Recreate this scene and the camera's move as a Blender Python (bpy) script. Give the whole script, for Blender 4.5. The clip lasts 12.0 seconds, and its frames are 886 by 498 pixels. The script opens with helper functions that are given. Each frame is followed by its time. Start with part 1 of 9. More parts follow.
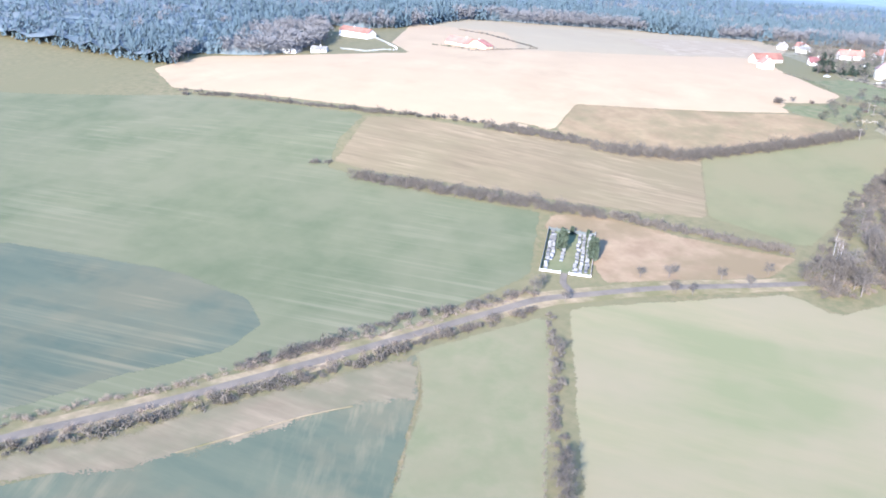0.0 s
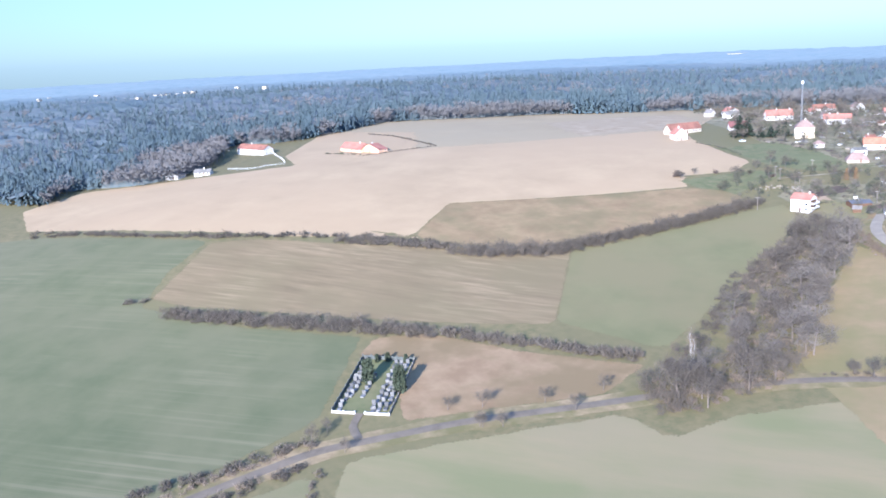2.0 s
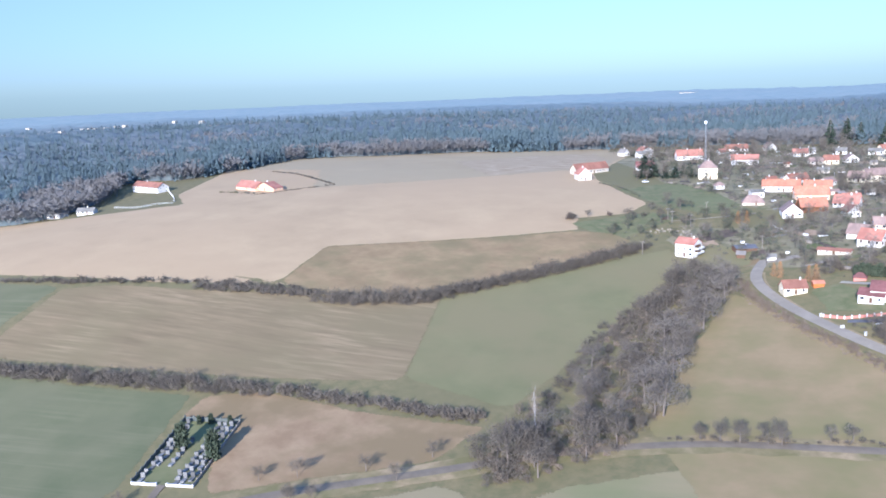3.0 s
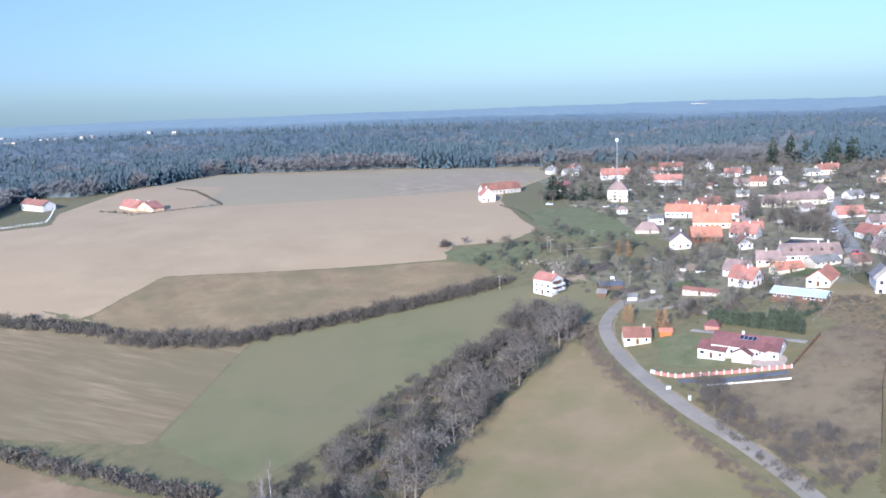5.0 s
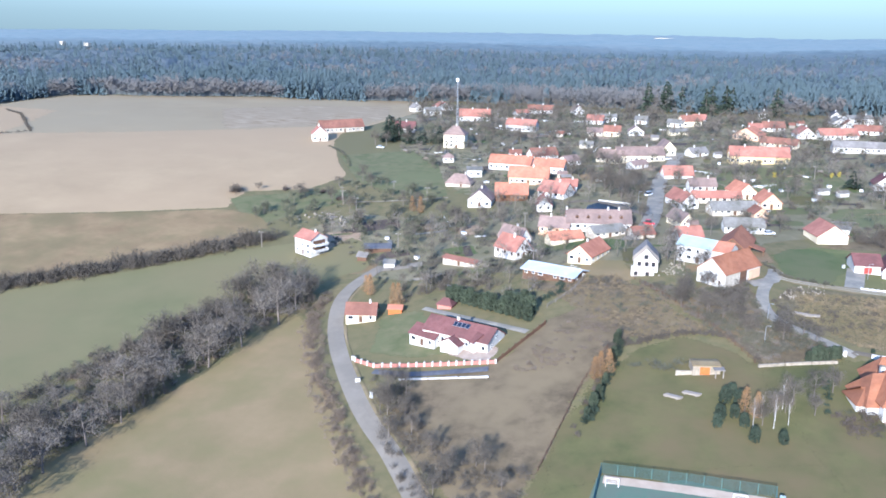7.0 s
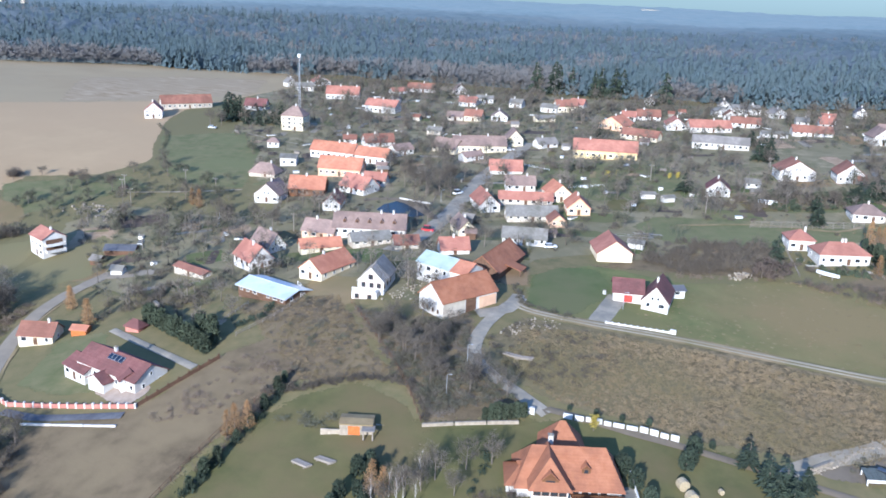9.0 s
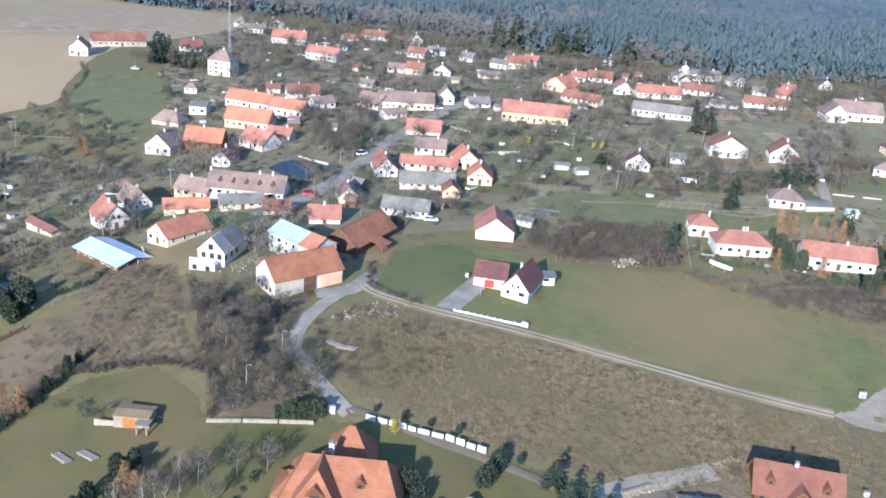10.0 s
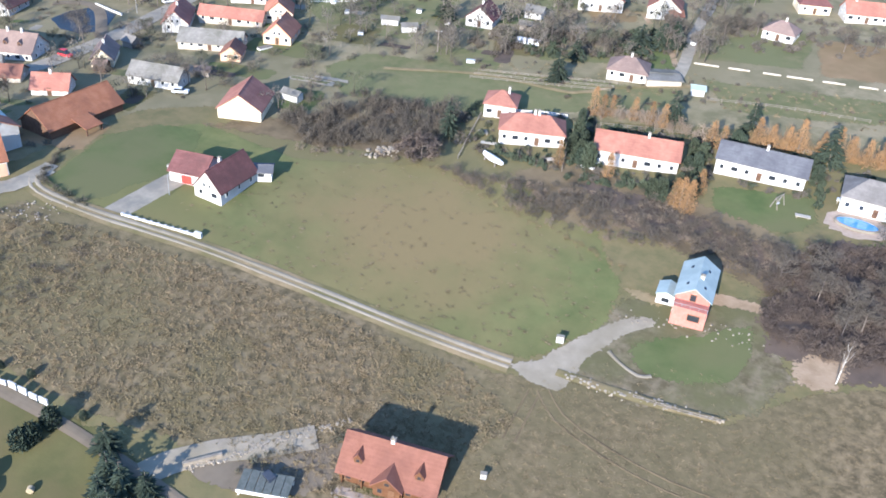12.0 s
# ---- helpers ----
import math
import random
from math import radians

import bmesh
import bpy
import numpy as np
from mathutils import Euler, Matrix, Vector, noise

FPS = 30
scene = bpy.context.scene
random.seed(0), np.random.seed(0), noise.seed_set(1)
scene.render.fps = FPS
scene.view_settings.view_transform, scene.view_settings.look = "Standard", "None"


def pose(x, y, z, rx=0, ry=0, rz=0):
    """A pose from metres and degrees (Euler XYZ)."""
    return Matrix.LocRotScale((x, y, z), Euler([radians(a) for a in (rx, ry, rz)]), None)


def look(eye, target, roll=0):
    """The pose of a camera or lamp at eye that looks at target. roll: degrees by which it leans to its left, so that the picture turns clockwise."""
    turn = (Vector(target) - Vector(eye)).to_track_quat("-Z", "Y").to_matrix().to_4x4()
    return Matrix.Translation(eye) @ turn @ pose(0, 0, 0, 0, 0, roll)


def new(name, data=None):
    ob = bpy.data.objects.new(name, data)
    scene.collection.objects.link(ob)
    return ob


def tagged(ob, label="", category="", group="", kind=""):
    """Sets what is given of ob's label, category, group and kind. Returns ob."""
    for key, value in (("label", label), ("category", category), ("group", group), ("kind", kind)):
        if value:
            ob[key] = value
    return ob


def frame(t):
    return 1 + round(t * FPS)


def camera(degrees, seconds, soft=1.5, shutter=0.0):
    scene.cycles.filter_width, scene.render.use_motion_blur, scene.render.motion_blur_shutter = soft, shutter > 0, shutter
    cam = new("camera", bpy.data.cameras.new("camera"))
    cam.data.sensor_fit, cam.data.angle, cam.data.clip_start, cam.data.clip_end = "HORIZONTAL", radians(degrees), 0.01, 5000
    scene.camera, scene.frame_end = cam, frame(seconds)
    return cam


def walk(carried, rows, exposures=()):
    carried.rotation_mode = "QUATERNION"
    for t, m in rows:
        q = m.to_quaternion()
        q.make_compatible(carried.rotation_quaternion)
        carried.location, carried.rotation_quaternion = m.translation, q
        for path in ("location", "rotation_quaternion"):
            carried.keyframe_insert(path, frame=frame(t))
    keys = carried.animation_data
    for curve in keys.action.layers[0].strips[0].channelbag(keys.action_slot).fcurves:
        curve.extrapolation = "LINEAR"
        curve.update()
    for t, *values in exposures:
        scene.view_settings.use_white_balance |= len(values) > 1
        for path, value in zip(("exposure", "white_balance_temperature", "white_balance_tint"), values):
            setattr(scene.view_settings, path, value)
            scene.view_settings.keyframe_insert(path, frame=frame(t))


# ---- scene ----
cam = camera(53.3, 12.0, soft=1.7)
METRES, EYE, TILT, LEAN, TURN = 420.0, 79.4, 4.75, -3.75, 25.7
ROWS = [
    (0.0, 0.0, 0.0, 0.0, -0.09, -23.8, 0.2),
    (0.5, 0.0419, 0.0192, -0.0053, -1.0, -22.58, -0.77),
    (1.0, 0.0788, 0.0452, -0.0117, -0.97, -20.46, 4.91),
    (1.5, 0.116, 0.066, -0.0169, -0.61, -18.15, 3.12),
    (2.0, 0.1565, 0.0883, -0.0216, -0.37, -17.61, 6.6),
    (2.5, 0.1968, 0.1089, -0.0287, -1.21, -15.65, 7.27),
    (3.0, 0.2348, 0.1292, -0.0334, -2.68, -15.6, 5.82),
    (5.0, 0.3818, 0.2065, -0.0507, -1.31, -14.87, 5.74),
    (5.5, 0.4155, 0.2211, -0.0527, -2.97, -14.81, 3.18),
    (6.0, 0.4559, 0.2411, -0.0559, -0.12, -15.6, -1.9),
    (6.5, 0.4899, 0.2573, -0.0576, -1.92, -19.71, 1.57),
    (7.0, 0.5279, 0.2749, -0.0604, -2.75, -19.8, 2.87),
    (9.0, 0.6728, 0.3397, -0.0665, -2.78, -21.92, 1.33),
    (9.5, 0.7083, 0.3556, -0.067, -2.11, -24.61, 1.02),
    (10.0, 0.7463, 0.3727, -0.067, -1.02, -25.43, -0.97),
    (10.5, 0.7812, 0.3875, -0.0676, -0.37, -30.24, -3.41),
    (11.0, 0.8168, 0.405, -0.0668, 0.66, -32.62, -0.79),
    (11.5, 0.8553, 0.4239, -0.0664, 3.75, -33.38, -3.24),
    (12.0, 0.8902, 0.4418, -0.066, 3.4, -37.21, -0.17),
]
walk(cam, [(t, pose(0, 0, EYE, TILT, LEAN, TURN) @ pose(METRES * x, METRES * y, METRES * z, 90 + pitch, roll, yaw)) for t, x, y, z, yaw, pitch, roll in ROWS],
     [(0.0, 1.95, 5550, 16), (1.0, 1.8, 5500, 16), (1.5, 1.55, 5475, 16), (2.0, 1.5, 5450, 17), (2.5, 1.2, 5450, 16), (3.0, 1.2, 5450, 16), (5.0, 1.06, 5450, 15), (5.5, 0.98, 5450, 15), (6.0, 1.03, 5450, 14), (7.0, 1.2, 5450, 12), (9.0, 0.92, 5500, 11), (10.0, 1.0, 5700, 11), (11.0, 0.88, 5850, 12), (11.5, 1.1, 5900, 12), (12.0, 1.24, 5950, 12)])

# ---- light ----
SUN_AZ, SUN_EL = -87.0, 19.5
world = bpy.data.worlds.new("sky")
world.use_nodes = True
scene.world = world
sky = world.node_tree.nodes.new("ShaderNodeTexSky")
sky.sky_type, sky.sun_disc = "NISHITA", False
sky.sun_elevation, sky.sun_rotation = radians(SUN_EL), radians(90 - SUN_AZ)
sky.air_density, sky.dust_density, sky.ozone_density = 1.0, 0.15, 4.0
world.node_tree.nodes["Background"].inputs[1].default_value = 0.128
# a dull blue autumn haze lies over the lower sky
wn, wl = world.node_tree.nodes, world.node_tree.links
way, part_z, haze, tone = wn.new("ShaderNodeTexCoord"), wn.new("ShaderNodeSeparateXYZ"), wn.new("ShaderNodeValToRGB"), wn.new("ShaderNodeMix")
haze.color_ramp.elements[0].position, haze.color_ramp.elements[0].color = 0.0, (0.265, 0.365, 0.52, 1)
haze.color_ramp.elements[1].position, haze.color_ramp.elements[1].color = 0.75, (1.9, 1.9, 1.9, 1)
mid_tone = haze.color_ramp.elements.new(0.13)
mid_tone.color = (0.58, 0.52, 0.60, 1)
tone.data_type, tone.blend_type = "RGBA", "MULTIPLY"
tone.inputs[0].default_value = 1.0
wl.new(way.outputs["Generated"], part_z.inputs[0])
wl.new(part_z.outputs["Z"], haze.inputs[0])
wl.new(sky.outputs[0], tone.inputs[6])
wl.new(haze.outputs[0], tone.inputs[7])
wl.new(tone.outputs[2], wn["Background"].inputs[0])
sun = new("sun", bpy.data.lights.new("sun", "SUN"))
sun.data.energy, sun.data.angle, sun.data.color = 4.5, radians(0.6), (1.0, 0.93, 0.82)
a, e = radians(SUN_AZ), radians(SUN_EL)
sun.matrix_world = look((0, 0, 300), (-math.cos(e) * math.cos(a) * 300, -math.cos(e) * math.sin(a) * 300, 300 - math.sin(e) * 300))

# ---- terrain ----
COEF = [8.708, 2.151, 25.763, 4.947, 1.112, -5.369, -0.673, 0.598, -0.884, -2.462, 7.966, 8.139, -1.626, 6.337, -2.884, 0.951]
BUMPS = [(25, 360, 60), (-190, 340, 80), (125, 390, 45), (225, 405, 50), (-200, 480, 90), (-300, 470, 90), (-20, 520, 80)]


def height(x, y):
    """The lie of the land: a slope that rises from a stream to a plateau."""
    x, y = np.asarray(x, float), np.asarray(y, float)
    p = 1.25 * np.tanh((x + 20) / 312.5)
    q = 1.25 * np.tanh((y - 380) / 275.0)
    terms = [np.ones_like(p), p, q, p * p, p * q, q * q, p * q * q, p * p * q, q ** 3]
    terms += [np.exp(-((x - u) ** 2 + (y - v) ** 2) / (2 * w * w)) for u, v, w in BUMPS]
    return sum(k * f for k, f in zip(COEF, terms)) - 62 * np.clip((np.hypot(x, y - 350.0) - 700) / 3300, 0, 1)


def gz(x, y):
    return float(height(x, y))


# ---- materials ----
def rgb(c):
    return (c[0], c[1], c[2], 1.0)


def material(name, c1, c2, scale=1.0, rough=0.9, bump=0.0, bump_scale=20.0, metal=0.0, c3=None, big=0.05, contrast=(0.35, 0.65),
             streak=None, vary=0.0, spec=0.25, detail=6.0, stretch=None, rows=0.0, coords="Object", spot=None):
    """A two-scale surface: c1 and c2 mixed by a fine noise, c3 by a broad one; streak = (angle, period, strength, colour) adds soft drill lines;
    rows = period of horizontal courses in the relief; vary = brightness change from thing to thing."""
    m = bpy.data.materials.new(name)
    m.use_nodes = True
    nt = m.node_tree
    N, L = nt.nodes, nt.links
    bsdf = N["Principled BSDF"]
    bsdf.inputs["Roughness"].default_value = rough
    bsdf.inputs["Metallic"].default_value = metal
    bsdf.inputs["Specular IOR Level"].default_value = spec
    tc = N.new("ShaderNodeTexCoord")
    src = tc.outputs[coords]
    if stretch:
        mp = N.new("ShaderNodeMapping")
        mp.inputs["Rotation"].default_value = (0, 0, radians(stretch[0]))
        mp.inputs["Scale"].default_value = (stretch[1], stretch[2], 1)
        L.new(src, mp.inputs[0])
        src = mp.outputs[0]

    def noise_tex(s, d, source):
        n = N.new("ShaderNodeTexNoise")
        n.inputs["Scale"].default_value, n.inputs["Detail"].default_value, n.inputs["Roughness"].default_value = s, d, 0.62
        L.new(source, n.inputs["Vector"])
        return n.outputs["Fac"]

    def ramp(fac, lo, hi):
        r = N.new("ShaderNodeMapRange")
        r.inputs["From Min"].default_value, r.inputs["From Max"].default_value = lo, hi
        L.new(fac, r.inputs["Value"])
        return r.outputs["Result"]

    def mix(fac, x, y, mode="MIX"):
        k = N.new("ShaderNodeMix")
        k.data_type, k.blend_type = "RGBA", mode
        for sock, val in ((k.inputs[0], fac), (k.inputs[6], x), (k.inputs[7], y)):
            if isinstance(val, (int, float)):
                sock.default_value = val
            elif isinstance(val, tuple):
                sock.default_value = rgb(val)
            else:
                L.new(val, sock)
        return k.outputs[2]

    col = mix(ramp(noise_tex(scale, detail, src), *contrast), tuple(c1), tuple(c2))
    if c3:
        col = mix(ramp(noise_tex(big, 4.0, tc.outputs[coords]), 0.42, 0.62), col, tuple(c3))
    if spot:
        sx, sy, inner, outer, spot_col = spot
        vd = N.new("ShaderNodeVectorMath")
        vd.operation = "DISTANCE"
        flat = N.new("ShaderNodeMapping")
        flat.inputs["Scale"].default_value = (1, 1, 0)
        L.new(tc.outputs[coords], flat.inputs[0])
        L.new(flat.outputs[0], vd.inputs[0])
        vd.inputs[1].default_value = (sx, sy, 0)
        ad = N.new("ShaderNodeMath")
        ad.operation = "MULTIPLY_ADD"
        L.new(noise_tex(0.12, 4.0, tc.outputs[coords]), ad.inputs[0])
        ad.inputs[1].default_value = outer * 0.9
        L.new(vd.outputs["Value"], ad.inputs[2])
        col = mix(ramp(ad.outputs[0], outer * 1.45, inner + outer * 0.45), col, tuple(spot_col))
    if streak:
        ang, period, strength, sc = streak
        mp = N.new("ShaderNodeMapping")
        mp.inputs["Rotation"].default_value = (0, 0, radians(ang))
        mp2 = N.new("ShaderNodeMapping")
        mp2.inputs["Scale"].default_value = (0.55 / period, 0.012 / period, 1)
        L.new(tc.outputs[coords], mp.inputs[0])
        L.new(mp.outputs[0], mp2.inputs[0])
        patch_mask = ramp(noise_tex(0.018, 3.0, tc.outputs[coords]), 0.42, 0.62)
        mul = N.new("ShaderNodeMath")
        mul.operation = "MULTIPLY"
        L.new(ramp(noise_tex(1.0, 3.0, mp2.outputs[0]), 0.47, 0.68), mul.inputs[0])
        L.new(patch_mask, mul.inputs[1])
        mul2 = N.new("ShaderNodeMath")
        mul2.operation = "MULTIPLY"
        L.new(mul.outputs[0], mul2.inputs[0])
        mul2.inputs[1].default_value = strength
        col = mix(mul2.outputs[0], col, tuple(sc))
    if vary:
        info = N.new("ShaderNodeObjectInfo")
        hsv = N.new("ShaderNodeHueSaturation")
        L.new(col, hsv.inputs["Color"])
        r = N.new("ShaderNodeMapRange")
        r.inputs["To Min"].default_value, r.inputs["To Max"].default_value = 1 - vary, 1 + vary
        L.new(info.outputs["Random"], r.inputs["Value"])
        L.new(r.outputs["Result"], hsv.inputs["Value"])
        col = hsv.outputs["Color"]
    L.new(col, bsdf.inputs["Base Color"])
    if bump or rows:
        b = N.new("ShaderNodeBump")
        b.inputs["Strength"].default_value = bump or 0.4
        b.inputs["Distance"].default_value = 0.08
        h = noise_tex(bump_scale, 5.0, src)
        if rows:
            sep = N.new("ShaderNodeSeparateXYZ")
            L.new(tc.outputs[coords], sep.inputs[0])
            fr = N.new("ShaderNodeMath")
            fr.operation = "PINGPONG"
            fr.inputs[1].default_value = rows
            L.new(sep.outputs["Z"], fr.inputs[0])
            sm = N.new("ShaderNodeMath")
            sm.operation = "MULTIPLY_ADD"
            sm.inputs[1].default_value = 3.0
            L.new(fr.outputs[0], sm.inputs[0])
            L.new(h, sm.inputs[2])
            h = sm.outputs[0]
        L.new(h, b.inputs["Height"])
        L.new(b.outputs[0], bsdf.inputs["Normal"])
    return m


M = {}
M["rough_grass"] = material("rough_grass", (0.124, 0.114, 0.051), (0.201, 0.154, 0.075), 0.35, 1.0, 0.6, 1.5, c3=(0.154, 0.132, 0.061), big=0.012)
M["green_field"] = material("green_field", (0.101, 0.108, 0.051), (0.139, 0.134, 0.067), 0.05, 1.0, 0.3, 2.0, c3=(0.150, 0.139, 0.073), big=0.02, streak=(82, 1.1, 0.4, (0.240, 0.205, 0.120)))
M["teal_field"] = material("teal_field", (0.070, 0.085, 0.055), (0.101, 0.108, 0.066), 0.06, 1.0, 0.3, 2.0, c3=(0.119, 0.111, 0.064), big=0.03, stretch=(-9, 0.3, 1.4), streak=(81, 1.4, 0.45, (0.291, 0.222, 0.118)))
M["low_crop"] = material("low_crop", (0.084, 0.097, 0.060), (0.122, 0.124, 0.072), 0.06, 1.0, 0.3, 2.0, c3=(0.150, 0.129, 0.072), big=0.03, stretch=(22, 0.3, 1.4), streak=(-22, 1.3, 0.4, (0.270, 0.204, 0.111)))
M["wedge_field"] = material("wedge_field", (0.161, 0.154, 0.072), (0.203, 0.172, 0.089), 0.15, 1.0, 0.3, 2.0, c3=(0.187, 0.159, 0.081), big=0.03)
M["east_field"] = material("east_field", (0.185, 0.174, 0.080), (0.255, 0.201, 0.106), 0.035, 1.0, 0.3, 2.0, c3=(0.250, 0.196, 0.109), big=0.014, stretch=(-20, 0.35, 1.6))
M["stubble"] = material("stubble", (0.158, 0.117, 0.060), (0.248, 0.178, 0.095), 0.22, 1.0, 0.5, 2.0, c3=(0.190, 0.144, 0.073), big=0.03, stretch=(4, 0.16, 1.3), streak=(88, 1.0, 0.7, (0.320, 0.235, 0.130)), contrast=(0.3, 0.7))
M["valley_meadow"] = material("valley_meadow", (0.148, 0.140, 0.062), (0.184, 0.161, 0.075), 0.06, 1.0, 0.3, 2.0, c3=(0.188, 0.156, 0.075), big=0.02)
M["plough"] = material("plough", (0.342, 0.242, 0.136), (0.408, 0.292, 0.165), 0.045, 1.0, 0.4, 1.5, c3=(0.376, 0.264, 0.149), big=0.012, streak=(110, 6.0, 0.15, (0.432, 0.310, 0.179)))
M["crest_field"] = material("crest_field", (0.295, 0.222, 0.128), (0.345, 0.262, 0.150), 0.045, 1.0, 0.4, 1.5, c3=(0.315, 0.245, 0.145), big=0.012, streak=(110, 6.0, 0.2, (0.40, 0.31, 0.19)))
M["weedy_strip"] = material("weedy_strip", (0.270, 0.195, 0.112), (0.400, 0.312, 0.205), 0.22, 1.0, 0.6, 1.5, c3=(0.310, 0.235, 0.145), big=0.05, contrast=(0.42, 0.62), stretch=(25, 0.5, 1.5))
M["fallow"] = material("fallow", (0.218, 0.145, 0.074), (0.281, 0.197, 0.099), 0.12, 1.0, 0.6, 1.5, c3=(0.184, 0.141, 0.067), big=0.04)
M["tan_meadow"] = material("tan_meadow", (0.226, 0.147, 0.080), (0.298, 0.205, 0.114), 0.14, 1.0, 0.6, 1.5, c3=(0.197, 0.138, 0.069), big=0.05)
M["dry_margin"] = material("dry_margin", (0.182, 0.135, 0.078), (0.255, 0.192, 0.112), 0.25, 1.0, 0.5, 2.0, c3=(0.150, 0.130, 0.070), big=0.04, stretch=(-55, 0.2, 1.4))
M["dry_meadow"] = material("dry_meadow", (0.080, 0.064, 0.034), (0.225, 0.170, 0.098), 0.7, 1.0, 1.0, 1.6, c3=(0.150, 0.122, 0.062), big=0.025, contrast=(0.36, 0.66), detail=9.0)
M["mown_meadow"] = material("mown_meadow", (0.086, 0.067, 0.036), (0.232, 0.172, 0.097), 0.8, 1.0, 1.0, 1.6, c3=(0.135, 0.110, 0.056), big=0.025, contrast=(0.36, 0.66), detail=9.0)
M["brush_ground"] = material("brush_ground", (0.088, 0.066, 0.038), (0.178, 0.130, 0.076), 0.28, 1.0, 0.8, 1.2, c3=(0.196, 0.146, 0.082), big=0.05, contrast=(0.36, 0.64), detail=8.0)
M["slope_meadow"] = material("slope_meadow", (0.221, 0.163, 0.079), (0.273, 0.194, 0.100), 0.08, 1.0, 0.4, 1.5, c3=(0.191, 0.159, 0.068), big=0.03)
M["lawn"] = material("lawn", (0.083, 0.083, 0.031), (0.127, 0.114, 0.045), 0.16, 1.0, 0.3, 3.0, c3=(0.138, 0.105, 0.050), big=0.05, detail=9.0)
M["bright_lawn"] = material("bright_lawn", (0.078, 0.103, 0.034), (0.112, 0.130, 0.048), 0.25, 1.0, 0.3, 3.0, c3=(0.126, 0.124, 0.054), big=0.05)
M["paddock"] = material("paddock", (0.097, 0.115, 0.040), (0.156, 0.157, 0.060), 0.2, 1.0, 0.3, 3.0, c3=(0.158, 0.140, 0.058), big=0.02, spot=(*(198.7, 436.0), 8.0, 32.0, (0.205, 0.153, 0.070)))
M["garden"] = material("garden", (0.108, 0.116, 0.048), (0.178, 0.156, 0.078), 0.25, 1.0, 0.5, 2.0, c3=(0.142, 0.142, 0.064), big=0.05)
M["asphalt"] = material("asphalt", (0.132, 0.105, 0.074), (0.170, 0.137, 0.099), 0.4, 0.9, 0.2, 8.0, c3=(0.188, 0.148, 0.104), big=0.12)
M["old_asphalt"] = material("old_asphalt", (0.245, 0.206, 0.155), (0.285, 0.240, 0.183), 0.4, 0.9, 0.2, 8.0, c3=(0.228, 0.192, 0.145), big=0.15, detail=9.0)
M["gravel"] = material("gravel", (0.275, 0.232, 0.172), (0.350, 0.296, 0.222), 0.5, 1.0, 0.4, 5.0, c3=(0.245, 0.205, 0.142), big=0.10)
M["verge"] = material("verge", (0.220, 0.161, 0.086), (0.310, 0.230, 0.129), 0.4, 1.0, 0.5, 3.0, c3=(0.150, 0.129, 0.055), big=0.08)
M["concrete"] = material("concrete", (0.265, 0.230, 0.178), (0.340, 0.298, 0.234), 0.6, 0.9, 0.2, 6.0, c3=(0.214, 0.195, 0.160), big=0.2)
M["paving"] = material("paving", (0.33, 0.25, 0.19), (0.42, 0.33, 0.26), 0.8, 0.9, 0.2, 6.0)
M["weedy_bank"] = material("weedy_bank", (0.098, 0.080, 0.043), (0.215, 0.172, 0.110), 0.5, 1.0, 0.8, 1.6, c3=(0.118, 0.108, 0.050), big=0.12, contrast=(0.38, 0.64), detail=9.0)
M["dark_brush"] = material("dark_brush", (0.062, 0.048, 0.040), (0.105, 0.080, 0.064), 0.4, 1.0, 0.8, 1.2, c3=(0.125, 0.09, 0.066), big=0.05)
M["earth"] = material("earth", (0.26, 0.18, 0.11), (0.36, 0.26, 0.17), 0.4, 1.0, 0.6, 3.0)
# orange_tile and red_tile are desaturated: distance haze is mixed into their colour
for key, c1, c2, c3 in (("orange_tile", (0.40, 0.165, 0.098), (0.48, 0.215, 0.135), (0.345, 0.14, 0.088)), ("red_tile", (0.34, 0.145, 0.105), (0.42, 0.195, 0.14), (0.29, 0.125, 0.092)),
                        ("maroon_tile", (0.148, 0.062, 0.056), (0.198, 0.090, 0.080), (0.125, 0.060, 0.054)), ("brown_tile", (0.24, 0.165, 0.135), (0.31, 0.22, 0.18), (0.195, 0.14, 0.12)),
                        ("russet_tile", (0.232, 0.104, 0.072), (0.292, 0.138, 0.096), (0.188, 0.088, 0.062)), ("clay_tile", (0.278, 0.112, 0.058), (0.335, 0.145, 0.080), (0.222, 0.094, 0.054)), ("umber_tile", (0.205, 0.088, 0.060), (0.255, 0.114, 0.080), (0.165, 0.072, 0.052)), ("grey_slate", (0.195, 0.175, 0.155), (0.26, 0.235, 0.21), (0.16, 0.145, 0.128)),
                        ("eternit", (0.175, 0.162, 0.140), (0.245, 0.228, 0.200), (0.130, 0.122, 0.098)), ("dark_slate", (0.105, 0.105, 0.115), (0.145, 0.145, 0.155), (0.09, 0.09, 0.10))):
    M[key] = material(key, c1, c2, 0.9, 0.85, 0.35, 7.0, c3=c3, big=0.25, rows=0.16, vary=0.10)
M["blue_metal"] = material("blue_metal", (0.37, 0.445, 0.42), (0.44, 0.505, 0.48), 0.5, 0.55, 0.1, 3.0, metal=0.1, c3=(0.32, 0.385, 0.37), big=0.3, spec=0.35)
M["pale_metal"] = material("pale_metal", (0.62, 0.68, 0.72), (0.72, 0.77, 0.80), 0.5, 0.38, 0.1, 3.0, metal=0.25, c3=(0.56, 0.61, 0.65), big=0.3, spec=0.5)
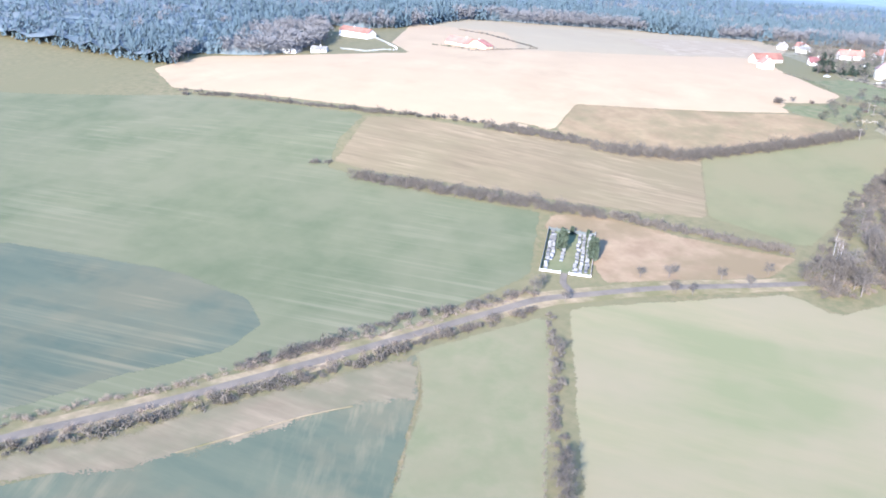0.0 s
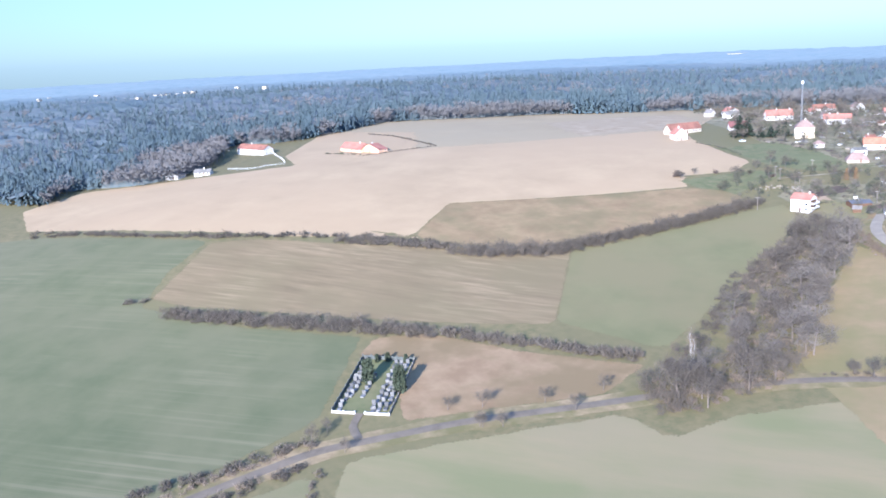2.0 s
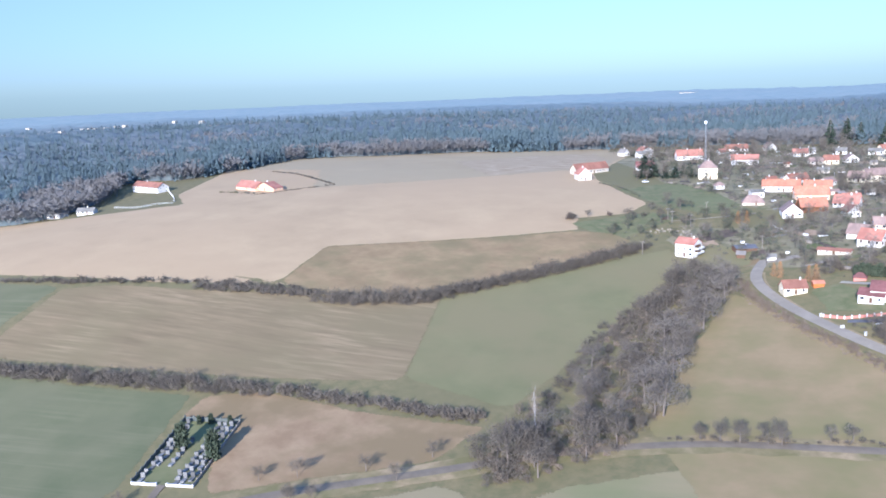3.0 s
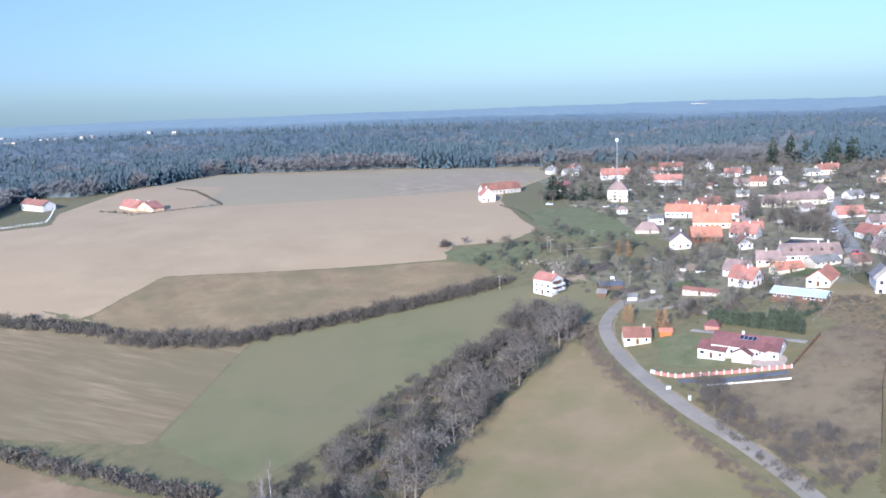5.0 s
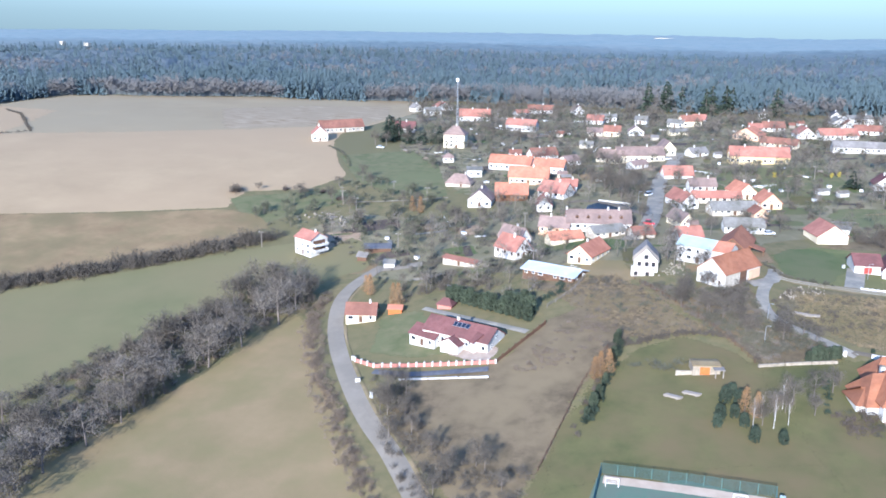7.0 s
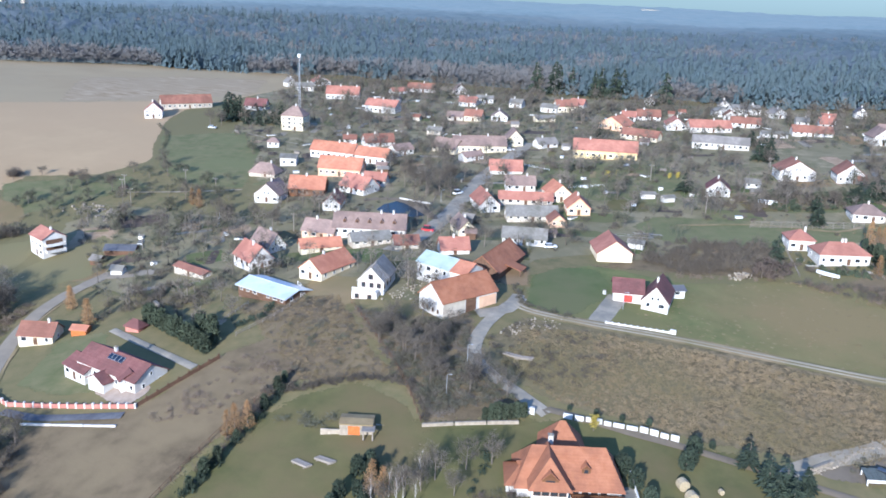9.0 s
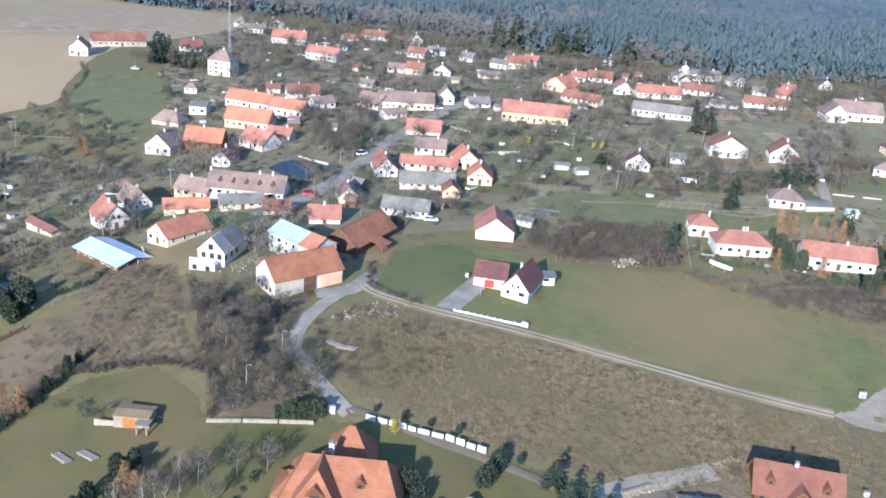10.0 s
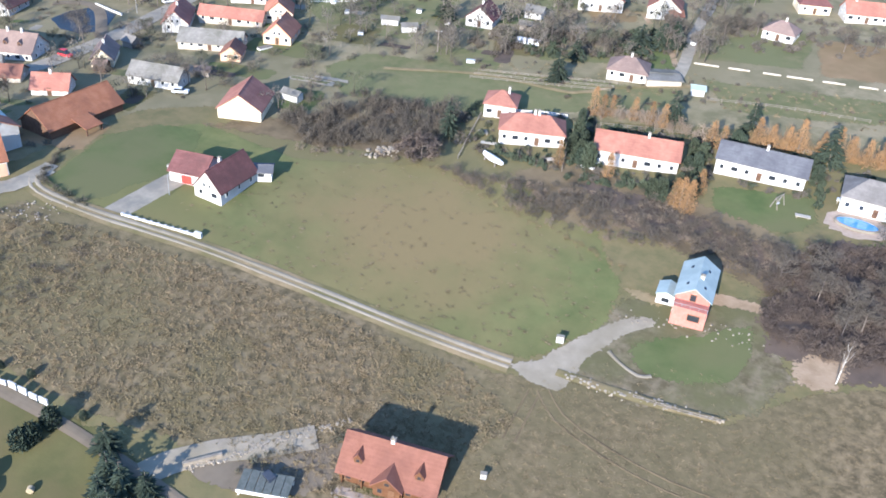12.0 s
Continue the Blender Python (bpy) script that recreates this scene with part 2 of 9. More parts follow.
for key, c1, c2, c3 in (("white", (0.575, 0.558, 0.525), (0.655, 0.638, 0.600), (0.50, 0.472, 0.43)), ("cream", (0.70, 0.61, 0.43), (0.78, 0.69, 0.50), (0.62, 0.53, 0.38)),
                        ("yellow", (0.72, 0.55, 0.27), (0.79, 0.62, 0.33), (0.64, 0.48, 0.25)), ("peach", (0.66, 0.42, 0.27), (0.74, 0.50, 0.33), (0.58, 0.37, 0.25)),
                        ("old_plaster", (0.46, 0.41, 0.33), (0.57, 0.51, 0.42), (0.36, 0.31, 0.25)), ("pale_blue", (0.55, 0.62, 0.70), (0.63, 0.70, 0.77), (0.50, 0.56, 0.62))):
    M[key] = material(key, c1, c2, 0.7, 0.92, 0.12, 12.0, c3=c3, big=0.22, vary=0.05)
M["brick"] = material("brick", (0.455, 0.180, 0.138), (0.535, 0.238, 0.188), 2.0, 0.92, 0.3, 10.0, c3=(0.395, 0.160, 0.125), big=0.3, rows=0.12)
M["log_wood"] = material("log_wood", (0.124, 0.055, 0.026), (0.164, 0.080, 0.038), 1.2, 0.7, 0.3, 6.0, c3=(0.104, 0.044, 0.020), big=0.4, stretch=(0, 0.2, 3), rows=0.14)
M["dark_wood"] = material("dark_wood", (0.10, 0.055, 0.035), (0.16, 0.095, 0.06), 1.5, 0.8, 0.3, 8.0, stretch=(0, 0.2, 3))
M["grey_wood"] = material("grey_wood", (0.21, 0.18, 0.15), (0.30, 0.26, 0.22), 1.5, 0.9, 0.3, 8.0, stretch=(0, 0.2, 3))
M["orange_wood"] = material("orange_wood", (0.400, 0.115, 0.030), (0.480, 0.165, 0.050), 1.5, 0.7, 0.2, 8.0)
M["glass"] = material("glass", (0.02, 0.024, 0.03), (0.045, 0.05, 0.058), 0.6, 0.08, spec=0.6)
M["frame_white"] = material("frame_white", (0.70, 0.69, 0.66), (0.80, 0.79, 0.76), 3.0, 0.6)
M["frame_brown"] = material("frame_brown", (0.13, 0.065, 0.035), (0.19, 0.10, 0.055), 3.0, 0.7)
M["red_paint"] = material("red_paint", (0.55, 0.05, 0.04), (0.62, 0.08, 0.06), 2.0, 0.5)
M["metal_grey"] = material("metal_grey", (0.38, 0.39, 0.40), (0.48, 0.49, 0.50), 2.0, 0.5, metal=0.5)
M["wire_dark"] = material("wire_dark", (0.08, 0.09, 0.08), (0.12, 0.13, 0.12), 2.0, 0.7)
M["green_mesh"] = material("green_mesh", (0.083, 0.145, 0.126), (0.120, 0.187, 0.162), 1.0, 0.6)
M["pitch_green"] = material("pitch_green", (0.081, 0.135, 0.095), (0.115, 0.162, 0.115), 0.4, 0.95, 0.1, 5.0, c3=(0.101, 0.131, 0.100), big=0.2)
M["pitch_tan"] = material("pitch_tan", (0.36, 0.28, 0.21), (0.43, 0.34, 0.26), 0.5, 0.95)
M["solar"] = material("solar", (0.012, 0.018, 0.035), (0.020, 0.030, 0.050), 1.0, 0.2, spec=0.6)
M["pool"] = material("pool", (0.04, 0.22, 0.50), (0.07, 0.30, 0.60), 1.0, 0.1, 0.2, 3.0, spec=0.6)
M["village_ground"] = material("village_ground", (0.138, 0.126, 0.066), (0.262, 0.216, 0.132), 0.16, 1.0, 0.6, 1.5, c3=(0.190, 0.162, 0.092), big=0.03, contrast=(0.4, 0.6))
M["pond_water"] = material("pond_water", (0.012, 0.022, 0.032), (0.02, 0.033, 0.045), 0.5, 0.2, 0.1, 4.0, spec=0.12)
M["stone"] = material("stone", (0.25, 0.210, 0.160), (0.37, 0.315, 0.245), 1.5, 0.95, 0.5, 6.0, vary=0.15)
M["granite"] = material("granite", (0.085, 0.083, 0.079), (0.225, 0.220, 0.210), 4.0, 0.7, vary=0.4)
M["straw"] = material("straw", (0.330, 0.265, 0.165), (0.430, 0.355, 0.230), 4.0, 1.0, 0.8, 12.0)
M["bark"] = material("bark", (0.13, 0.108, 0.09), (0.21, 0.175, 0.15), 3.0, 1.0, 0.5, 8.0)
M["birch_bark"] = material("birch_bark", (0.50, 0.47, 0.43), (0.64, 0.61, 0.57), 2.0, 0.9, c3=(0.2, 0.18, 0.16), big=1.5)
M["twigs"] = material("twigs", (0.084, 0.072, 0.058), (0.141, 0.120, 0.095), 0.5, 1.0, c3=(0.111, 0.093, 0.072), big=0.08, vary=0.18)
M["pale_twigs"] = material("pale_twigs", (0.138, 0.118, 0.097), (0.200, 0.172, 0.140), 0.5, 1.0, c3=(0.120, 0.104, 0.086), big=0.2, vary=0.2)
M["reed_twigs"] = material("reed_twigs", (0.17, 0.13, 0.095), (0.25, 0.195, 0.145), 0.5, 1.0, c3=(0.20, 0.155, 0.115), big=0.08, vary=0.2)
M["green_twigs"] = material("green_twigs", (0.078, 0.084, 0.052), (0.135, 0.13, 0.088), 0.5, 1.0, c3=(0.115, 0.102, 0.078), big=0.08, vary=0.2)
M["red_twigs"] = material("red_twigs", (0.086, 0.067, 0.056), (0.128, 0.099, 0.081), 0.6, 1.0, vary=0.1)
M["orange_leaf"] = material("orange_leaf", (0.245, 0.140, 0.064), (0.345, 0.205, 0.100), 0.9, 1.0, c3=(0.215, 0.145, 0.082), big=0.3, vary=0.2)
M["yellow_leaf"] = material("yellow_leaf", (0.30, 0.24, 0.05), (0.42, 0.34, 0.08), 0.8, 1.0, vary=0.1)
M["needles"] = material("needles", (0.032, 0.047, 0.033), (0.056, 0.072, 0.049), 0.8, 1.0, vary=0.2)
M["thuja"] = material("thuja", (0.042, 0.055, 0.035), (0.070, 0.084, 0.054), 0.8, 1.0, vary=0.2)
# distance haze is mixed into both forest colours: bluish spruce, greyed bare trees
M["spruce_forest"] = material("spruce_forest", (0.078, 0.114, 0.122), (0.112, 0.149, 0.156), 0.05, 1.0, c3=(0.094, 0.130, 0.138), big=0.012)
M["bare_forest"] = material("bare_forest", (0.145, 0.147, 0.145), (0.195, 0.185, 0.174), 0.05, 1.0, c3=(0.178, 0.164, 0.150), big=0.02)
M["straw_tuft"] = material("straw_tuft", (0.172, 0.131, 0.074), (0.322, 0.243, 0.147), 0.8, 1.0, c3=(0.190, 0.154, 0.083), big=0.05)


def soft_foliage(m, share=0.86):
    """Needles and twigs by the thousand scatter the light evenly: the facets lean towards one broad crown surface."""
    N, L = m.node_tree.nodes, m.node_tree.links
    geo, scale, add, norm = N.new("ShaderNodeNewGeometry"), N.new("ShaderNodeVectorMath"), N.new("ShaderNodeVectorMath"), N.new("ShaderNodeVectorMath")
    scale.operation, add.operation, norm.operation = "SCALE", "ADD", "NORMALIZE"
    scale.inputs["Scale"].default_value = 1 - share
    add.inputs[1].default_value = (0.0, -0.45 * share, 0.9 * share)
    L.new(geo.outputs["Normal"], scale.inputs[0])
    L.new(scale.outputs[0], add.inputs[0])
    L.new(add.outputs[0], norm.inputs[0])
    L.new(norm.outputs[0], N["Principled BSDF"].inputs["Normal"])


for key in ("spruce_forest", "bare_forest"):
    soft_foliage(M[key])


# ---- mesh helpers ----
def mesh(name, verts, faces, mat):
    me = bpy.data.meshes.new(name)
    me.from_pydata(verts, [], faces)
    me.materials.append(mat)
    return me


def tri_mesh(name, V, F, mat):
    """A mesh from arrays of vertices and triangles."""
    me = bpy.data.meshes.new(name)
    me.vertices.add(len(V))
    me.vertices.foreach_set("co", np.asarray(V, np.float32).ravel())
    me.loops.add(len(F) * 3)
    me.loops.foreach_set("vertex_index", np.asarray(F, np.int32).ravel())
    me.polygons.add(len(F))
    me.polygons.foreach_set("loop_start", np.arange(0, len(F) * 3, 3, dtype=np.int32))
    me.materials.append(mat)
    me.update(calc_edges=True)
    return me


def part(name, bm, mat, parent, label=""):
    """Links a bmesh, a mesh or (verts, faces) as ONE mesh object under a thing or a part."""
    if isinstance(bm, tuple):
        bm = mesh(name, bm[0], bm[1], mat)
    elif isinstance(bm, bmesh.types.BMesh):
        me = bpy.data.meshes.new(name)
        bm.to_mesh(me)
        bm.free()
        me.materials.append(mat)
        bm = me
    ob = new(name, bm)
    ob.parent = parent
    if label:
        ob["label"] = label
    return ob


def thing(name, m, label, category, group="", kind=""):
    ob = new(name)
    ob.matrix_world = m
    ob.empty_display_size = 0.2
    return tagged(ob, label, category, group, kind)


def box(x0, y0, z0, x1, y1, z1):
    v = [(x0, y0, z0), (x1, y0, z0), (x1, y1, z0), (x0, y1, z0), (x0, y0, z1), (x1, y0, z1), (x1, y1, z1), (x0, y1, z1)]
    return v, [(0, 3, 2, 1), (4, 5, 6, 7), (0, 1, 5, 4), (1, 2, 6, 5), (2, 3, 7, 6), (3, 0, 4, 7)]


def join(*shapes):
    v, f = [], []
    for sv, sf in shapes:
        n = len(v)
        v += list(sv)
        f += [tuple(i + n for i in q) for q in sf]
    return v, f


def bevelled(shape, width=0.03):
    bm = bmesh.new()
    vs = [bm.verts.new(p) for p in shape[0]]
    for q in shape[1]:
        bm.faces.new([vs[i] for i in q])
    bmesh.ops.bevel(bm, geom=list(bm.edges), offset=width, segments=1, affect="EDGES")
    return bm


def tube(pts, radii, sides=5):
    v, f = [], []
    for k, (p, r) in enumerate(zip(pts, radii)):
        p = Vector(p)
        d = (Vector(pts[min(k + 1, len(pts) - 1)]) - Vector(pts[max(k - 1, 0)])).normalized()
        u = d.orthogonal().normalized()
        w = d.cross(u)
        for s in range(sides):
            g = 2 * math.pi * s / sides
            v.append(tuple(p + u * (r * math.cos(g)) + w * (r * math.sin(g))))
        if k:
            for s in range(sides):
                b, n = (k - 1) * sides, (s + 1) % sides
                f.append((b + s, b + n, b + sides + n, b + sides + s))
    f.append(tuple(range(sides))[::-1])
    f.append(tuple(range(len(v) - sides, len(v))))
    return v, f


# ---- ground ----
def axis(lo, hi, step, far):
    mid = list(np.arange(lo, hi + 0.1, step))
    out, d = [], step
    p = hi
    while p < far:
        d *= 1.25
        p += d
        out.append(p)
    low, d, p = [], step, lo
    while p > -far:
        d *= 1.25
        p -= d
        low.append(p)
    return np.array(low[::-1] + mid + out)


gx, gy = axis(-480, 480, 4, 6000), axis(0, 800, 4, 6000)
GX, GY = np.meshgrid(gx, gy)
ground_v = np.stack([GX.ravel(), GY.ravel(), height(GX.ravel(), GY.ravel())], 1)
nx = len(gx)
ids = np.arange(nx * len(gy)).reshape(len(gy), nx)
quads = np.stack([ids[:-1, :-1], ids[:-1, 1:], ids[1:, 1:], ids[1:, :-1]], -1).reshape(-1, 4)
ground_f = np.concatenate([quads[:, [0, 1, 2]], quads[:, [0, 2, 3]]])
ground_v[:, 2] -= 0.03 * np.clip(np.hypot(ground_v[:, 0], ground_v[:, 1] - 350) - 2400, 0, None)
ground_me = tri_mesh("ground", ground_v, ground_f, M["rough_grass"])
ground_me.polygons.foreach_set("use_smooth", np.ones(len(ground_f), bool))
tagged(new("ground", ground_me), "rolling rough autumn grassland round the village", "ground", kind="structure")


def lie(x, y):
    """The ground sheet's own surface, facet by facet."""
    i = np.clip(np.searchsorted(gx, x, "right") - 1, 0, len(gx) - 2)
    j = np.clip(np.searchsorted(gy, y, "right") - 1, 0, len(gy) - 2)
    u, w = (x - gx[i]) / (gx[i + 1] - gx[i]), (y - gy[j]) / (gy[j + 1] - gy[j])
    Z = ground_v[:, 2].reshape(len(gy), len(gx))
    a, b, c, d = Z[j, i], Z[j, i + 1], Z[j + 1, i + 1], Z[j + 1, i]
    return np.where(u > w, a + u * (b - a) + w * (c - b), a + w * (d - a) + u * (c - d))


SOFT, SHEETS = {}, []


def with_margin(mat):
    """The same surface with a ragged margin, where it thins out into the ground below."""
    if mat.name not in SOFT:
        m = mat.copy()
        N, L = m.node_tree.nodes, m.node_tree.links
        att, tc = N.new("ShaderNodeAttribute"), N.new("ShaderNodeTexCoord")
        att.attribute_name = "margin"
        total = att.outputs["Fac"]
        for scale, gain in ((0.2, 3.0), (1.8, 2.6)):
            n = N.new("ShaderNodeTexNoise")
            n.inputs["Scale"].default_value, n.inputs["Detail"].default_value = scale, 4.0
            L.new(tc.outputs["Object"], n.inputs["Vector"])
            k = N.new("ShaderNodeMath")
            k.operation = "MULTIPLY_ADD"
            k.inputs[1].default_value = gain
            L.new(n.outputs["Fac"], k.inputs[0])
            L.new(total, k.inputs[2])
            total = k.outputs[0]
        r = N.new("ShaderNodeMapRange")
        r.inputs["From Min"].default_value, r.inputs["From Max"].default_value = 2.84, 2.92
        L.new(total, r.inputs["Value"])
        L.new(r.outputs["Result"], N["Principled BSDF"].inputs["Alpha"])
        SOFT[mat.name] = m
    return SOFT[mat.name]


def patch(name, poly, mat, lift=0.1, label="", category="field", amount=0.8, cell=0.0):
    """A piece of land that lies on the ground sheet, following it, with a margin about amount metres wide."""
    P = np.array([tuple(p) for p in poly])
    lo, hi = np.clip(P.min(0) - 4, -900, 900), np.clip(P.max(0) + 4, -900, 900)
    cell = cell or (4.0 if max(hi - lo) > 130 else 2.0 if max(hi - lo) > 24 else 1.0)
    xs = np.arange(math.floor(lo[0] / cell), math.ceil(hi[0] / cell) + 1) * cell
    ys = np.arange(math.floor(lo[1] / cell), math.ceil(hi[1] / cell) + 1) * cell
    X, Y = np.meshgrid(xs, ys)
    hit, near = np.zeros(X.shape, bool), np.full(X.shape, 1e9)
    for (ax, ay), (bx, by) in zip(P, np.roll(P, 1, 0)):
        with np.errstate(divide="ignore", invalid="ignore"):
            hit ^= ((ay > Y) != (by > Y)) & (X < (bx - ax) * (Y - ay) / (by - ay) + ax)
        t = np.clip(((X - ax) * (bx - ax) + (Y - ay) * (by - ay)) / ((bx - ax) ** 2 + (by - ay) ** 2 + 1e-9), 0, 1)
        near = np.minimum(near, np.hypot(X - ax - t * (bx - ax), Y - ay - t * (by - ay)))
    D = np.where(hit, near, -near)
    ids = np.arange(X.size).reshape(X.shape)
    Q = np.stack([ids[:-1, :-1], ids[:-1, 1:], ids[1:, 1:], ids[1:, :-1]], -1).reshape(-1, 4)
    Q = Q[D.ravel()[Q].max(1) > -1.15 * amount]
    used, inv = np.unique(Q, return_inverse=True)
    Q = inv.reshape(-1, 4)
    x, y = X.ravel()[used], Y.ravel()[used]
    me = tri_mesh(name, np.stack([x, y, lie(x, y) + 0.015 + 0.14 * lift + 0.00007 * len(SHEETS)], 1), np.concatenate([Q[:, [0, 1, 2]], Q[:, [0, 2, 3]]]), with_margin(mat))
    me.polygons.foreach_set("use_smooth", np.ones(len(me.polygons), bool))
    SHEETS.append(name)
    att = me.attributes.new("margin", "FLOAT", "POINT")
    att.data.foreach_set("value", np.clip(D.ravel()[used] / amount, -9, 9).astype(np.float32))
    return tagged(new(name, me), label, category, kind="structure")


def smooth_line(pts, step=3.0):
    """Points along a rounded line through pts."""
    P = [Vector(p) for p in pts]
    P = [P[0] * 2 - P[1]] + P + [P[-1] * 2 - P[-2]]
    out = []
    for i in range(1, len(P) - 2):
        k = max(2, int((P[i + 1] - P[i]).length / step))
        for j in range(k):
            t = j / k
            a, b, c, d = P[i - 1], P[i], P[i + 1], P[i + 2]
            out.append(0.5 * (2 * b + (c - a) * t + (2 * a - 5 * b + 4 * c - d) * t * t + (3 * b - a - 3 * c + d) * t ** 3))
    out.append(P[-2])
    return out


def ribbon(name, pts, width, mat, lift=0.16, label="", category="road", ragged=0.15, offset=0.0):
    """A road or strip of a given width along a line."""
    line = smooth_line(pts)
    v, f = [], []
    for i, p in enumerate(line):
        d = (line[min(i + 1, len(line) - 1)] - line[max(i - 1, 0)]).normalized()
        n = Vector((-d.y, d.x))
        wob = noise.noise((p.x * 0.2, p.y * 0.2, 1.0)) * ragged
        for s in (-0.5, -0.17, 0.17, 0.5):
            q = p + n * (offset + s * (width + wob))
            v.append((q.x, q.y, gz(q.x, q.y) + lift - (0.06 if abs(s) == 0.5 else 0)))
        if i:
            b = 4 * (i - 1)
            f += [(b + s, b + 4 + s, b + 5 + s, b + 1 + s)[::-1] for s in range(3)]
    return tagged(new(name, mesh(name, v, f, mat)), label, category, kind="structure")


# ---- fields ----
patch("field", [(-460.4, 218.5), (-364.1, 287.4), (-276.9, 315.9), (-184.1, 317.9), (-179.3, 290.5), (-168.4, 264.7), (-125.9, 263.2), (-87.8, 268.9), (-74.9, 226.4), (-92.3, 184.4), (-116.2, 148.7), (-145.2, 106.7), (-169.9, 68.2)], M["green_field"], 0.10, "wide pale green winter crop with faint drill lines")
patch("field", [(-273.1, 121.5), (-222.4, 170.4), (-193.6, 175.5), (-165.9, 179.9), (-136.0, 176.7), (-125.0, 167.3), (-124.8, 153.2), (-139.0, 131.4), (-148.9, 109.8), (-171.6, 69.1)], M["teal_field"], 0.17, "darker blue-green crop strip with pale wheel tracks")
patch("field", [(-152.2, 59.1), (-128.6, 93.1), (-114.3, 115.6), (-99.4, 136.4), (-86.2, 164.4), (-84.5, 174.0), (-75.3, 158.3), (-64.1, 124.7), (-53.6, 96.8), (-104.5, 47.6)], M["low_crop"], 0.12, "blue-green crop below the road with pale margin")
patch("field", [(-158.0, 72.0), (-135.7, 98.9), (-122.6, 114.9), (-106.8, 140.4), (-95.1, 156.5), (-85.3, 171.0), (-79.0, 166.0), (-75.0, 157.0), (-84.5, 148.7), (-92.5, 139.0), (-98.9, 128.1), (-105.9, 117.4), (-111.3, 109.3), (-130.0, 94.2), (-148.0, 74.0)], M["dry_margin"], 0.15, "broad tan dry grass margin along the road", amount=2.2)
ribbon("track", [(-108.0, 116.5), (-99.5, 129.5), (-93.0, 139.5), (-86.0, 147.5)], 0.5, M["verge"], 0.16, "pale wheel track beside the crop", "track", 0.5)
patch("field", [(-84.9, 174.7), (-63.0, 206.4), (-54.1, 186.1), (-38.1, 138.6), (-26.8, 104.7), (-53.8, 90.6), (-64.1, 124.7), (-74.6, 158.6)], M["wedge_field"], 0.11, "green wedge of meadow between two hedges")
patch("field", [(-58.8, 213.9), (-36.3, 229.7), (-6.3, 250.6), (5.9, 243.1), (17.7, 256.4), (44.0, 271.9), (60.5, 276.8), (77.7, 279.8), (101.3, 270.7), (48.5, 205.6), (20.2, 123.1), (-20.7, 107.9), (-31.8, 141.9), (-49.3, 188.6)], M["east_field"], 0.10, "pale green and tan field with soft stripes")
patch("field", [(-182.0, 316.6), (-167.0, 323.3), (-129.0, 329.7), (-89.2, 339.7), (-51.5, 353.0), (-37.5, 293.6), (-72.0, 283.9), (-110.6, 276.6), (-156.4, 269.3), (-169.1, 271.2)], M["stubble"], 0.12, "brown striped stubble strip between hedges")
patch("field", [(-51.5, 353.0), (-36.2, 366.1), (-0.7, 407.0), (12.1, 417.4), (19.6, 402.4), (10.5, 348.9), (-4.7, 286.4), (-37.7, 295.5)], M["valley_meadow"], 0.11, "smooth green meadow running down to the wooded stream")
patch("field", [(-331.9, 354.3), (-327.8, 390.5), (-311.1, 397.3), (-260.8, 416.9), (-223.9, 433.6), (-251.8, 462.8), (-273.2, 521.2), (-284.0, 548.0), (-268.0, 610.0), (-212.0, 628.0), (-161.0, 656.0), (-74.0, 680.0), (-48.0, 640.0), (-49.8, 552.6), (-43.0, 533.0), (-21.0, 499.0), (-8.0, 482.0), (-13.0, 462.6), (-32.4, 452.7), (-27.1, 435.8), (-78.0, 405.6), (-113.5, 384.2), (-110.2, 346.9), (-143.7, 341.1), (-98.5, 345.3), (-155.9, 329.3), (-207.4, 325.1), (-292.8, 324.8)], M["plough"], 0.10, "broad bare pinkish-tan ploughed hilltop field")
patch("field", [(-113.5, 384.2), (-77.6, 405.1), (-26.6, 434.6), (-12.5, 432.7), (-3.0, 424.8), (-14.0, 402.3), (-38.7, 366.3), (-57.9, 347.7), (-92.0, 335.6), (-109.5, 346.2)], M["fallow"], 0.16, "brown fallow strip below the ploughed field")
patch("field", [(-214.0, 545.0), (-177.0, 478.0), (-139.0, 505.0), (-102.0, 535.0), (-74.0, 560.5), (-52.0, 575.0), (-48.0, 640.0), (-74.0, 680.0), (-161.0, 656.0), (-212.0, 628.0), (-268.0, 610.0), (-278.0, 556.0)], M["crest_field"], 0.13, "greyer harrowed half of the hilltop field", amount=3.0)
patch("field", [(-147.0, 595.0), (-111.0, 632.0), (-73.0, 648.0), (-50.0, 601.0), (-69.0, 569.0), (-104.0, 538.0)], M["weedy_strip"], 0.17, "pale weedy strip with stubble heaps on the crest", amount=2.0)
patch("field", [(-82.8, 258.8), (-83.8, 269.6), (-70.7, 277.3), (-40.7, 274.8), (-7.7, 276.3), (-12.7, 258.9), (-41.2, 241.2), (-54.3, 232.6), (-61.4, 242.4)], M["tan_meadow"], 0.13, "tan grass meadow round the cemetery")
patch("field", [(38.4, 373.6), (44.9, 370.1), (61.6, 346.4), (80.0, 327.5), (98.7, 308.3), (115.8, 280.8), (49.8, 248.8), (27.7, 288.4), (26.4, 303.6), (31.7, 328.4)], M["slope_meadow"], 0.11, "olive and tan meadow between stream and road")
patch("field", [(146.6, 384.7), (144.5, 393.5), (146.8, 404.3), (159.0, 407.1), (174.7, 411.6), (196.3, 413.8), (220.4, 413.7), (231.0, 410.0), (229.3, 385.9), (199.3, 384.2), (180.8, 380.9), (160.3, 379.9)], M["dry_meadow"], 0.11, "rough tussocky brown meadow of dry grass")
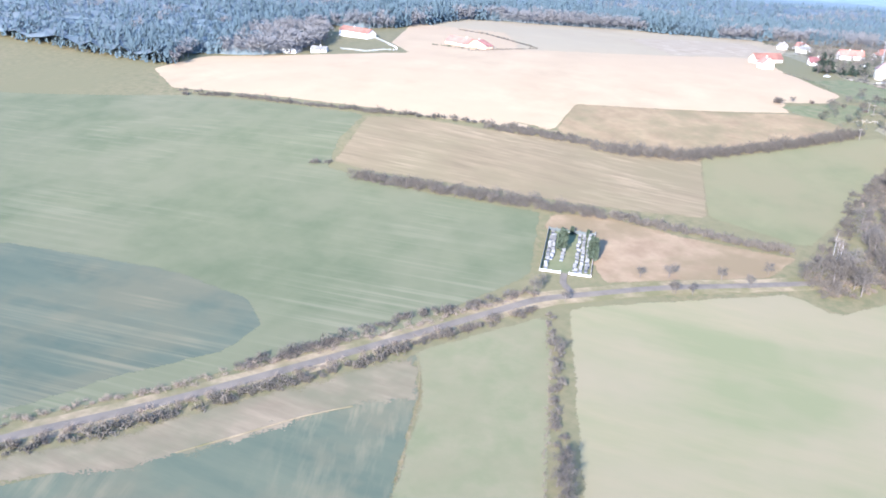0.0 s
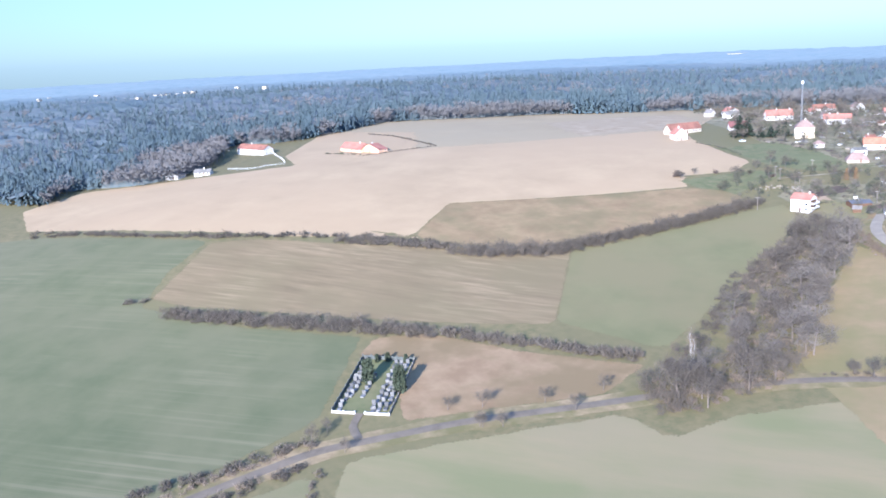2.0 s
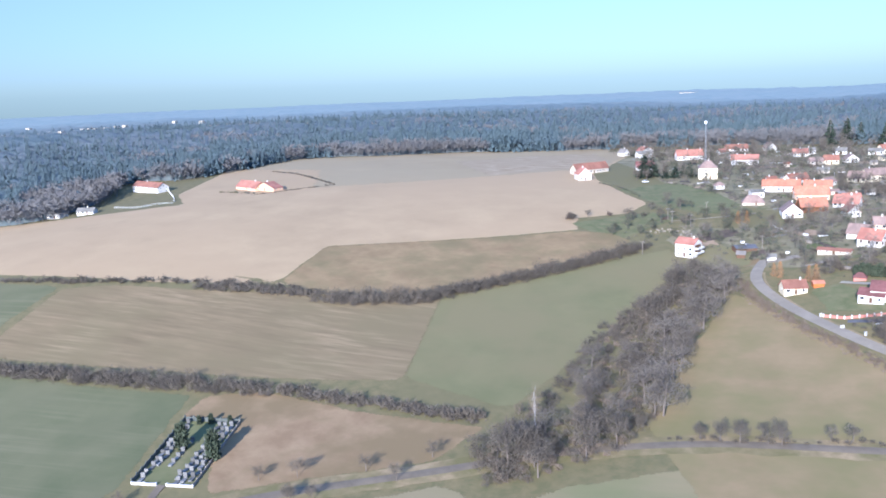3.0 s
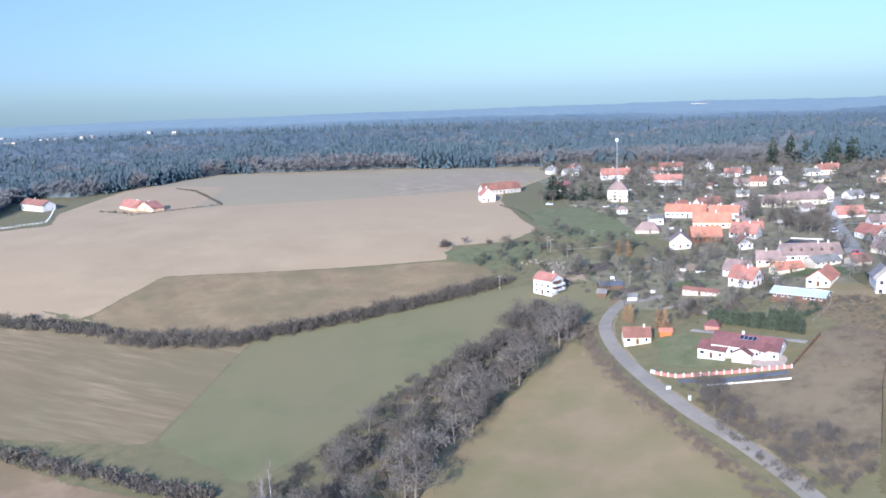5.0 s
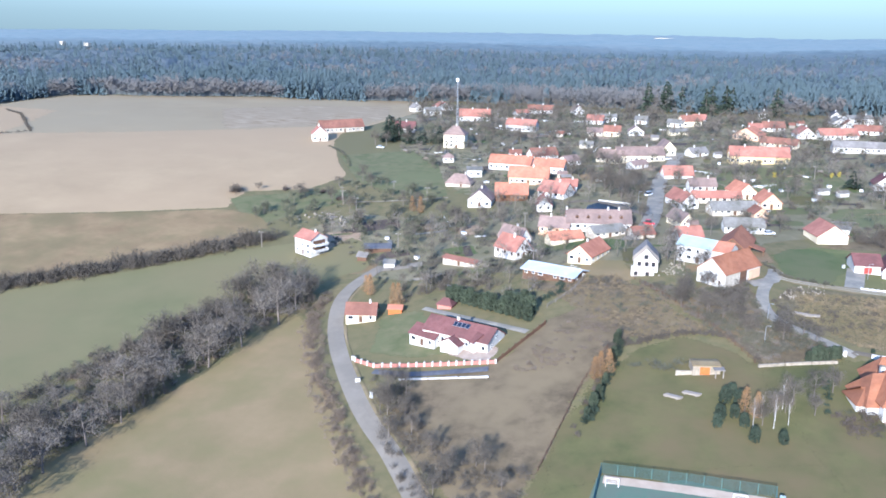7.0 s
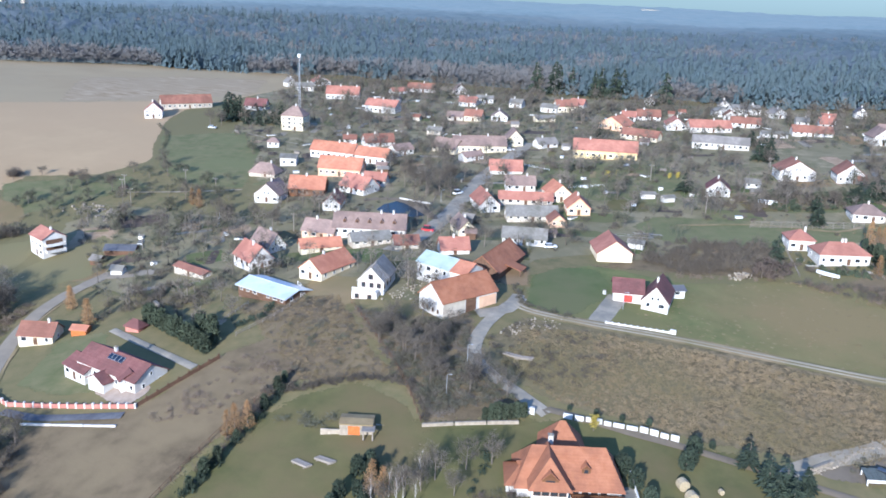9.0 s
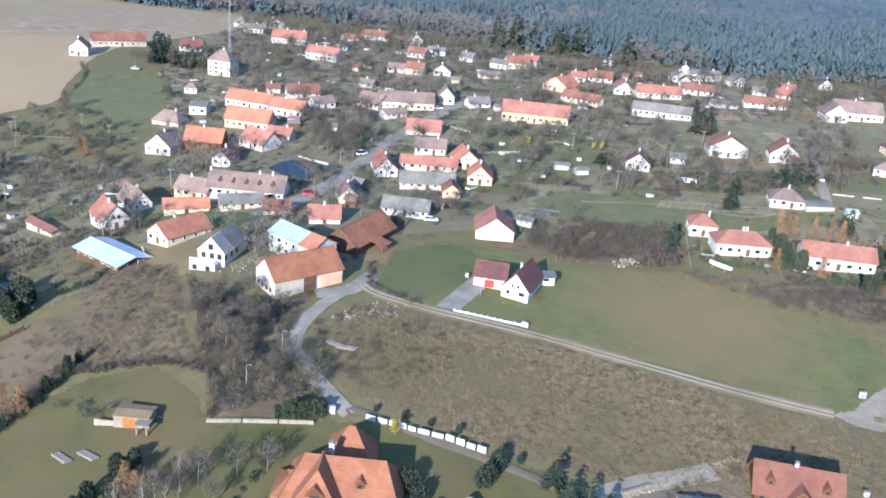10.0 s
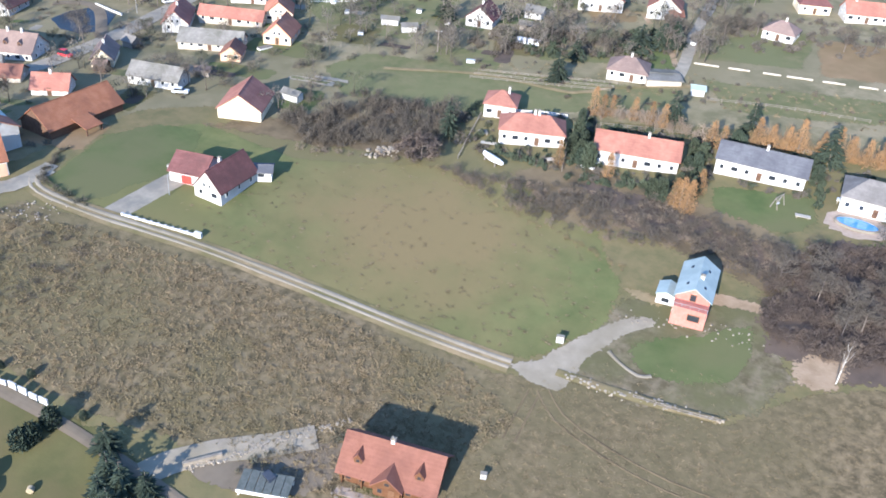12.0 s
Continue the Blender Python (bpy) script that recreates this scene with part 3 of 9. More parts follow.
patch("field", [(216.9, 377.8), (211.4, 391.4), (211.6, 408.6), (222.5, 413.5), (227.8, 415.1), (231.9, 417.5), (241.6, 418.1), (251.9, 419.5), (259.4, 429.1), (268.4, 435.0), (280.2, 434.0), (281.8, 406.8), (242.7, 379.0)], M["mown_meadow"], 0.05, "mown tan meadow with faint wheel tracks")
patch("field", [(146.1, 407.9), (141.5, 426.1), (151.5, 439.9), (171.3, 439.7), (191.6, 451.5), (205.0, 454.4), (220.8, 453.0), (229.6, 440.9), (231.8, 438.5), (232.6, 428.6), (226.6, 417.7), (207.2, 415.7), (175.4, 412.9), (159.9, 410.3)], M["paddock"], 0.12, "green paddock fading to brown in the middle")
patch("lawn", [(146.3, 408.6), (142.0, 425.7), (146.6, 435.4), (153.6, 437.3), (160.5, 426.8), (156.9, 416.5), (155.7, 410.1), (150.8, 408.2)], M["bright_lawn"], 0.17, "fresh green lawn beside the new house", "lawn")
patch("lawn", [(112.5, 312.0), (113.5, 338.0), (117.0, 360.0), (140.0, 366.0), (165.0, 376.0), (198.0, 380.0), (208.0, 352.0), (206.0, 318.0), (150.0, 296.0)], M["lawn"], 0.05, "wide olive grass below the gardens", "lawn", 1.5)
patch("lawn", [(117.0, 337.6), (120.5, 361.8), (122.2, 366.6), (129.2, 372.0), (139.7, 368.6), (143.0, 365.6), (158.2, 369.6), (159.0, 364.2), (161.8, 355.0), (165.2, 344.9), (123.6, 328.4), (116.1, 321.3), (113.3, 338.2), (119.6, 364.5)], M["lawn"], 0.12, "sloping olive-green garden lawn round the stone hut", "lawn")
patch("lawn", [(145.6, 359.4), (144.3, 364.6), (155.7, 370.3), (163.1, 376.6), (180.8, 379.0), (190.1, 381.1), (196.3, 370.3), (202.1, 354.7), (161.1, 332.0)], M["lawn"], 0.14, "lawn with clumps round the large villa", "lawn")
patch("field", [(114.8, 355.9), (119.3, 368.0), (125.1, 375.7), (109.2, 385.0), (99.5, 372.1), (96.3, 357.0), (80.0, 347.8), (82.2, 333.5), (107.3, 313.1), (113.0, 319.4)], M["brush_ground"], 0.10, "brown scrubby slope above the village road", amount=1.5)
patch("field", [(115.0, 395.0), (128.5, 394.8), (135.7, 403.3), (146.3, 386.4), (156.3, 378.0), (155.4, 371.7), (144.0, 366.3), (136.7, 373.4), (125.2, 384.8)], M["brush_ground"], 0.13, "dark brambly bank beside the lane", amount=1.5)
patch("lawn", [(110.0, 526.5), (122.0, 535.7), (151.7, 541.0), (162.2, 515.2), (154.4, 500.2), (138.9, 493.1), (120.4, 508.3)], M["garden"], 0.12, "green orchard grass behind the farmyards", "lawn")
patch("lawn", [(157.2, 485.4), (186.7, 491.8), (220.4, 502.9), (220.3, 493.3), (190.3, 472.7), (164.1, 465.4), (153.7, 473.7)], M["garden"], 0.12, "long grassy allotment strip", "lawn")
patch("lawn", [(-27.5, 510.0), (-3.6, 528.8), (17.4, 507.6), (38.0, 469.3), (19.6, 466.4), (-0.7, 476.7)], M["garden"], 0.12, "green terraced meadow beside the farm", "lawn")
patch("lawn", [(-33.1, 444.6), (-2.6, 466.4), (9.7, 460.1), (-7.0, 427.9), (-10.6, 424.0)], M["garden"], 0.14, "green meadow at the edge of the ploughed field", "lawn")
patch("lawn", [(22.7, 386.3), (21.8, 401.5), (25.0, 424.6), (40.7, 415.8), (41.4, 401.1), (32.8, 392.1)], M["valley_meadow"], 0.15, "green slope below the three-storey house", "lawn")
patch("lawn", [(66.5, 358.2), (60.5, 375.2), (69.1, 379.1), (79.2, 365.0), (87.8, 360.7), (77.8, 356.6)], M["garden"], 0.16, "garden lawn of the white bungalow", "lawn")
patch("lawn", [(100.5, 399.7), (99.0, 408.6), (108.6, 410.8), (114.6, 397.4), (111.8, 394.1)], M["slope_meadow"], 0.14, "dry grassy bank between the houses", "lawn")
patch("field", [(231.5, 416.5), (252.0, 419.5), (258.0, 430.0), (253.0, 446.0), (240.0, 440.0), (233.6, 436.0), (231.5, 426.0)], M["weedy_bank"], 0.1, "weedy stony ground round the brick house", amount=2.0)
patch("lawn", [(237.0, 426.7), (239.1, 429.7), (245.5, 434.5), (251.2, 439.5), (251.9, 431.9), (251.4, 426.9), (245.0, 423.5), (239.7, 422.8)], M["bright_lawn"], 0.15, "lawn in front of the blue-roofed house", "lawn", 0.8)
patch("lawn", [(235.5, 470.7), (252.6, 475.6), (253.7, 467.4), (250.3, 462.9), (239.5, 461.6)], M["bright_lawn"], 0.14, "small lawn in front of the grey-roofed bungalow", "lawn")
patch("lawn", [(256.0, 461.9), (264.0, 467.9), (269.8, 467.8), (270.8, 457.7), (258.6, 456.9)], M["bright_lawn"], 0.14, "green lawn below the pool house", "lawn")
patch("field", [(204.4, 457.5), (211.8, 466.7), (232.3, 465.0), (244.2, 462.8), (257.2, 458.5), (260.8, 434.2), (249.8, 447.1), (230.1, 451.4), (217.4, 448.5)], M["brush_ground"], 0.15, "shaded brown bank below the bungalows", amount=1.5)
patch("field", [(151.8, 438.9), (170.1, 445.2), (191.4, 453.3), (190.2, 463.4), (169.3, 460.0), (156.1, 445.8)], M["brush_ground"], 0.14, "dark scrub ground behind the paddock", amount=1.5)

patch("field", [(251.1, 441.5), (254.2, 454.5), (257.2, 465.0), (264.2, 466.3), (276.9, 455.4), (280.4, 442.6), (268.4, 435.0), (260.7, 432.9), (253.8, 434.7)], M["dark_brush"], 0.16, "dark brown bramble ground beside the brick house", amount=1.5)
patch("field", [(256.2, 434.2), (259.0, 438.1), (263.5, 436.9), (262.9, 432.1), (259.2, 430.0)], M["earth"], 0.18, "bare rusty earth at the foot of the brambles", amount=1.6)
# brush ground whose dark colour also holds the bank's shade
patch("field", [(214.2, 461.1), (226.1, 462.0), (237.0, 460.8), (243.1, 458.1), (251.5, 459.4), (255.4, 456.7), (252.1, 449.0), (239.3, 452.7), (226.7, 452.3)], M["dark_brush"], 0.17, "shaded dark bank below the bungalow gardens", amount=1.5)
patch("terrace", [(231.8, 437.5), (233.2, 437.1), (238.5, 436.2), (238.5, 438.7), (233.4, 438.9)], M["verge"], 0.19, "bare levelled earth beside the brick house", "ground", 0.6)
patch("terrace", [(244.2, 443.2), (250.5, 443.9), (251.3, 442.1), (244.5, 440.6)], M["earth"], 0.19, "bare earth terrace behind the brick house", "ground", 0.6)
patch("yard", [(200.3, 381.8), (203.3, 385.8), (207.8, 390.9), (214.0, 394.2), (215.8, 390.1), (213.7, 385.8), (208.2, 382.5), (202.0, 381.2)], M["asphalt"], 0.3, "grey gravel yard before the log house", "yard", 0.7)
patch("lawn", [(216.5, 387.5), (219.0, 390.4), (225.4, 392.0), (226.6, 390.2), (222.0, 387.0), (217.8, 386.1)], M["lawn"], 0.3, "oval lawn in front of the log house", "lawn", 0.5)
patch("yard", [(84.1, 358.8), (93.4, 355.9), (94.3, 361.8), (89.2, 364.2), (83.6, 362.4)], M["paving"], 0.3, "pink paved yard of the bungalow", "yard", 0.4)
patch("field", [(89.3, 393.4), (109.4, 399.9), (127.9, 380.0), (137.5, 374.8), (130.0, 374.2), (120.5, 368.6)], M["brush_ground"], 0.17, "weedy tan garden ground beside the lane bank", amount=1.6)
patch("gardens", [(27.3, 401.9), (8.8, 428.5), (14.8, 444.5), (61.6, 446.3), (58.4, 460.4), (28.8, 483.8), (-8.0, 526.3), (-24.1, 559.1), (-67.6, 634.2), (-0.1, 674.2), (130.3, 664.6), (245.0, 680.0), (330.0, 640.0), (330.0, 505.0), (262.0, 493.0), (234.0, 492.0), (206.0, 480.0), (190.5, 470.9), (163.1, 448.3), (150.1, 448.3), (139.4, 437.1), (137.2, 409.9), (124.9, 401.0), (103.9, 409.6), (91.2, 398.3), (66.3, 404.3), (59.7, 394.5)], M["village_ground"], 0.06, "mixed garden ground, beds and rough grass between the houses", "gardens")

patch("lawn", [(219.2, 520.5), (240.0, 526.0), (239.0, 549.0), (228.0, 544.0), (219.3, 531.1)], M["garden"], 0.12, "green lawn below the terrace houses", "lawn")
patch("field", [(240.5, 546.0), (258.0, 549.5), (285.0, 540.0), (285.0, 530.0), (256.3, 527.5), (243.5, 524.5)], M["tan_meadow"], 0.12, "dry tan plot beyond the lawns", amount=1.2)
patch("lawn", [(222.6, 510.0), (257.4, 518.5), (290.0, 524.0), (290.0, 512.0), (258.5, 508.0), (242.3, 502.0), (231.3, 498.6)], M["garden"], 0.12, "long green garden below the white wall", "lawn")
patch("terrace", [(211.0, 503.0), (218.5, 505.5), (219.5, 512.0), (213.0, 509.5)], M["paving"], 0.2, "pinkish paved yard beside the bungalow", "terrace", 0.4)

# garden plots of the village
plot_rng = random.Random(17)
plot_at = [(23.7, 422.0), (27.5, 435.6), (43.8, 436.6), (58.6, 436.3), (73.3, 435.3), (62.7, 417.2), (43.9, 413.3), (40.9, 402.6), (89.7, 421.6), (5.8, 551.2), (15.1, 556.5), (10.3, 581.0), (32.2, 579.5), (38.3, 597.7), (61.0, 581.9), (58.8, 609.4), (80.7, 592.2), (96.1, 575.5), (107.4, 581.0), (115.9, 597.0), (132.9, 599.0), (150.4, 595.6), (163.3, 590.7), (180.8, 588.4), (193.1, 599.1), (207.6, 605.9)]
plot_at += [(36.8, 508.9), (57.8, 496.3), (52.7, 533.8), (74.0, 510.5), (75.8, 535.7), (90.7, 525.7), (114.5, 500.5), (127.7, 487.9), (140.8, 477.3), (148.7, 492.0), (155.8, 500.8), (166.1, 511.0), (173.9, 520.3), (179.8, 535.4), (194.1, 534.9), (201.8, 566.7), (218.2, 566.1), (209.8, 513.4), (196.2, 507.8), (181.9, 506.8), (138.6, 504.9), (141.4, 462.0), (159.2, 458.3), (175.2, 463.2), (176.5, 494.4), (134.8, 438.7), (134.3, 421.7), (128.3, 408.3), (111.4, 415.1), (100.2, 423.8)]
for k, (x, y) in enumerate(plot_at):
    g = 0.35 + 0.6 * noise.noise((x * 0.01, y * 0.01, 4.0)) + plot_rng.choice((0, math.pi / 2))
    u, w = plot_rng.uniform(3.5, 8.5), plot_rng.uniform(2.5, 5.5)
    c, s = math.cos(g), math.sin(g)
    key, label = plot_rng.choice((("garden", "green garden plot between the houses"), ("lawn", "olive lawn between the houses"), ("earth", "dug brown vegetable bed"), ("tan_meadow", "dry tan garden grass"), ("bright_lawn", "small green lawn behind a house"), ("dark_brush", "dark dug garden bed")))
    patch("garden_plot", [(x + c * a * u - s * b * w, y + s * a * u + c * b * w) for a, b in ((-1, -1), (1, -1), (1, 1), (-1, 1))], M[key], 0.062 + 0.0012 * (k % 40), label, "garden", 0.7, 2.0)

# ---- roads ----
main_road = [(-155.1, 78.9), (-140.9, 103.2), (-125.0, 125.3), (-109.1, 149.8), (-91.6, 177.1), (-73.2, 206.1), (-66.8, 214.9), (-55.5, 224.4), (-39.5, 237.0), (-15.3, 252.0), (14.0, 269.9), (42.7, 280.7), (77.9, 284.8), (101.1, 286.5)]
ribbon("verge", main_road, 8.0, M["verge"], 0.13, "dry grass verge of the country road", "verge", 1.5)
ribbon("road", main_road, 2.8, M["asphalt"], 0.2, "grey asphalt country road between bare hedges")
village_road = [(113.0, 293.0), (102.4, 309.0), (89.2, 324.2), (74.7, 338.4), (56.9, 360.8), (46.7, 379.5), (44.3, 391.9), (46.3, 405.6), (46.7, 402.9), (56.6, 407.3)]
ribbon("road", village_road, 3.7, M["old_asphalt"], 0.2, "grey village road curving uphill")
ribbon("verge", village_road[:7], 0.8, M["verge"], 0.17, "pale gravel shoulder of the village road", "verge", 0.6, -2.2)
lane = [(160.6, 376.2), (154.8, 379.2), (148.6, 382.4), (144.4, 386.0), (142.4, 391.5), (141.9, 398.5), (142.6, 405.8), (143.4, 410.5), (143.0, 413.8)]
ribbon("road", lane, 2.6, M["concrete"], 0.19, "pale concrete lane bending past the barn")
lower_lane = [(160.6, 377.5), (174.2, 378.0), (184.1, 378.5), (196.7, 378.3), (203.8, 377.8), (211.2, 377.4)]
ribbon("road", [(160.6, 376.2)] + lower_lane, 1.6, M["asphalt"], 0.19, "narrow shaded lane behind the white wall")
track = [(143.4, 409.8), (145.9, 408.0), (150.4, 407.6), (159.3, 408.6), (176.2, 411.9), (193.2, 413.8), (207.8, 414.7), (221.4, 415.6), (227.2, 416.3), (230.4, 418.1)]
track_end = track[:-2] + [(224.8, 415.9)]
ribbon("verge", track_end, 3.2, M["verge"], 0.15, "grassy strip of the farm track", "verge", 0.5)
ribbon("track", track_end, 0.8, M["gravel"], 0.2, "pale gravel wheel rut of the farm track", "track", 0.35, 0.55)
ribbon("track", track_end, 0.6, M["gravel"], 0.2, "pale gravel wheel rut of the farm track", "track", 0.35, -0.55)
ribbon("road", [(138.8, 401.3), (143.1, 405.9), (143.6, 412.5)], 3.4, M["concrete"], 0.2, "pale lane end beside the barn")
patch("driveway", [(224.5, 415.7), (227.8, 419.2), (229.8, 424.0), (234.7, 431.8), (238.0, 434.0), (239.0, 432.6), (236.0, 429.0), (232.9, 421.8), (233.2, 417.4), (232.2, 414.6), (228.6, 414.2)], M["gravel"], 0.3, "gravel drive forking up to the blue-roofed house", "driveway", 0.5, 0.5)
ribbon("track", [(235.1, 424.6), (237.1, 423.3), (240.0, 422.2), (241.6, 423.0)], 0.7, M["gravel"], 0.2, "stony garden path", "track", 0.3)
ribbon("track", [(230.6, 417.7), (240.8, 418.4), (251.2, 419.8)], 1.2, M["verge"], 0.2, "stony verge running on from the junction", "track", 0.6)
patch("driveway", [(158.2, 409.5), (162.2, 409.8), (163.0, 423.5), (158.9, 425.0)], M["concrete"], 0.22, "pale concrete driveway of the new house", "driveway", 0.1, 0.4)
street = [(106.5, 429.0), (107.9, 441.0), (106.8, 461.0), (103.6, 483.1), (100.6, 507.8), (100.5, 528.5), (100.0, 543.4), (99.0, 555.9)]
ribbon("road", street, 5.0, M["concrete"], 0.22, "broad grey village street")
ribbon("road", [(106.7, 458.1), (91.0, 472.0), (83.0, 473.6), (77.9, 470.0)], 2.6, M["asphalt"], 0.2, "side lane by the pond")
ribbon("track", [(196.7, 378.3), (198.2, 381.2), (201.4, 385.1), (205.9, 388.9), (210.2, 393.1)], 3.4, M["gravel"], 0.19, "gravel yard of the log house", "track", 0.5)
ribbon("track", [(6.4, 453.0), (24.6, 460.7), (38.2, 467.7)], 0.9, M["gravel"], 0.2, "pale footpath across the meadow", "track", 0.3)
ribbon("track", [(-1.1, 527.2), (18.5, 522.1), (28.3, 521.6)], 0.9, M["gravel"], 0.2, "pale garden wall path", "track", 0.3)
ribbon("track", [(69.4, 379.4), (81.6, 374.7), (98.0, 368.8)], 1.6, M["concrete"], 0.2, "garden drive beside the bungalow", "track", 0.2)
ribbon("road", [(212.0, 560.0), (213.0, 551.5), (214.5, 534.1), (217.4, 516.5), (218.5, 506.0)], 2.6, M["concrete"], 0.2, "pale garden lane between the houses")
ribbon("track", [(164.3, 480.1), (183.4, 488.7), (202.1, 490.5), (207.6, 496.2), (222.1, 505.8)], 1.2, M["verge"], 0.2, "pale path along the allotments", "track", 0.4)



# ---- houses ----
FOOT = []          # centre and radius of built ground, kept free of trees


def window_meshes(w, h, frame="frame_white"):
    """A shared frame and pane for windows of one size."""
    key = "window_%d_%d_%s" % (w * 100, h * 100, frame)
    if key not in bpy.data.meshes:
        t = 0.09
        o = [(-w / 2, 0), (w / 2, 0), (w / 2, h), (-w / 2, h)]
        i = [(-w / 2 + t, t), (w / 2 - t, t), (w / 2 - t, h - t), (-w / 2 + t, h - t)]
        v = [(p[0], d, p[1]) for d in (-0.06, 0.04) for p in o + i]
        f = []
        for k in range(4):
            n = (k + 1) % 4
            f += [(k, n, 4 + n, 4 + k), (8 + n, 8 + k, 12 + k, 12 + n), (n, k, 8 + k, 8 + n), (4 + k, 4 + n, 12 + n, 12 + k)]
        mesh(key, v, f, M[frame]).name = key
        mesh(key + "p", *box(-w / 2 + t, -0.02, t, w / 2 - t, 0.03, h - t), M["glass"]).name = key + "p"
    return bpy.data.meshes[key], bpy.data.meshes[key + "p"]


def add_window(parent, m, w=0.75, h=0.95, frame="frame_white"):
    fm, pm = window_meshes(w, h, frame)
    win = new("window", fm)
    win.parent, win.matrix_local = parent, m
    pane = new("pane", pm)
    pane.parent = win
    return win


def prism_roof(L, W, eave, rise, ax, over, thick=0.16, hip=0.0, x0=0.0):
    """A pitched roof slab: its ridge along x or y, hipped by a share of the half width."""
    a, b = (L / 2, W / 2) if ax == "x" else (W / 2, L / 2)
    s = rise / b
    zo = eave - over * s
    k = hip * b
    v = []
    for up in (0, thick):
        v += [(-a - over, -b - over, zo + up), (a + over, -b - over, zo + up), (a + over, b + over, zo + up), (-a - over, b + over, zo + up),
              (-a - over + (k + over if hip else 0), 0, eave + rise + up), (a + over - (k + over if hip else 0), 0, eave + rise + up)]
    f = [(6, 7, 11, 10), (8, 9, 10, 11), (0, 4, 5, 1), (2, 5, 4, 3), (0, 1, 7, 6), (2, 3, 9, 8)]
    if hip:
        f += [(9, 6, 10), (7, 8, 11), (3, 4, 0), (1, 5, 2), (1, 2, 8, 7), (3, 0, 6, 9)]
    else:
        f += [(0, 6, 10, 4), (4, 10, 9, 3), (1, 5, 11, 7), (5, 2, 8, 11)]
    if ax == "x":
        v = [(x + x0, y + W / 2, z) for x, y, z in v]
    else:
        v = [(-y + x0, x + W / 2, z) for x, y, z in v]
    return v, f


def wall_shell(L, W, eave, rise, ax, hip=0.0, base=-1.3):
    v, f = box(-L / 2, 0, base, L / 2, W, eave)
    f = [q for q in f if q != (4, 5, 6, 7)]
    if hip:
        return v, f + [(4, 5, 6, 7)]
    if ax == "x":
        v += [(-L / 2, W / 2, eave + rise), (L / 2, W / 2, eave + rise)]
        f += [(4, 7, 8)[::-1], (5, 6, 9), (4, 5, 9, 8), (6, 7, 8, 9)]
    else:
        v += [(0, 0, eave + rise), (0, W, eave + rise)]
        f += [(4, 5, 8), (6, 7, 9), (5, 6, 9, 8), (7, 4, 8, 9)]
    return v, f


def chimney(parent, x, y, z0, h=0.9, w=0.42, mat="white"):
    c = part("chimney", join(box(x - w / 2, y - w / 2, z0 - 0.8, x + w / 2, y + w / 2, z0 + h)), M[mat], parent, "plastered chimney")
    part("chimney_cap", join(box(x - w / 2 - 0.08, y - w / 2 - 0.08, z0 + h, x + w / 2 + 0.08, y + w / 2 + 0.08, z0 + h + 0.1),
                             box(x - w / 4, y - w / 4, z0 + h + 0.1, x + w / 4, y + w / 4, z0 + h + 0.22)), M["concrete"], c)


def dormer(parent, x, y, z, w, h, roof, wall, depth=1.6, gable=0.5):
    """A small gabled dormer whose face stands at y."""
    d = part("dormer", wall_shell(w, depth, h, gable, "y", base=-0.9), M[wall], parent)
    d.matrix_local = pose(x, y, z)
    part("dormer_roof", prism_roof(w, depth, h, gable, "y", 0.14, 0.08), M[roof], d)
    add_window(d, pose(0, 0, 0.12), w * 0.6, h * 0.85, "frame_brown")


ROOF_WORDS = {"orange_tile": "orange tiled", "red_tile": "red tiled", "maroon_tile": "dark maroon tiled", "brown_tile": "faded brown tiled", "clay_tile": "deep orange tiled", "russet_tile": "weathered russet tiled", "grey_slate": "grey slate",
              "eternit": "pale grey sheet", "dark_slate": "dark grey", "blue_metal": "blue-grey metal", "pale_metal": "bright pale metal"}
WALL_WORDS = {"white": "white plastered", "cream": "cream plastered", "yellow": "yellow plastered", "peach": "peach plastered", "old_plaster": "worn grey-plastered", "pale_blue": "pale blue plastered",
              "brick": "bare red-brick", "dark_wood": "dark timber", "grey_wood": "grey weathered timber", "log_wood": "reddish-brown log", "orange_wood": "bright orange timber", "stone": "stone"}


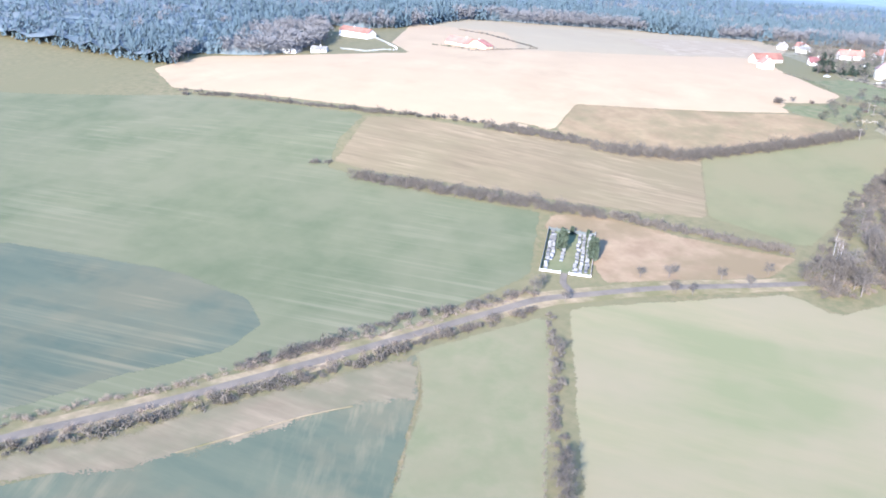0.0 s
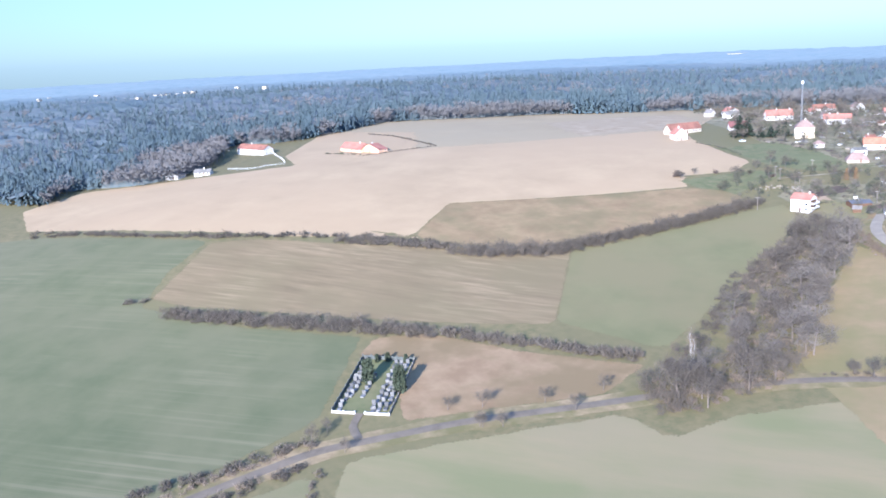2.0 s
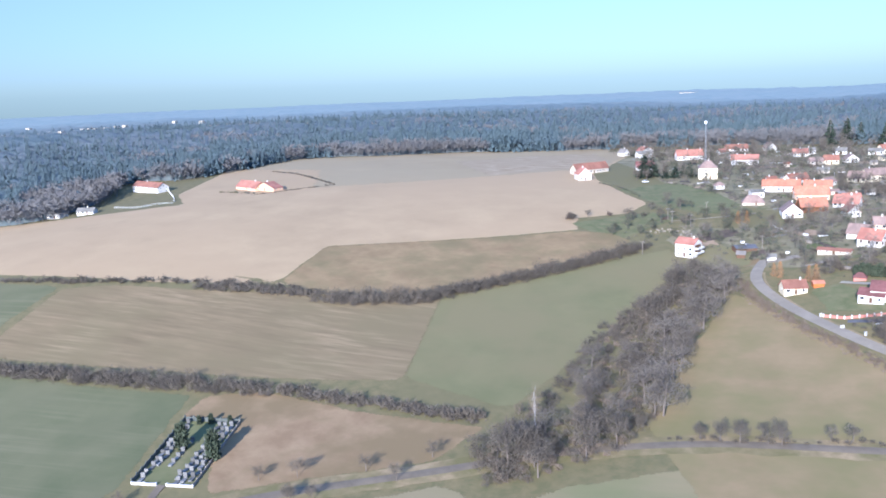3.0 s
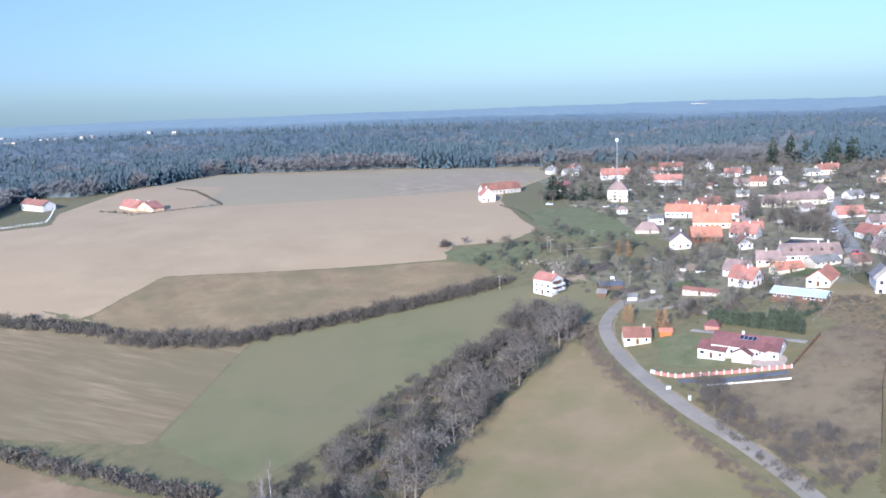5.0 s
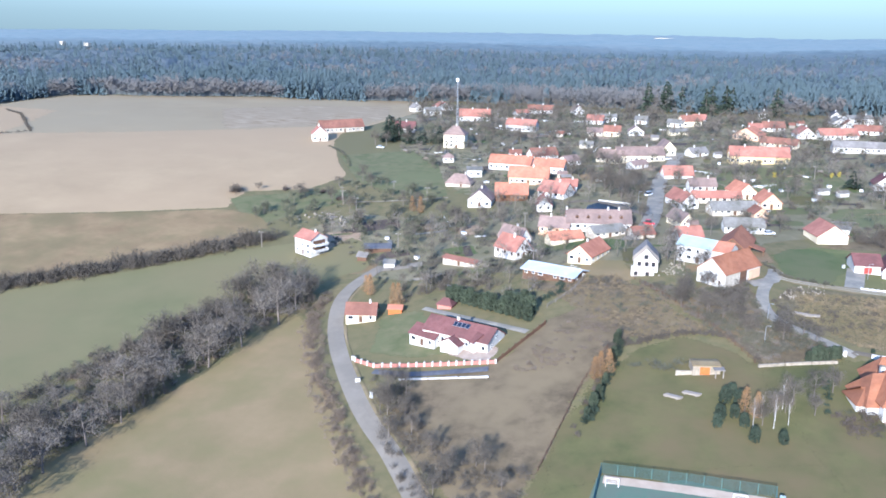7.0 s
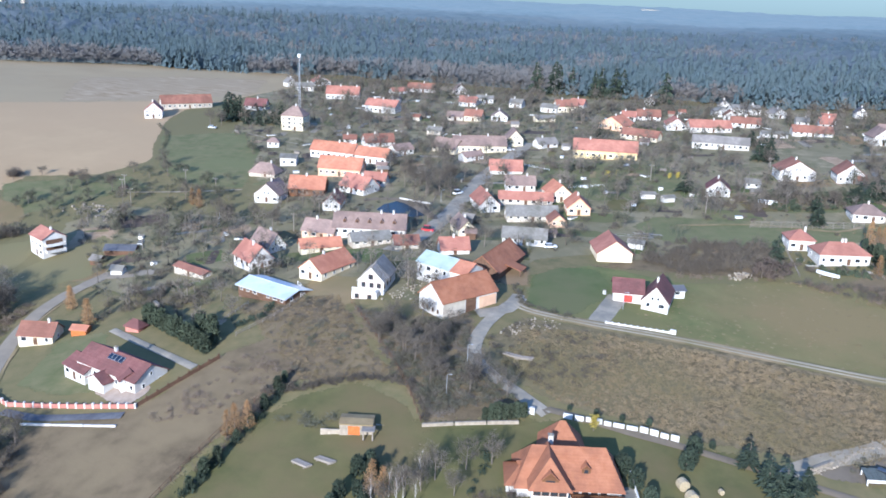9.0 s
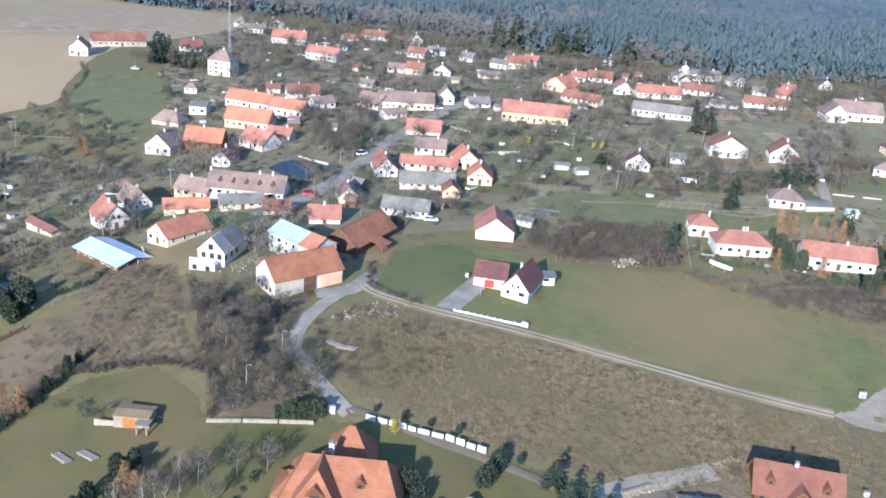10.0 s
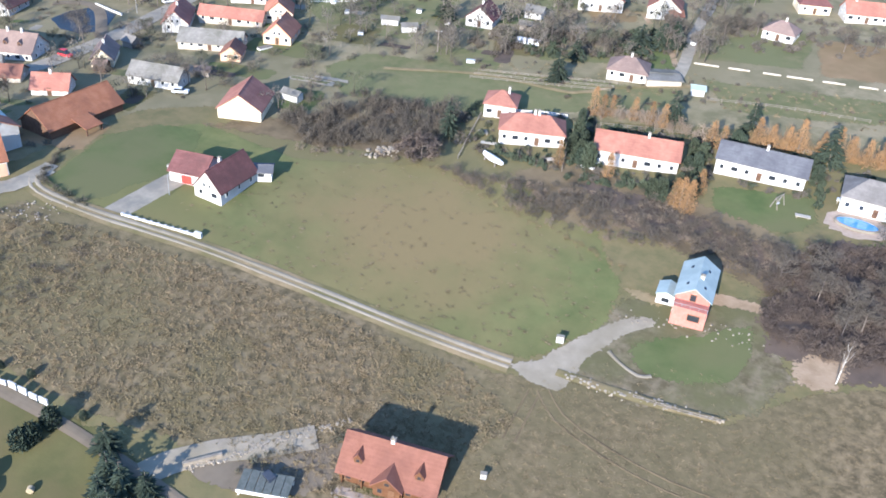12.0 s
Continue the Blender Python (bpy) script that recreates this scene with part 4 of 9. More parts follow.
def house(x, y, rot, L, W, eave, ax, rise, roof, wall, extra="", category="house", chimneys=1, hip=0.0, over=0.3, wins=True, door=True, dormers=0, frame="frame_white", name="", sink=0.0):
    """A house whose front wall stands at (x, y), L long, and runs W back from it."""
    r = radians(rot)
    cx, cy = x - math.sin(r) * W / 2, y + math.cos(r) * W / 2
    z = 0.5 * (gz(x, y) + gz(cx, cy)) - sink
    FOOT.append((cx, cy, 0.55 * max(L, W) + 0.6))
    label = "%s %s, %s roof" % (WALL_WORDS[wall], category, ROOF_WORDS[roof]) + (", " + extra if extra else "")
    label = " ".join(label.split()[:12]).rstrip(",")
    t = thing(name or category.replace(" ", "_"), pose(x, y, z, 0, 0, rot), label, category, "village buildings")
    part("wall", wall_shell(L, W, eave, rise, ax, hip), M[wall], t)
    part("roof", prism_roof(L, W, eave, rise, ax, over, hip=hip), M[roof], t, ROOF_WORDS[roof] + " roof")
    if not hip:
        a = L / 2 + over if ax == "x" else W / 2 + over
        rv, rf = tube([(-a, 0, 0), (a, 0, 0)], [0.1, 0.1], 6)
        rv = [(p[0], p[1] + W / 2, p[2] + eave + rise + 0.15) if ax == "x" else (-p[1], p[0] + W / 2, p[2] + eave + rise + 0.15) for p in rv]
        part("ridge", (rv, rf), M[roof], t)
    rnd = random.Random(int(abs(x) * 10 + abs(y)))
    for k in range(chimneys):
        if ax == "x":
            chimney(t, (rnd.uniform(-0.3, 0.3) + (k - (chimneys - 1) / 2) * 0.4) * L, W * 0.5, eave + rise)
        else:
            chimney(t, rnd.uniform(-0.06, 0.06) * L, W * (0.4 + 0.3 * k), eave + rise)
    if wins:
        levels = [0.75] if eave < 3.1 else ([0.75, 2.5] if eave < 4.9 else [0.75, 2.3, 3.9])
        for lz in levels:
            n = max(1, int(L / 1.9))
            for k in range(n):
                wx = (k + 0.5) / n * L - L / 2
                if door and lz < 1 and k == n // 2 and n > 2:
                    d = part("door", bevelled(box(wx - 0.4, -0.06, 0.05, wx + 0.4, 0.05, 1.55), 0.02), M[frame if frame == "frame_brown" else "dark_wood"], t, "wooden front door")
                    continue
                add_window(t, pose(wx, 0, lz), 0.8 + 0.45 * ((k + int(L)) % 3 == 0), min(0.95, eave - lz - 0.15), frame)
            n = max(1, int(W / 2.6))
            for k in range(n):
                wy = (k + 0.5) / n * W
                for side in (-1, 1):
                    add_window(t, pose(side * L / 2, wy, lz, 0, 0, 90 * side), 0.7, min(0.95, eave - lz - 0.15), frame)
        if not hip and rise > 1.9:
            spots = [(0, 0, 0)] if ax == "y" else [(-L / 2, W / 2, -90), (L / 2, W / 2, 90)]
            for wx, wy, turn in spots:
                for s in ((-0.55, 0.55) if rise > 2.4 else (0,)):
                    rr = radians(turn)
                    add_window(t, pose(wx + s * math.cos(rr), wy + s * math.sin(rr), eave + 0.1, 0, 0, turn), 0.6, 0.8, frame)
    for k in range(dormers):
        dx = (k + 0.5) / dormers * L * 0.86 - L * 0.43
        f = 0.3
        dormer(t, dx, W * 0.5 * f, eave + rise * f - 0.1, 0.85, 0.75, roof, "dark_wood")
    return t


H = house
for p in smooth_line(street, 3.0):
    FOOT.append((p.x, p.y, 2.2))
for p in smooth_line(lane, 2.0):
    FOOT.append((p.x, p.y, 1.2))
# the hilltop farm and the houses under the wood
H(-48.9, 531.6, 35, 6.7, 7, 3.2, "y", 3.0, "red_tile", "white", "at the edge of the ploughed field", chimneys=1)
H(-51.0, 555.2, 50, 20.7, 6, 2.4, "x", 2.9, "russet_tile", "old_plaster", "beside the hilltop farmhouse", "barn", 0)
H(-25.4, 567.1, 18, 9.1, 6, 1.9, "x", 2.6, "maroon_tile", "white", "half hidden by spruces")
H(10.4, 539.4, 10, 8.8, 7, 5.6, "x", 3.2, "brown_tile", "cream", "tall and square", hip=0.95, chimneys=1)
H(19.0, 513.4, 27, 4.0, 3, 2.0, "x", 1.2, "brown_tile", "white", "very small", "cottage", 0, hip=0.9)
H(-49.7, 635.1, 61, 5.2, 5, 2.2, "y", 2.0, "grey_slate", "white", "under the radio mast")
H(-36.5, 625.1, 38, 8.5, 5, 2.3, "x", 1.6, "eternit", "white", "under the radio mast")
H(-39.1, 646.2, 51, 9.3, 6, 2.2, "y", 2.2, "red_tile", "white", "under the wood")
H(-8.3, 611.7, 22, 15.0, 7, 2.5, "x", 3.1, "red_tile", "white", "with two chimneys", chimneys=2)
H(23.1, 588.0, 3, 13.8, 7, 2.9, "x", 2.3, "red_tile", "white", "with a long balcony", chimneys=2)
H(13.1, 651.5, 17, 13.1, 6, 2.0, "x", 2.2, "russet_tile", "white", "under the wood")
H(7.2, 640.8, 60, 8.2, 4, 1.6, "x", 1.4, "red_tile", "white", "low and narrow", "shed", 0)
H(32.8, 655.3, 32, 6.0, 6, 1.9, "y", 2.6, "brown_tile", "white", "under the wood")
H(49.7, 620.7, 7, 7.7, 6, 2.0, "x", 2.1, "red_tile", "white", "among bare trees")
H(53.6, 632.7, 18, 7.8, 5, 2.1, "x", 1.2, "eternit", "white", "among bare trees")
H(58.6, 585.3, 18, 6.5, 5, 1.8, "x", 1.6, "brown_tile", "old_plaster", "among bare trees", chimneys=0)
H(65.6, 587.0, 9, 7.1, 5, 2.2, "x", 2.2, "russet_tile", "cream", "among bare trees")
H(75.4, 591.5, 17, 6.5, 6, 1.9, "y", 2.3, "brown_tile", "white", "with a steep gable")
H(87.2, 620.8, -6, 7.5, 5, 2.0, "x", 1.4, "eternit", "white", "half hidden by bare trees")
H(94.7, 624.8, 36, 9.4, 6, 2.6, "x", 2.4, "russet_tile", "cream", "timber-framed, half hidden by trees")
H(93.0, 597.9, 35, 8.3, 4, 1.5, "x", 1.0, "eternit", "cream", "low", "shed", 0)
# long farmsteads in the village
H(45.5, 508.3, 4, 15.8, 6, 2.5, "x", 2.6, "orange_tile", "white", "long farm wing", chimneys=2)
H(60.5, 507.5, 3, 11.3, 6, 2.5, "x", 2.3, "orange_tile", "white", "long farm wing", chimneys=1)
H(52.8, 530.1, 43, 10.8, 6, 1.6, "x", 2.4, "russet_tile", "white", "behind the farm wings")
H(66.3, 521.9, 62, 7.4, 5, 2.0, "x", 1.6, "brown_tile", "white", "low garage wing", "garage", 0)
H(58.7, 490.0, 12, 13.7, 6, 2.6, "x", 3.1, "orange_tile", "peach", "newly tiled", chimneys=1)
H(60.0, 468.6, 20, 10.4, 6, 2.3, "x", 3.0, "orange_tile", "log_wood", "with a timber gallery", chimneys=1, frame="frame_brown")
H(52.4, 459.4, 11, 7.4, 9, 2.3, "y", 3.1, "brown_tile", "white", "with a broad white gable")
H(36.1, 481.1, 8, 8.8, 6, 1.2, "x", 2.7, "brown_tile", "old_plaster", "with a low steep roof", hip=0.8)
H(37.0, 494.9, 24, 5.2, 5, 2.6, "x", 0.8, "eternit", "white", "with a flat white front", chimneys=0)
H(71.2, 475.1, -14, 9.6, 7, 1.9, "x", 3.0, "red_tile", "white", "inside the farmyard")
H(73.9, 484.0, 12, 6.9, 5, 2.0, "x", 1.8, "red_tile", "white", "inside the farmyard")
H(74.2, 458.2, 18, 4.8, 8, 2.0, "y", 2.4, "red_tile", "white", "gable towards the lane")
H(76.9, 530.2, -15, 9.6, 6, 1.9, "x", 2.7, "brown_tile", "cream", "corner wing of the old farmstead", chimneys=0)
H(88.8, 534.8, 30, 18.2, 7, 2.6, "x", 2.7, "brown_tile", "cream", "long old farmstead", chimneys=2)
H(96.6, 549.1, 25, 5.3, 9, 2.7, "y", 2.8, "brown_tile", "cream", "gable towards the street", chimneys=0)
H(108.1, 551.2, 44, 7.4, 5, 1.5, "x", 1.7, "grey_slate", "white", "by the street")
H(90.8, 524.2, 59, 7.6, 4, 1.6, "x", 1.2, "brown_tile", "white", "low street-side shop", "shop", 0)
H(130.3, 542.2, 14, 21.0, 7, 2.8, "x", 3.0, "red_tile", "yellow", "very long", chimneys=1)
H(106.3, 511.7, 24, 10.1, 6, 1.2, "x", 2.7, "red_tile", "white", "with a steep roof", chimneys=0)
H(115.9, 470.7, 35, 5.6, 11, 2.1, "y", 2.6, "red_tile", "white", "gable towards the street")
H(116.7, 494.5, 24, 8.6, 5, 2.0, "x", 2.1, "brown_tile", "white", "rear wing of the red farm")
H(122.7, 480.9, 21, 14.8, 4, 1.8, "x", 1.6, "red_tile", "old_plaster", "long shed wing", "barn", 0)
H(129.3, 466.6, 27, 13.4, 6, 1.6, "x", 2.0, "eternit", "old_plaster", "old and grey", "barn", 0)
H(130.8, 488.1, 35, 6.2, 8, 2.2, "y", 2.6, "orange_tile", "cream", "warm sunlit gable")
H(138.6, 477.5, 22, 6.1, 8, 2.0, "y", 2.7, "orange_tile", "peach", "warm sunlit gable")
H(136.7, 464.6, 28, 4.2, 5, 1.6, "y", 1.6, "russet_tile", "peach", "small", "shed", 0)
H(133.7, 445.7, 16, 10.4, 5, 1.8, "x", 1.9, "eternit", "white", "with a mossy roof", chimneys=0)
H(118.7, 447.2, 38, 4.3, 8, 1.8, "y", 2.1, "brown_tile", "cream", "by the street")
H(121.9, 431.6, 33, 6.6, 5, 1.3, "x", 2.1, "red_tile", "white", "small and steep")
H(109.9, 431.4, 33, 5.7, 5, 1.3, "x", 1.5, "russet_tile", "old_plaster", "low", "shed", 0)
H(84.2, 434.1, 7, 8.4, 6, 2.0, "x", 2.3, "brown_tile", "peach", "low wing of the manor", chimneys=1)
H(95.9, 439.0, 21, 17.8, 7, 2.2, "x", 2.9, "brown_tile", "white", "long manor with attic dormers", chimneys=3, dormers=5)
H(100.6, 431.9, 44, 9.5, 5, 1.5, "x", 1.4, "eternit", "old_plaster", "plain", "shed", 0)
H(90.7, 425.1, 42, 9.6, 4, 1.3, "x", 1.6, "orange_tile", "cream", "low", "shed", 0)
# the northern row under the wood
H(120.9, 591.6, -17, 11.0, 9, 2.0, "y", 3.0, "orange_tile", "peach", "steep gable")
H(134.6, 576.0, -12, 14.2, 5, 1.8, "x", 1.9, "russet_tile", "cream", "long low wing", chimneys=0)
H(130.7, 618.0, 18, 9.3, 6, 1.8, "x", 2.2, "russet_tile", "white", "among gardens")
H(144.5, 600.4, 17, 7.5, 9, 2.0, "y", 2.5, "red_tile", "white", "gable end")
H(157.2, 601.1, 25, 16.0, 6, 2.0, "x", 2.3, "red_tile", "white", "long")
H(157.6, 639.1, 26, 7.0, 6, 2.2, "y", 1.8, "eternit", "white", "close under the wood")
H(166.1, 647.8, 27, 12.3, 6, 2.8, "x", 1.2, "eternit", "white", "close under the wood")
H(168.4, 616.5, 8, 11.1, 6, 1.8, "x", 1.9, "russet_tile", "white", "close under the wood")
H(164.1, 571.4, 9, 19.0, 6, 2.1, "x", 2.0, "grey_slate", "white", "very long", chimneys=0)
H(179.7, 644.9, 38, 6.4, 6, 1.9, "y", 2.0, "grey_slate", "white", "close under the wood")
H(193.1, 607.2, 13, 14.3, 6, 1.6, "x", 2.0, "russet_tile", "white", "low", chimneys=0)
H(197.5, 626.7, 13, 5.1, 5, 1.9, "x", 2.0, "red_tile", "white", "small")
H(180.4, 599.1, 19, 9.3, 4, 1.5, "x", 0.8, "eternit", "white", "low", "garage", 0)
H(223.4, 605.5, 20, 16.0, 9, 2.8, "x", 3.2, "brown_tile", "cream", "broad")
H(216.5, 599.0, 20, 7.5, 8, 2.8, "y", 3.0, "brown_tile", "white", "gable wing of the broad house", chimneys=0)
H(190.6, 535.7, 19, 10.6, 8, 3.0, "y", 2.9, "russet_tile", "white", "with balcony front")
H(205.4, 538.5, 13, 7.8, 8, 2.6, "y", 3.0, "russet_tile", "white", "with balcony front")
H(170.5, 510.9, 9, 6.4, 7, 2.0, "y", 2.6, "maroon_tile", "white", "alone in gardens")
H(178.9, 522.4, 8, 4.2, 4, 1.6, "x", 1.0, "eternit", "white", "small", "garden shed", 0)
H(152.6, 501.0, 24, 3.9, 2, 1.4, "x", 0.4, "eternit", "white", "tiny", "garden shed", 0, wins=False)
H(158.7, 499.8, 41, 3.4, 2, 1.4, "x", 0.4, "eternit", "white", "tiny", "garden shed", 0, wins=False)
H(209.6, 501.1, 13, 8.1, 7, 2.0, "x", 2.0, "brown_tile", "white", "square bungalow", hip=0.9)
H(217.2, 502.6, 31, 7.1, 6, 1.3, "x", 0.3, "eternit", "old_plaster", "flat", "garage", 0, wins=False)
H(224.3, 502.0, 19, 2.5, 2.5, 1.3, "x", 0.4, "blue_metal", "white", "tiny", "garden shed", 0, wins=False)
H(231.7, 539.3, -4, 7.0, 6, 2.0, "x", 1.9, "brown_tile", "white", "square bungalow", hip=0.9)
H(235.8, 562.3, 22, 7.4, 7, 2.3, "x", 2.1, "maroon_tile", "cream", "with a balcony", hip=0.7)
H(247.7, 562.4, 23, 9.8, 6, 2.1, "x", 2.2, "red_tile", "white", "half seen")
# houses round the lane
H(82.7, 412.4, 62, 5.9, 8, 2.2, "y", 3.0, "red_tile", "white", "unfinished, with bare gable windows", frame="frame_brown")
H(79.4, 423.7, 65, 4.7, 8, 1.6, "y", 2.9, "brown_tile", "white", "with a steep roof")
H(94.2, 395.2, -12, 13.5, 7.0, 1.7, "x", 0.9, "pale_metal", "dark_wood", "low and modern", chimneys=0, over=0.5)
H(98.7, 406.8, -11, 6.2, 11, 2.0, "y", 2.4, "orange_tile", "cream", "long")
def half_built_house():
    """White shell with a terrace; its roof tiled behind, bare rafters in front."""
    x, y, rot, L, W, eave, rise = 115.7, 401.9, 11, 5.4, 9.0, 2.9, 2.7
    FOOT.append((x - 0.8, y + 4.4, 6))
    t = thing("half_built_house", pose(x, y, gz(x, y), 0, 0, rot), "half-built white house with open rafters and a terrace", "house", "village buildings")
    part("wall", wall_shell(L, W, eave, rise, "y"), M["white"], t)
    part("roof", prism_roof(L, 5.2, eave, rise, "y", 0.3), M["grey_slate"], t, "grey roof over the rear half").matrix_local = pose(0, W - 5.2, 0.05)
    for k in range(7):
        for side in (-1, 1):
            part("rafter", tube([(side * (L / 2 + 0.35), 0.1 + 0.58 * k, eave - 0.3), (0, 0.1 + 0.58 * k, eave + rise + 0.12)], [0.09, 0.09], 4), M["grey_wood"], t, "bare pale rafter")
    terrace = part("terrace", bevelled(box(-L / 2 - 0.6, -2.2, -1.3, L / 2 - 0.8, 0, 1.25), 0.04), M["white"], t, "raised white terrace")
    part("parapet", join(box(-L / 2 - 0.6, -2.2, 1.95, L / 2 - 0.8, -2.08, 2.05), *[box(-L / 2 - 0.5 + 0.42 * k, -2.2, 1.25, -L / 2 - 0.38 + 0.42 * k, -2.08, 1.95) for k in range(12)]), M["frame_white"], terrace, "white balustrade")
    for wx in (-1.5, 0.2, 1.7):
        add_window(t, pose(wx, 0, 1.5), 0.9, 1.1, "frame_brown")
        add_window(t, pose(L / 2, 2.6 + wx * 1.4, 1.4, 0, 0, 90), 0.9, 1.1, "frame_brown")
    add_window(t, pose(0, 0, eave + 0.3), 1.0, 1.1, "frame_brown")
    for wx in (-2.2, 0.4):
        add_window(terrace, pose(wx, -2.2, -0.2), 0.9, 1.0, "frame_brown")


half_built_house()
H(67.2, 406.0, -14, 10.3, 3, 1.4, "x", 0.5, "russet_tile", "old_plaster", "in the orchard", "garden shed", 0)
H(48.2, 403.7, 12, 2.9, 2.2, 1.4, "x", 0.7, "eternit", "white", "in the orchard", "garden shed", 0, wins=False)
barn = H(137.2, 401.9, 62, 13.5, 7.3, 2.9, "x", 3.0, "clay_tile", "white", "long, with a newly tiled roof", "barn", 0, wins=False)
# a flat dark board stands in for the unlit depth of the doorway
part("barn_door", bevelled(box(-1.2, -0.07, -0.2, 1.4, 0.06, 2.5), 0.03), M["dark_wood"], barn, "tall dark open barn doorway")
part("plaster_patch", bevelled(box(-6.8, -0.05, -0.4, -1.4, 0.05, 2.6), 0.02), M["old_plaster"], barn, "worn unpainted plaster")
part("brick_patch", bevelled(box(2.2, -0.05, -0.4, 6.6, 0.05, 2.3), 0.02), M["peach"], barn, "bare brick-coloured wall")
for k in range(4):
    add_window(barn, pose(-7.1, 1.2 + 1.5 * k, 0.5, 0, 0, -90), 0.4, 0.8, "frame_brown")
H(125.0, 411.5, -18, 8.6, 6, 3.9, "x", 1.6, "blue_metal", "white", "upper wing behind the barn", chimneys=0)
H(131.2, 409.7, -14, 4.2, 6, 3.9, "x", 1.6, "orange_tile", "white", "joining wing behind the barn", "barn", 0, wins=False)
long_barn = H(136.9, 427.0, 88, 15.5, 7.4, 1.6, "x", 3.0, "clay_tile", "dark_wood", "long and old", "barn", 0, wins=False)
part("lean_to_roof", ([(-3.2, -3.4, 1.05), (0.4, -3.4, 1.05), (0.4, 0.3, 2.05), (-3.2, 0.3, 2.05), (-3.2, -3.4, 1.17), (0.4, -3.4, 1.17), (0.4, 0.3, 2.17), (-3.2, 0.3, 2.17)], box(0, 0, 0, 1, 1, 1)[1]), M["clay_tile"], long_barn, "tiled lean-to roof over the barn gate")
for post_x in (-3.0, 0.2):
    part("lean_to_post", box(post_x - 0.1, -3.3, -0.5, post_x + 0.1, -3.1, 1.1), M["dark_wood"], long_barn)
H(155.6, 444.8, 24, 8.0, 9, 2.0, "y", 2.8, "red_tile", "cream", "with a blank sunlit gable", chimneys=0, wins=False)
new_house = H(168.9, 421.3, 2, 5.2, 9, 2.1, "y", 3.0, "maroon_tile", "white", "newly built by the paddock", dormers=0)
garage = H(163.3, 422.7, 14, 6.0, 6.5, 2.0, "x", 1.9, "maroon_tile", "white", "with a red roller door", "garage", 0, wins=False)
part("garage_door", bevelled(box(-0.9, -0.07, 0.05, 0.9, 0.05, 1.5), 0.02), M["red_paint"], garage, "red roller door")
H(171.9, 430.7, 33, 3.3, 3, 1.7, "x", 0.5, "dark_slate", "white", "behind the new house", "garden shed", 0)
H(194.3, 473.4, 18, 6.0, 6, 2.6, "x", 1.7, "red_tile", "white", "paired bungalow", hip=0.9)
H(203.8, 467.2, 23, 11.7, 6.5, 2.6, "x", 2.0, "red_tile", "white", "paired bungalow", hip=0.9, chimneys=2)
H(222.6, 469.3, 16, 14.6, 6, 2.6, "x", 2.2, "red_tile", "white", "long bungalow in a garden")
H(242.4, 475.7, 6, 14.8, 6, 2.6, "x", 2.0, "dark_slate", "white", "long bungalow in a garden", chimneys=1)
H(261.3, 473.5, 3, 10.9, 8, 2.6, "x", 2.0, "grey_slate", "white", "with a round pool terrace", hip=0.8)
# houses by the village road
H(84.6, 361.3, -10, 15.8, 7, 2.5, "x", 2.1, "maroon_tile", "white", "broad bungalow with roof panels", chimneys=2)
H(77.0, 361.6, -16, 6.8, 5.5, 2.2, "x", 1.4, "maroon_tile", "white", "porch wing of the bungalow", "annexe", 0)
tall_house = H(18.7, 408.4, -21, 7.2, 6, 4.7, "x", 1.7, "red_tile", "white", "three storeys tall")
for z in (1.4, 3.0):
    # a flat dark panel on the wall paints the shade behind each balcony
    part("recess", box(3.58, 0.9, z + 0.1, 3.66, 5.1, z + 1.35), M["dark_wood"], tall_house, "dark shaded balcony doors")
    part("balcony", join(box(3.6, 0.6, z - 0.12, 4.9, 5.4, z + 0.02), box(4.8, 0.6, z + 0.02, 4.9, 5.4, z + 0.6), box(3.66, 0.6, z + 0.02, 4.8, 0.7, z + 0.6), box(3.66, 5.3, z + 0.02, 4.8, 5.4, z + 0.6)), M["white"], tall_house, "white walled balcony")
H(84.2, 359.3, -12, 4.4, 4.0, 1.9, "y", 1.2, "maroon_tile", "white", "gabled entrance of the bungalow", "porch", 0, wins=False)
H(90.6, 361.3, 56, 4.0, 3.0, 1.9, "y", 1.2, "maroon_tile", "white", "garage wing of the bungalow", "annexe", 0)
H(57.1, 371.4, 21, 6.9, 5, 2.0, "x", 1.9, "russet_tile", "cream", "small, by the road bend")
H(63.4, 376.4, 17, 3.1, 2.4, 1.2, "x", 0.5, "orange_tile", "orange_wood", "bright", "garden shed", 0, wins=False)
H(74.6, 379.2, -3, 3.5, 2.4, 1.1, "x", 1.1, "maroon_tile", "brick", "small", "pavilion", 0, hip=0.9, wins=False)
H(39.4, 414.4, 27, 7.3, 5, 1.2, "x", 0.7, "dark_slate", "dark_wood", "low", "shed", 0, wins=False)
# houses out by the ploughed field
H(-213.6, 470.6, -24, 19.5, 7, 1.6, "x", 2.8, "red_tile", "peach", "with orange roofs, in a hedged plot")
H(-199.9, 467.9, -18, 14.8, 6, 1.6, "y", 2.6, "red_tile", "peach", "with orange roofs, in a hedged plot")
H(-285.4, 475.7, -17, 25.8, 7, 3.4, "x", 2.2, "russet_tile", "white", "by the wood edge")
H(-288.2, 412.5, 4, 8.4, 6, 2.0, "y", 2.2, "grey_slate", "white", "by the wood edge")
H(-272.9, 418.5, 20, 8.5, 5, 1.8, "x", 1.4, "eternit", "white", "by the wood edge")
H(-335.4, 401.7, 20, 5.7, 5, 2.4, "x", 0.8, "eternit", "white", "by the wood edge")
H(-326.3, 405.0, 4, 7.4, 5, 1.8, "x", 0.8, "eternit", "white", "by the wood edge")

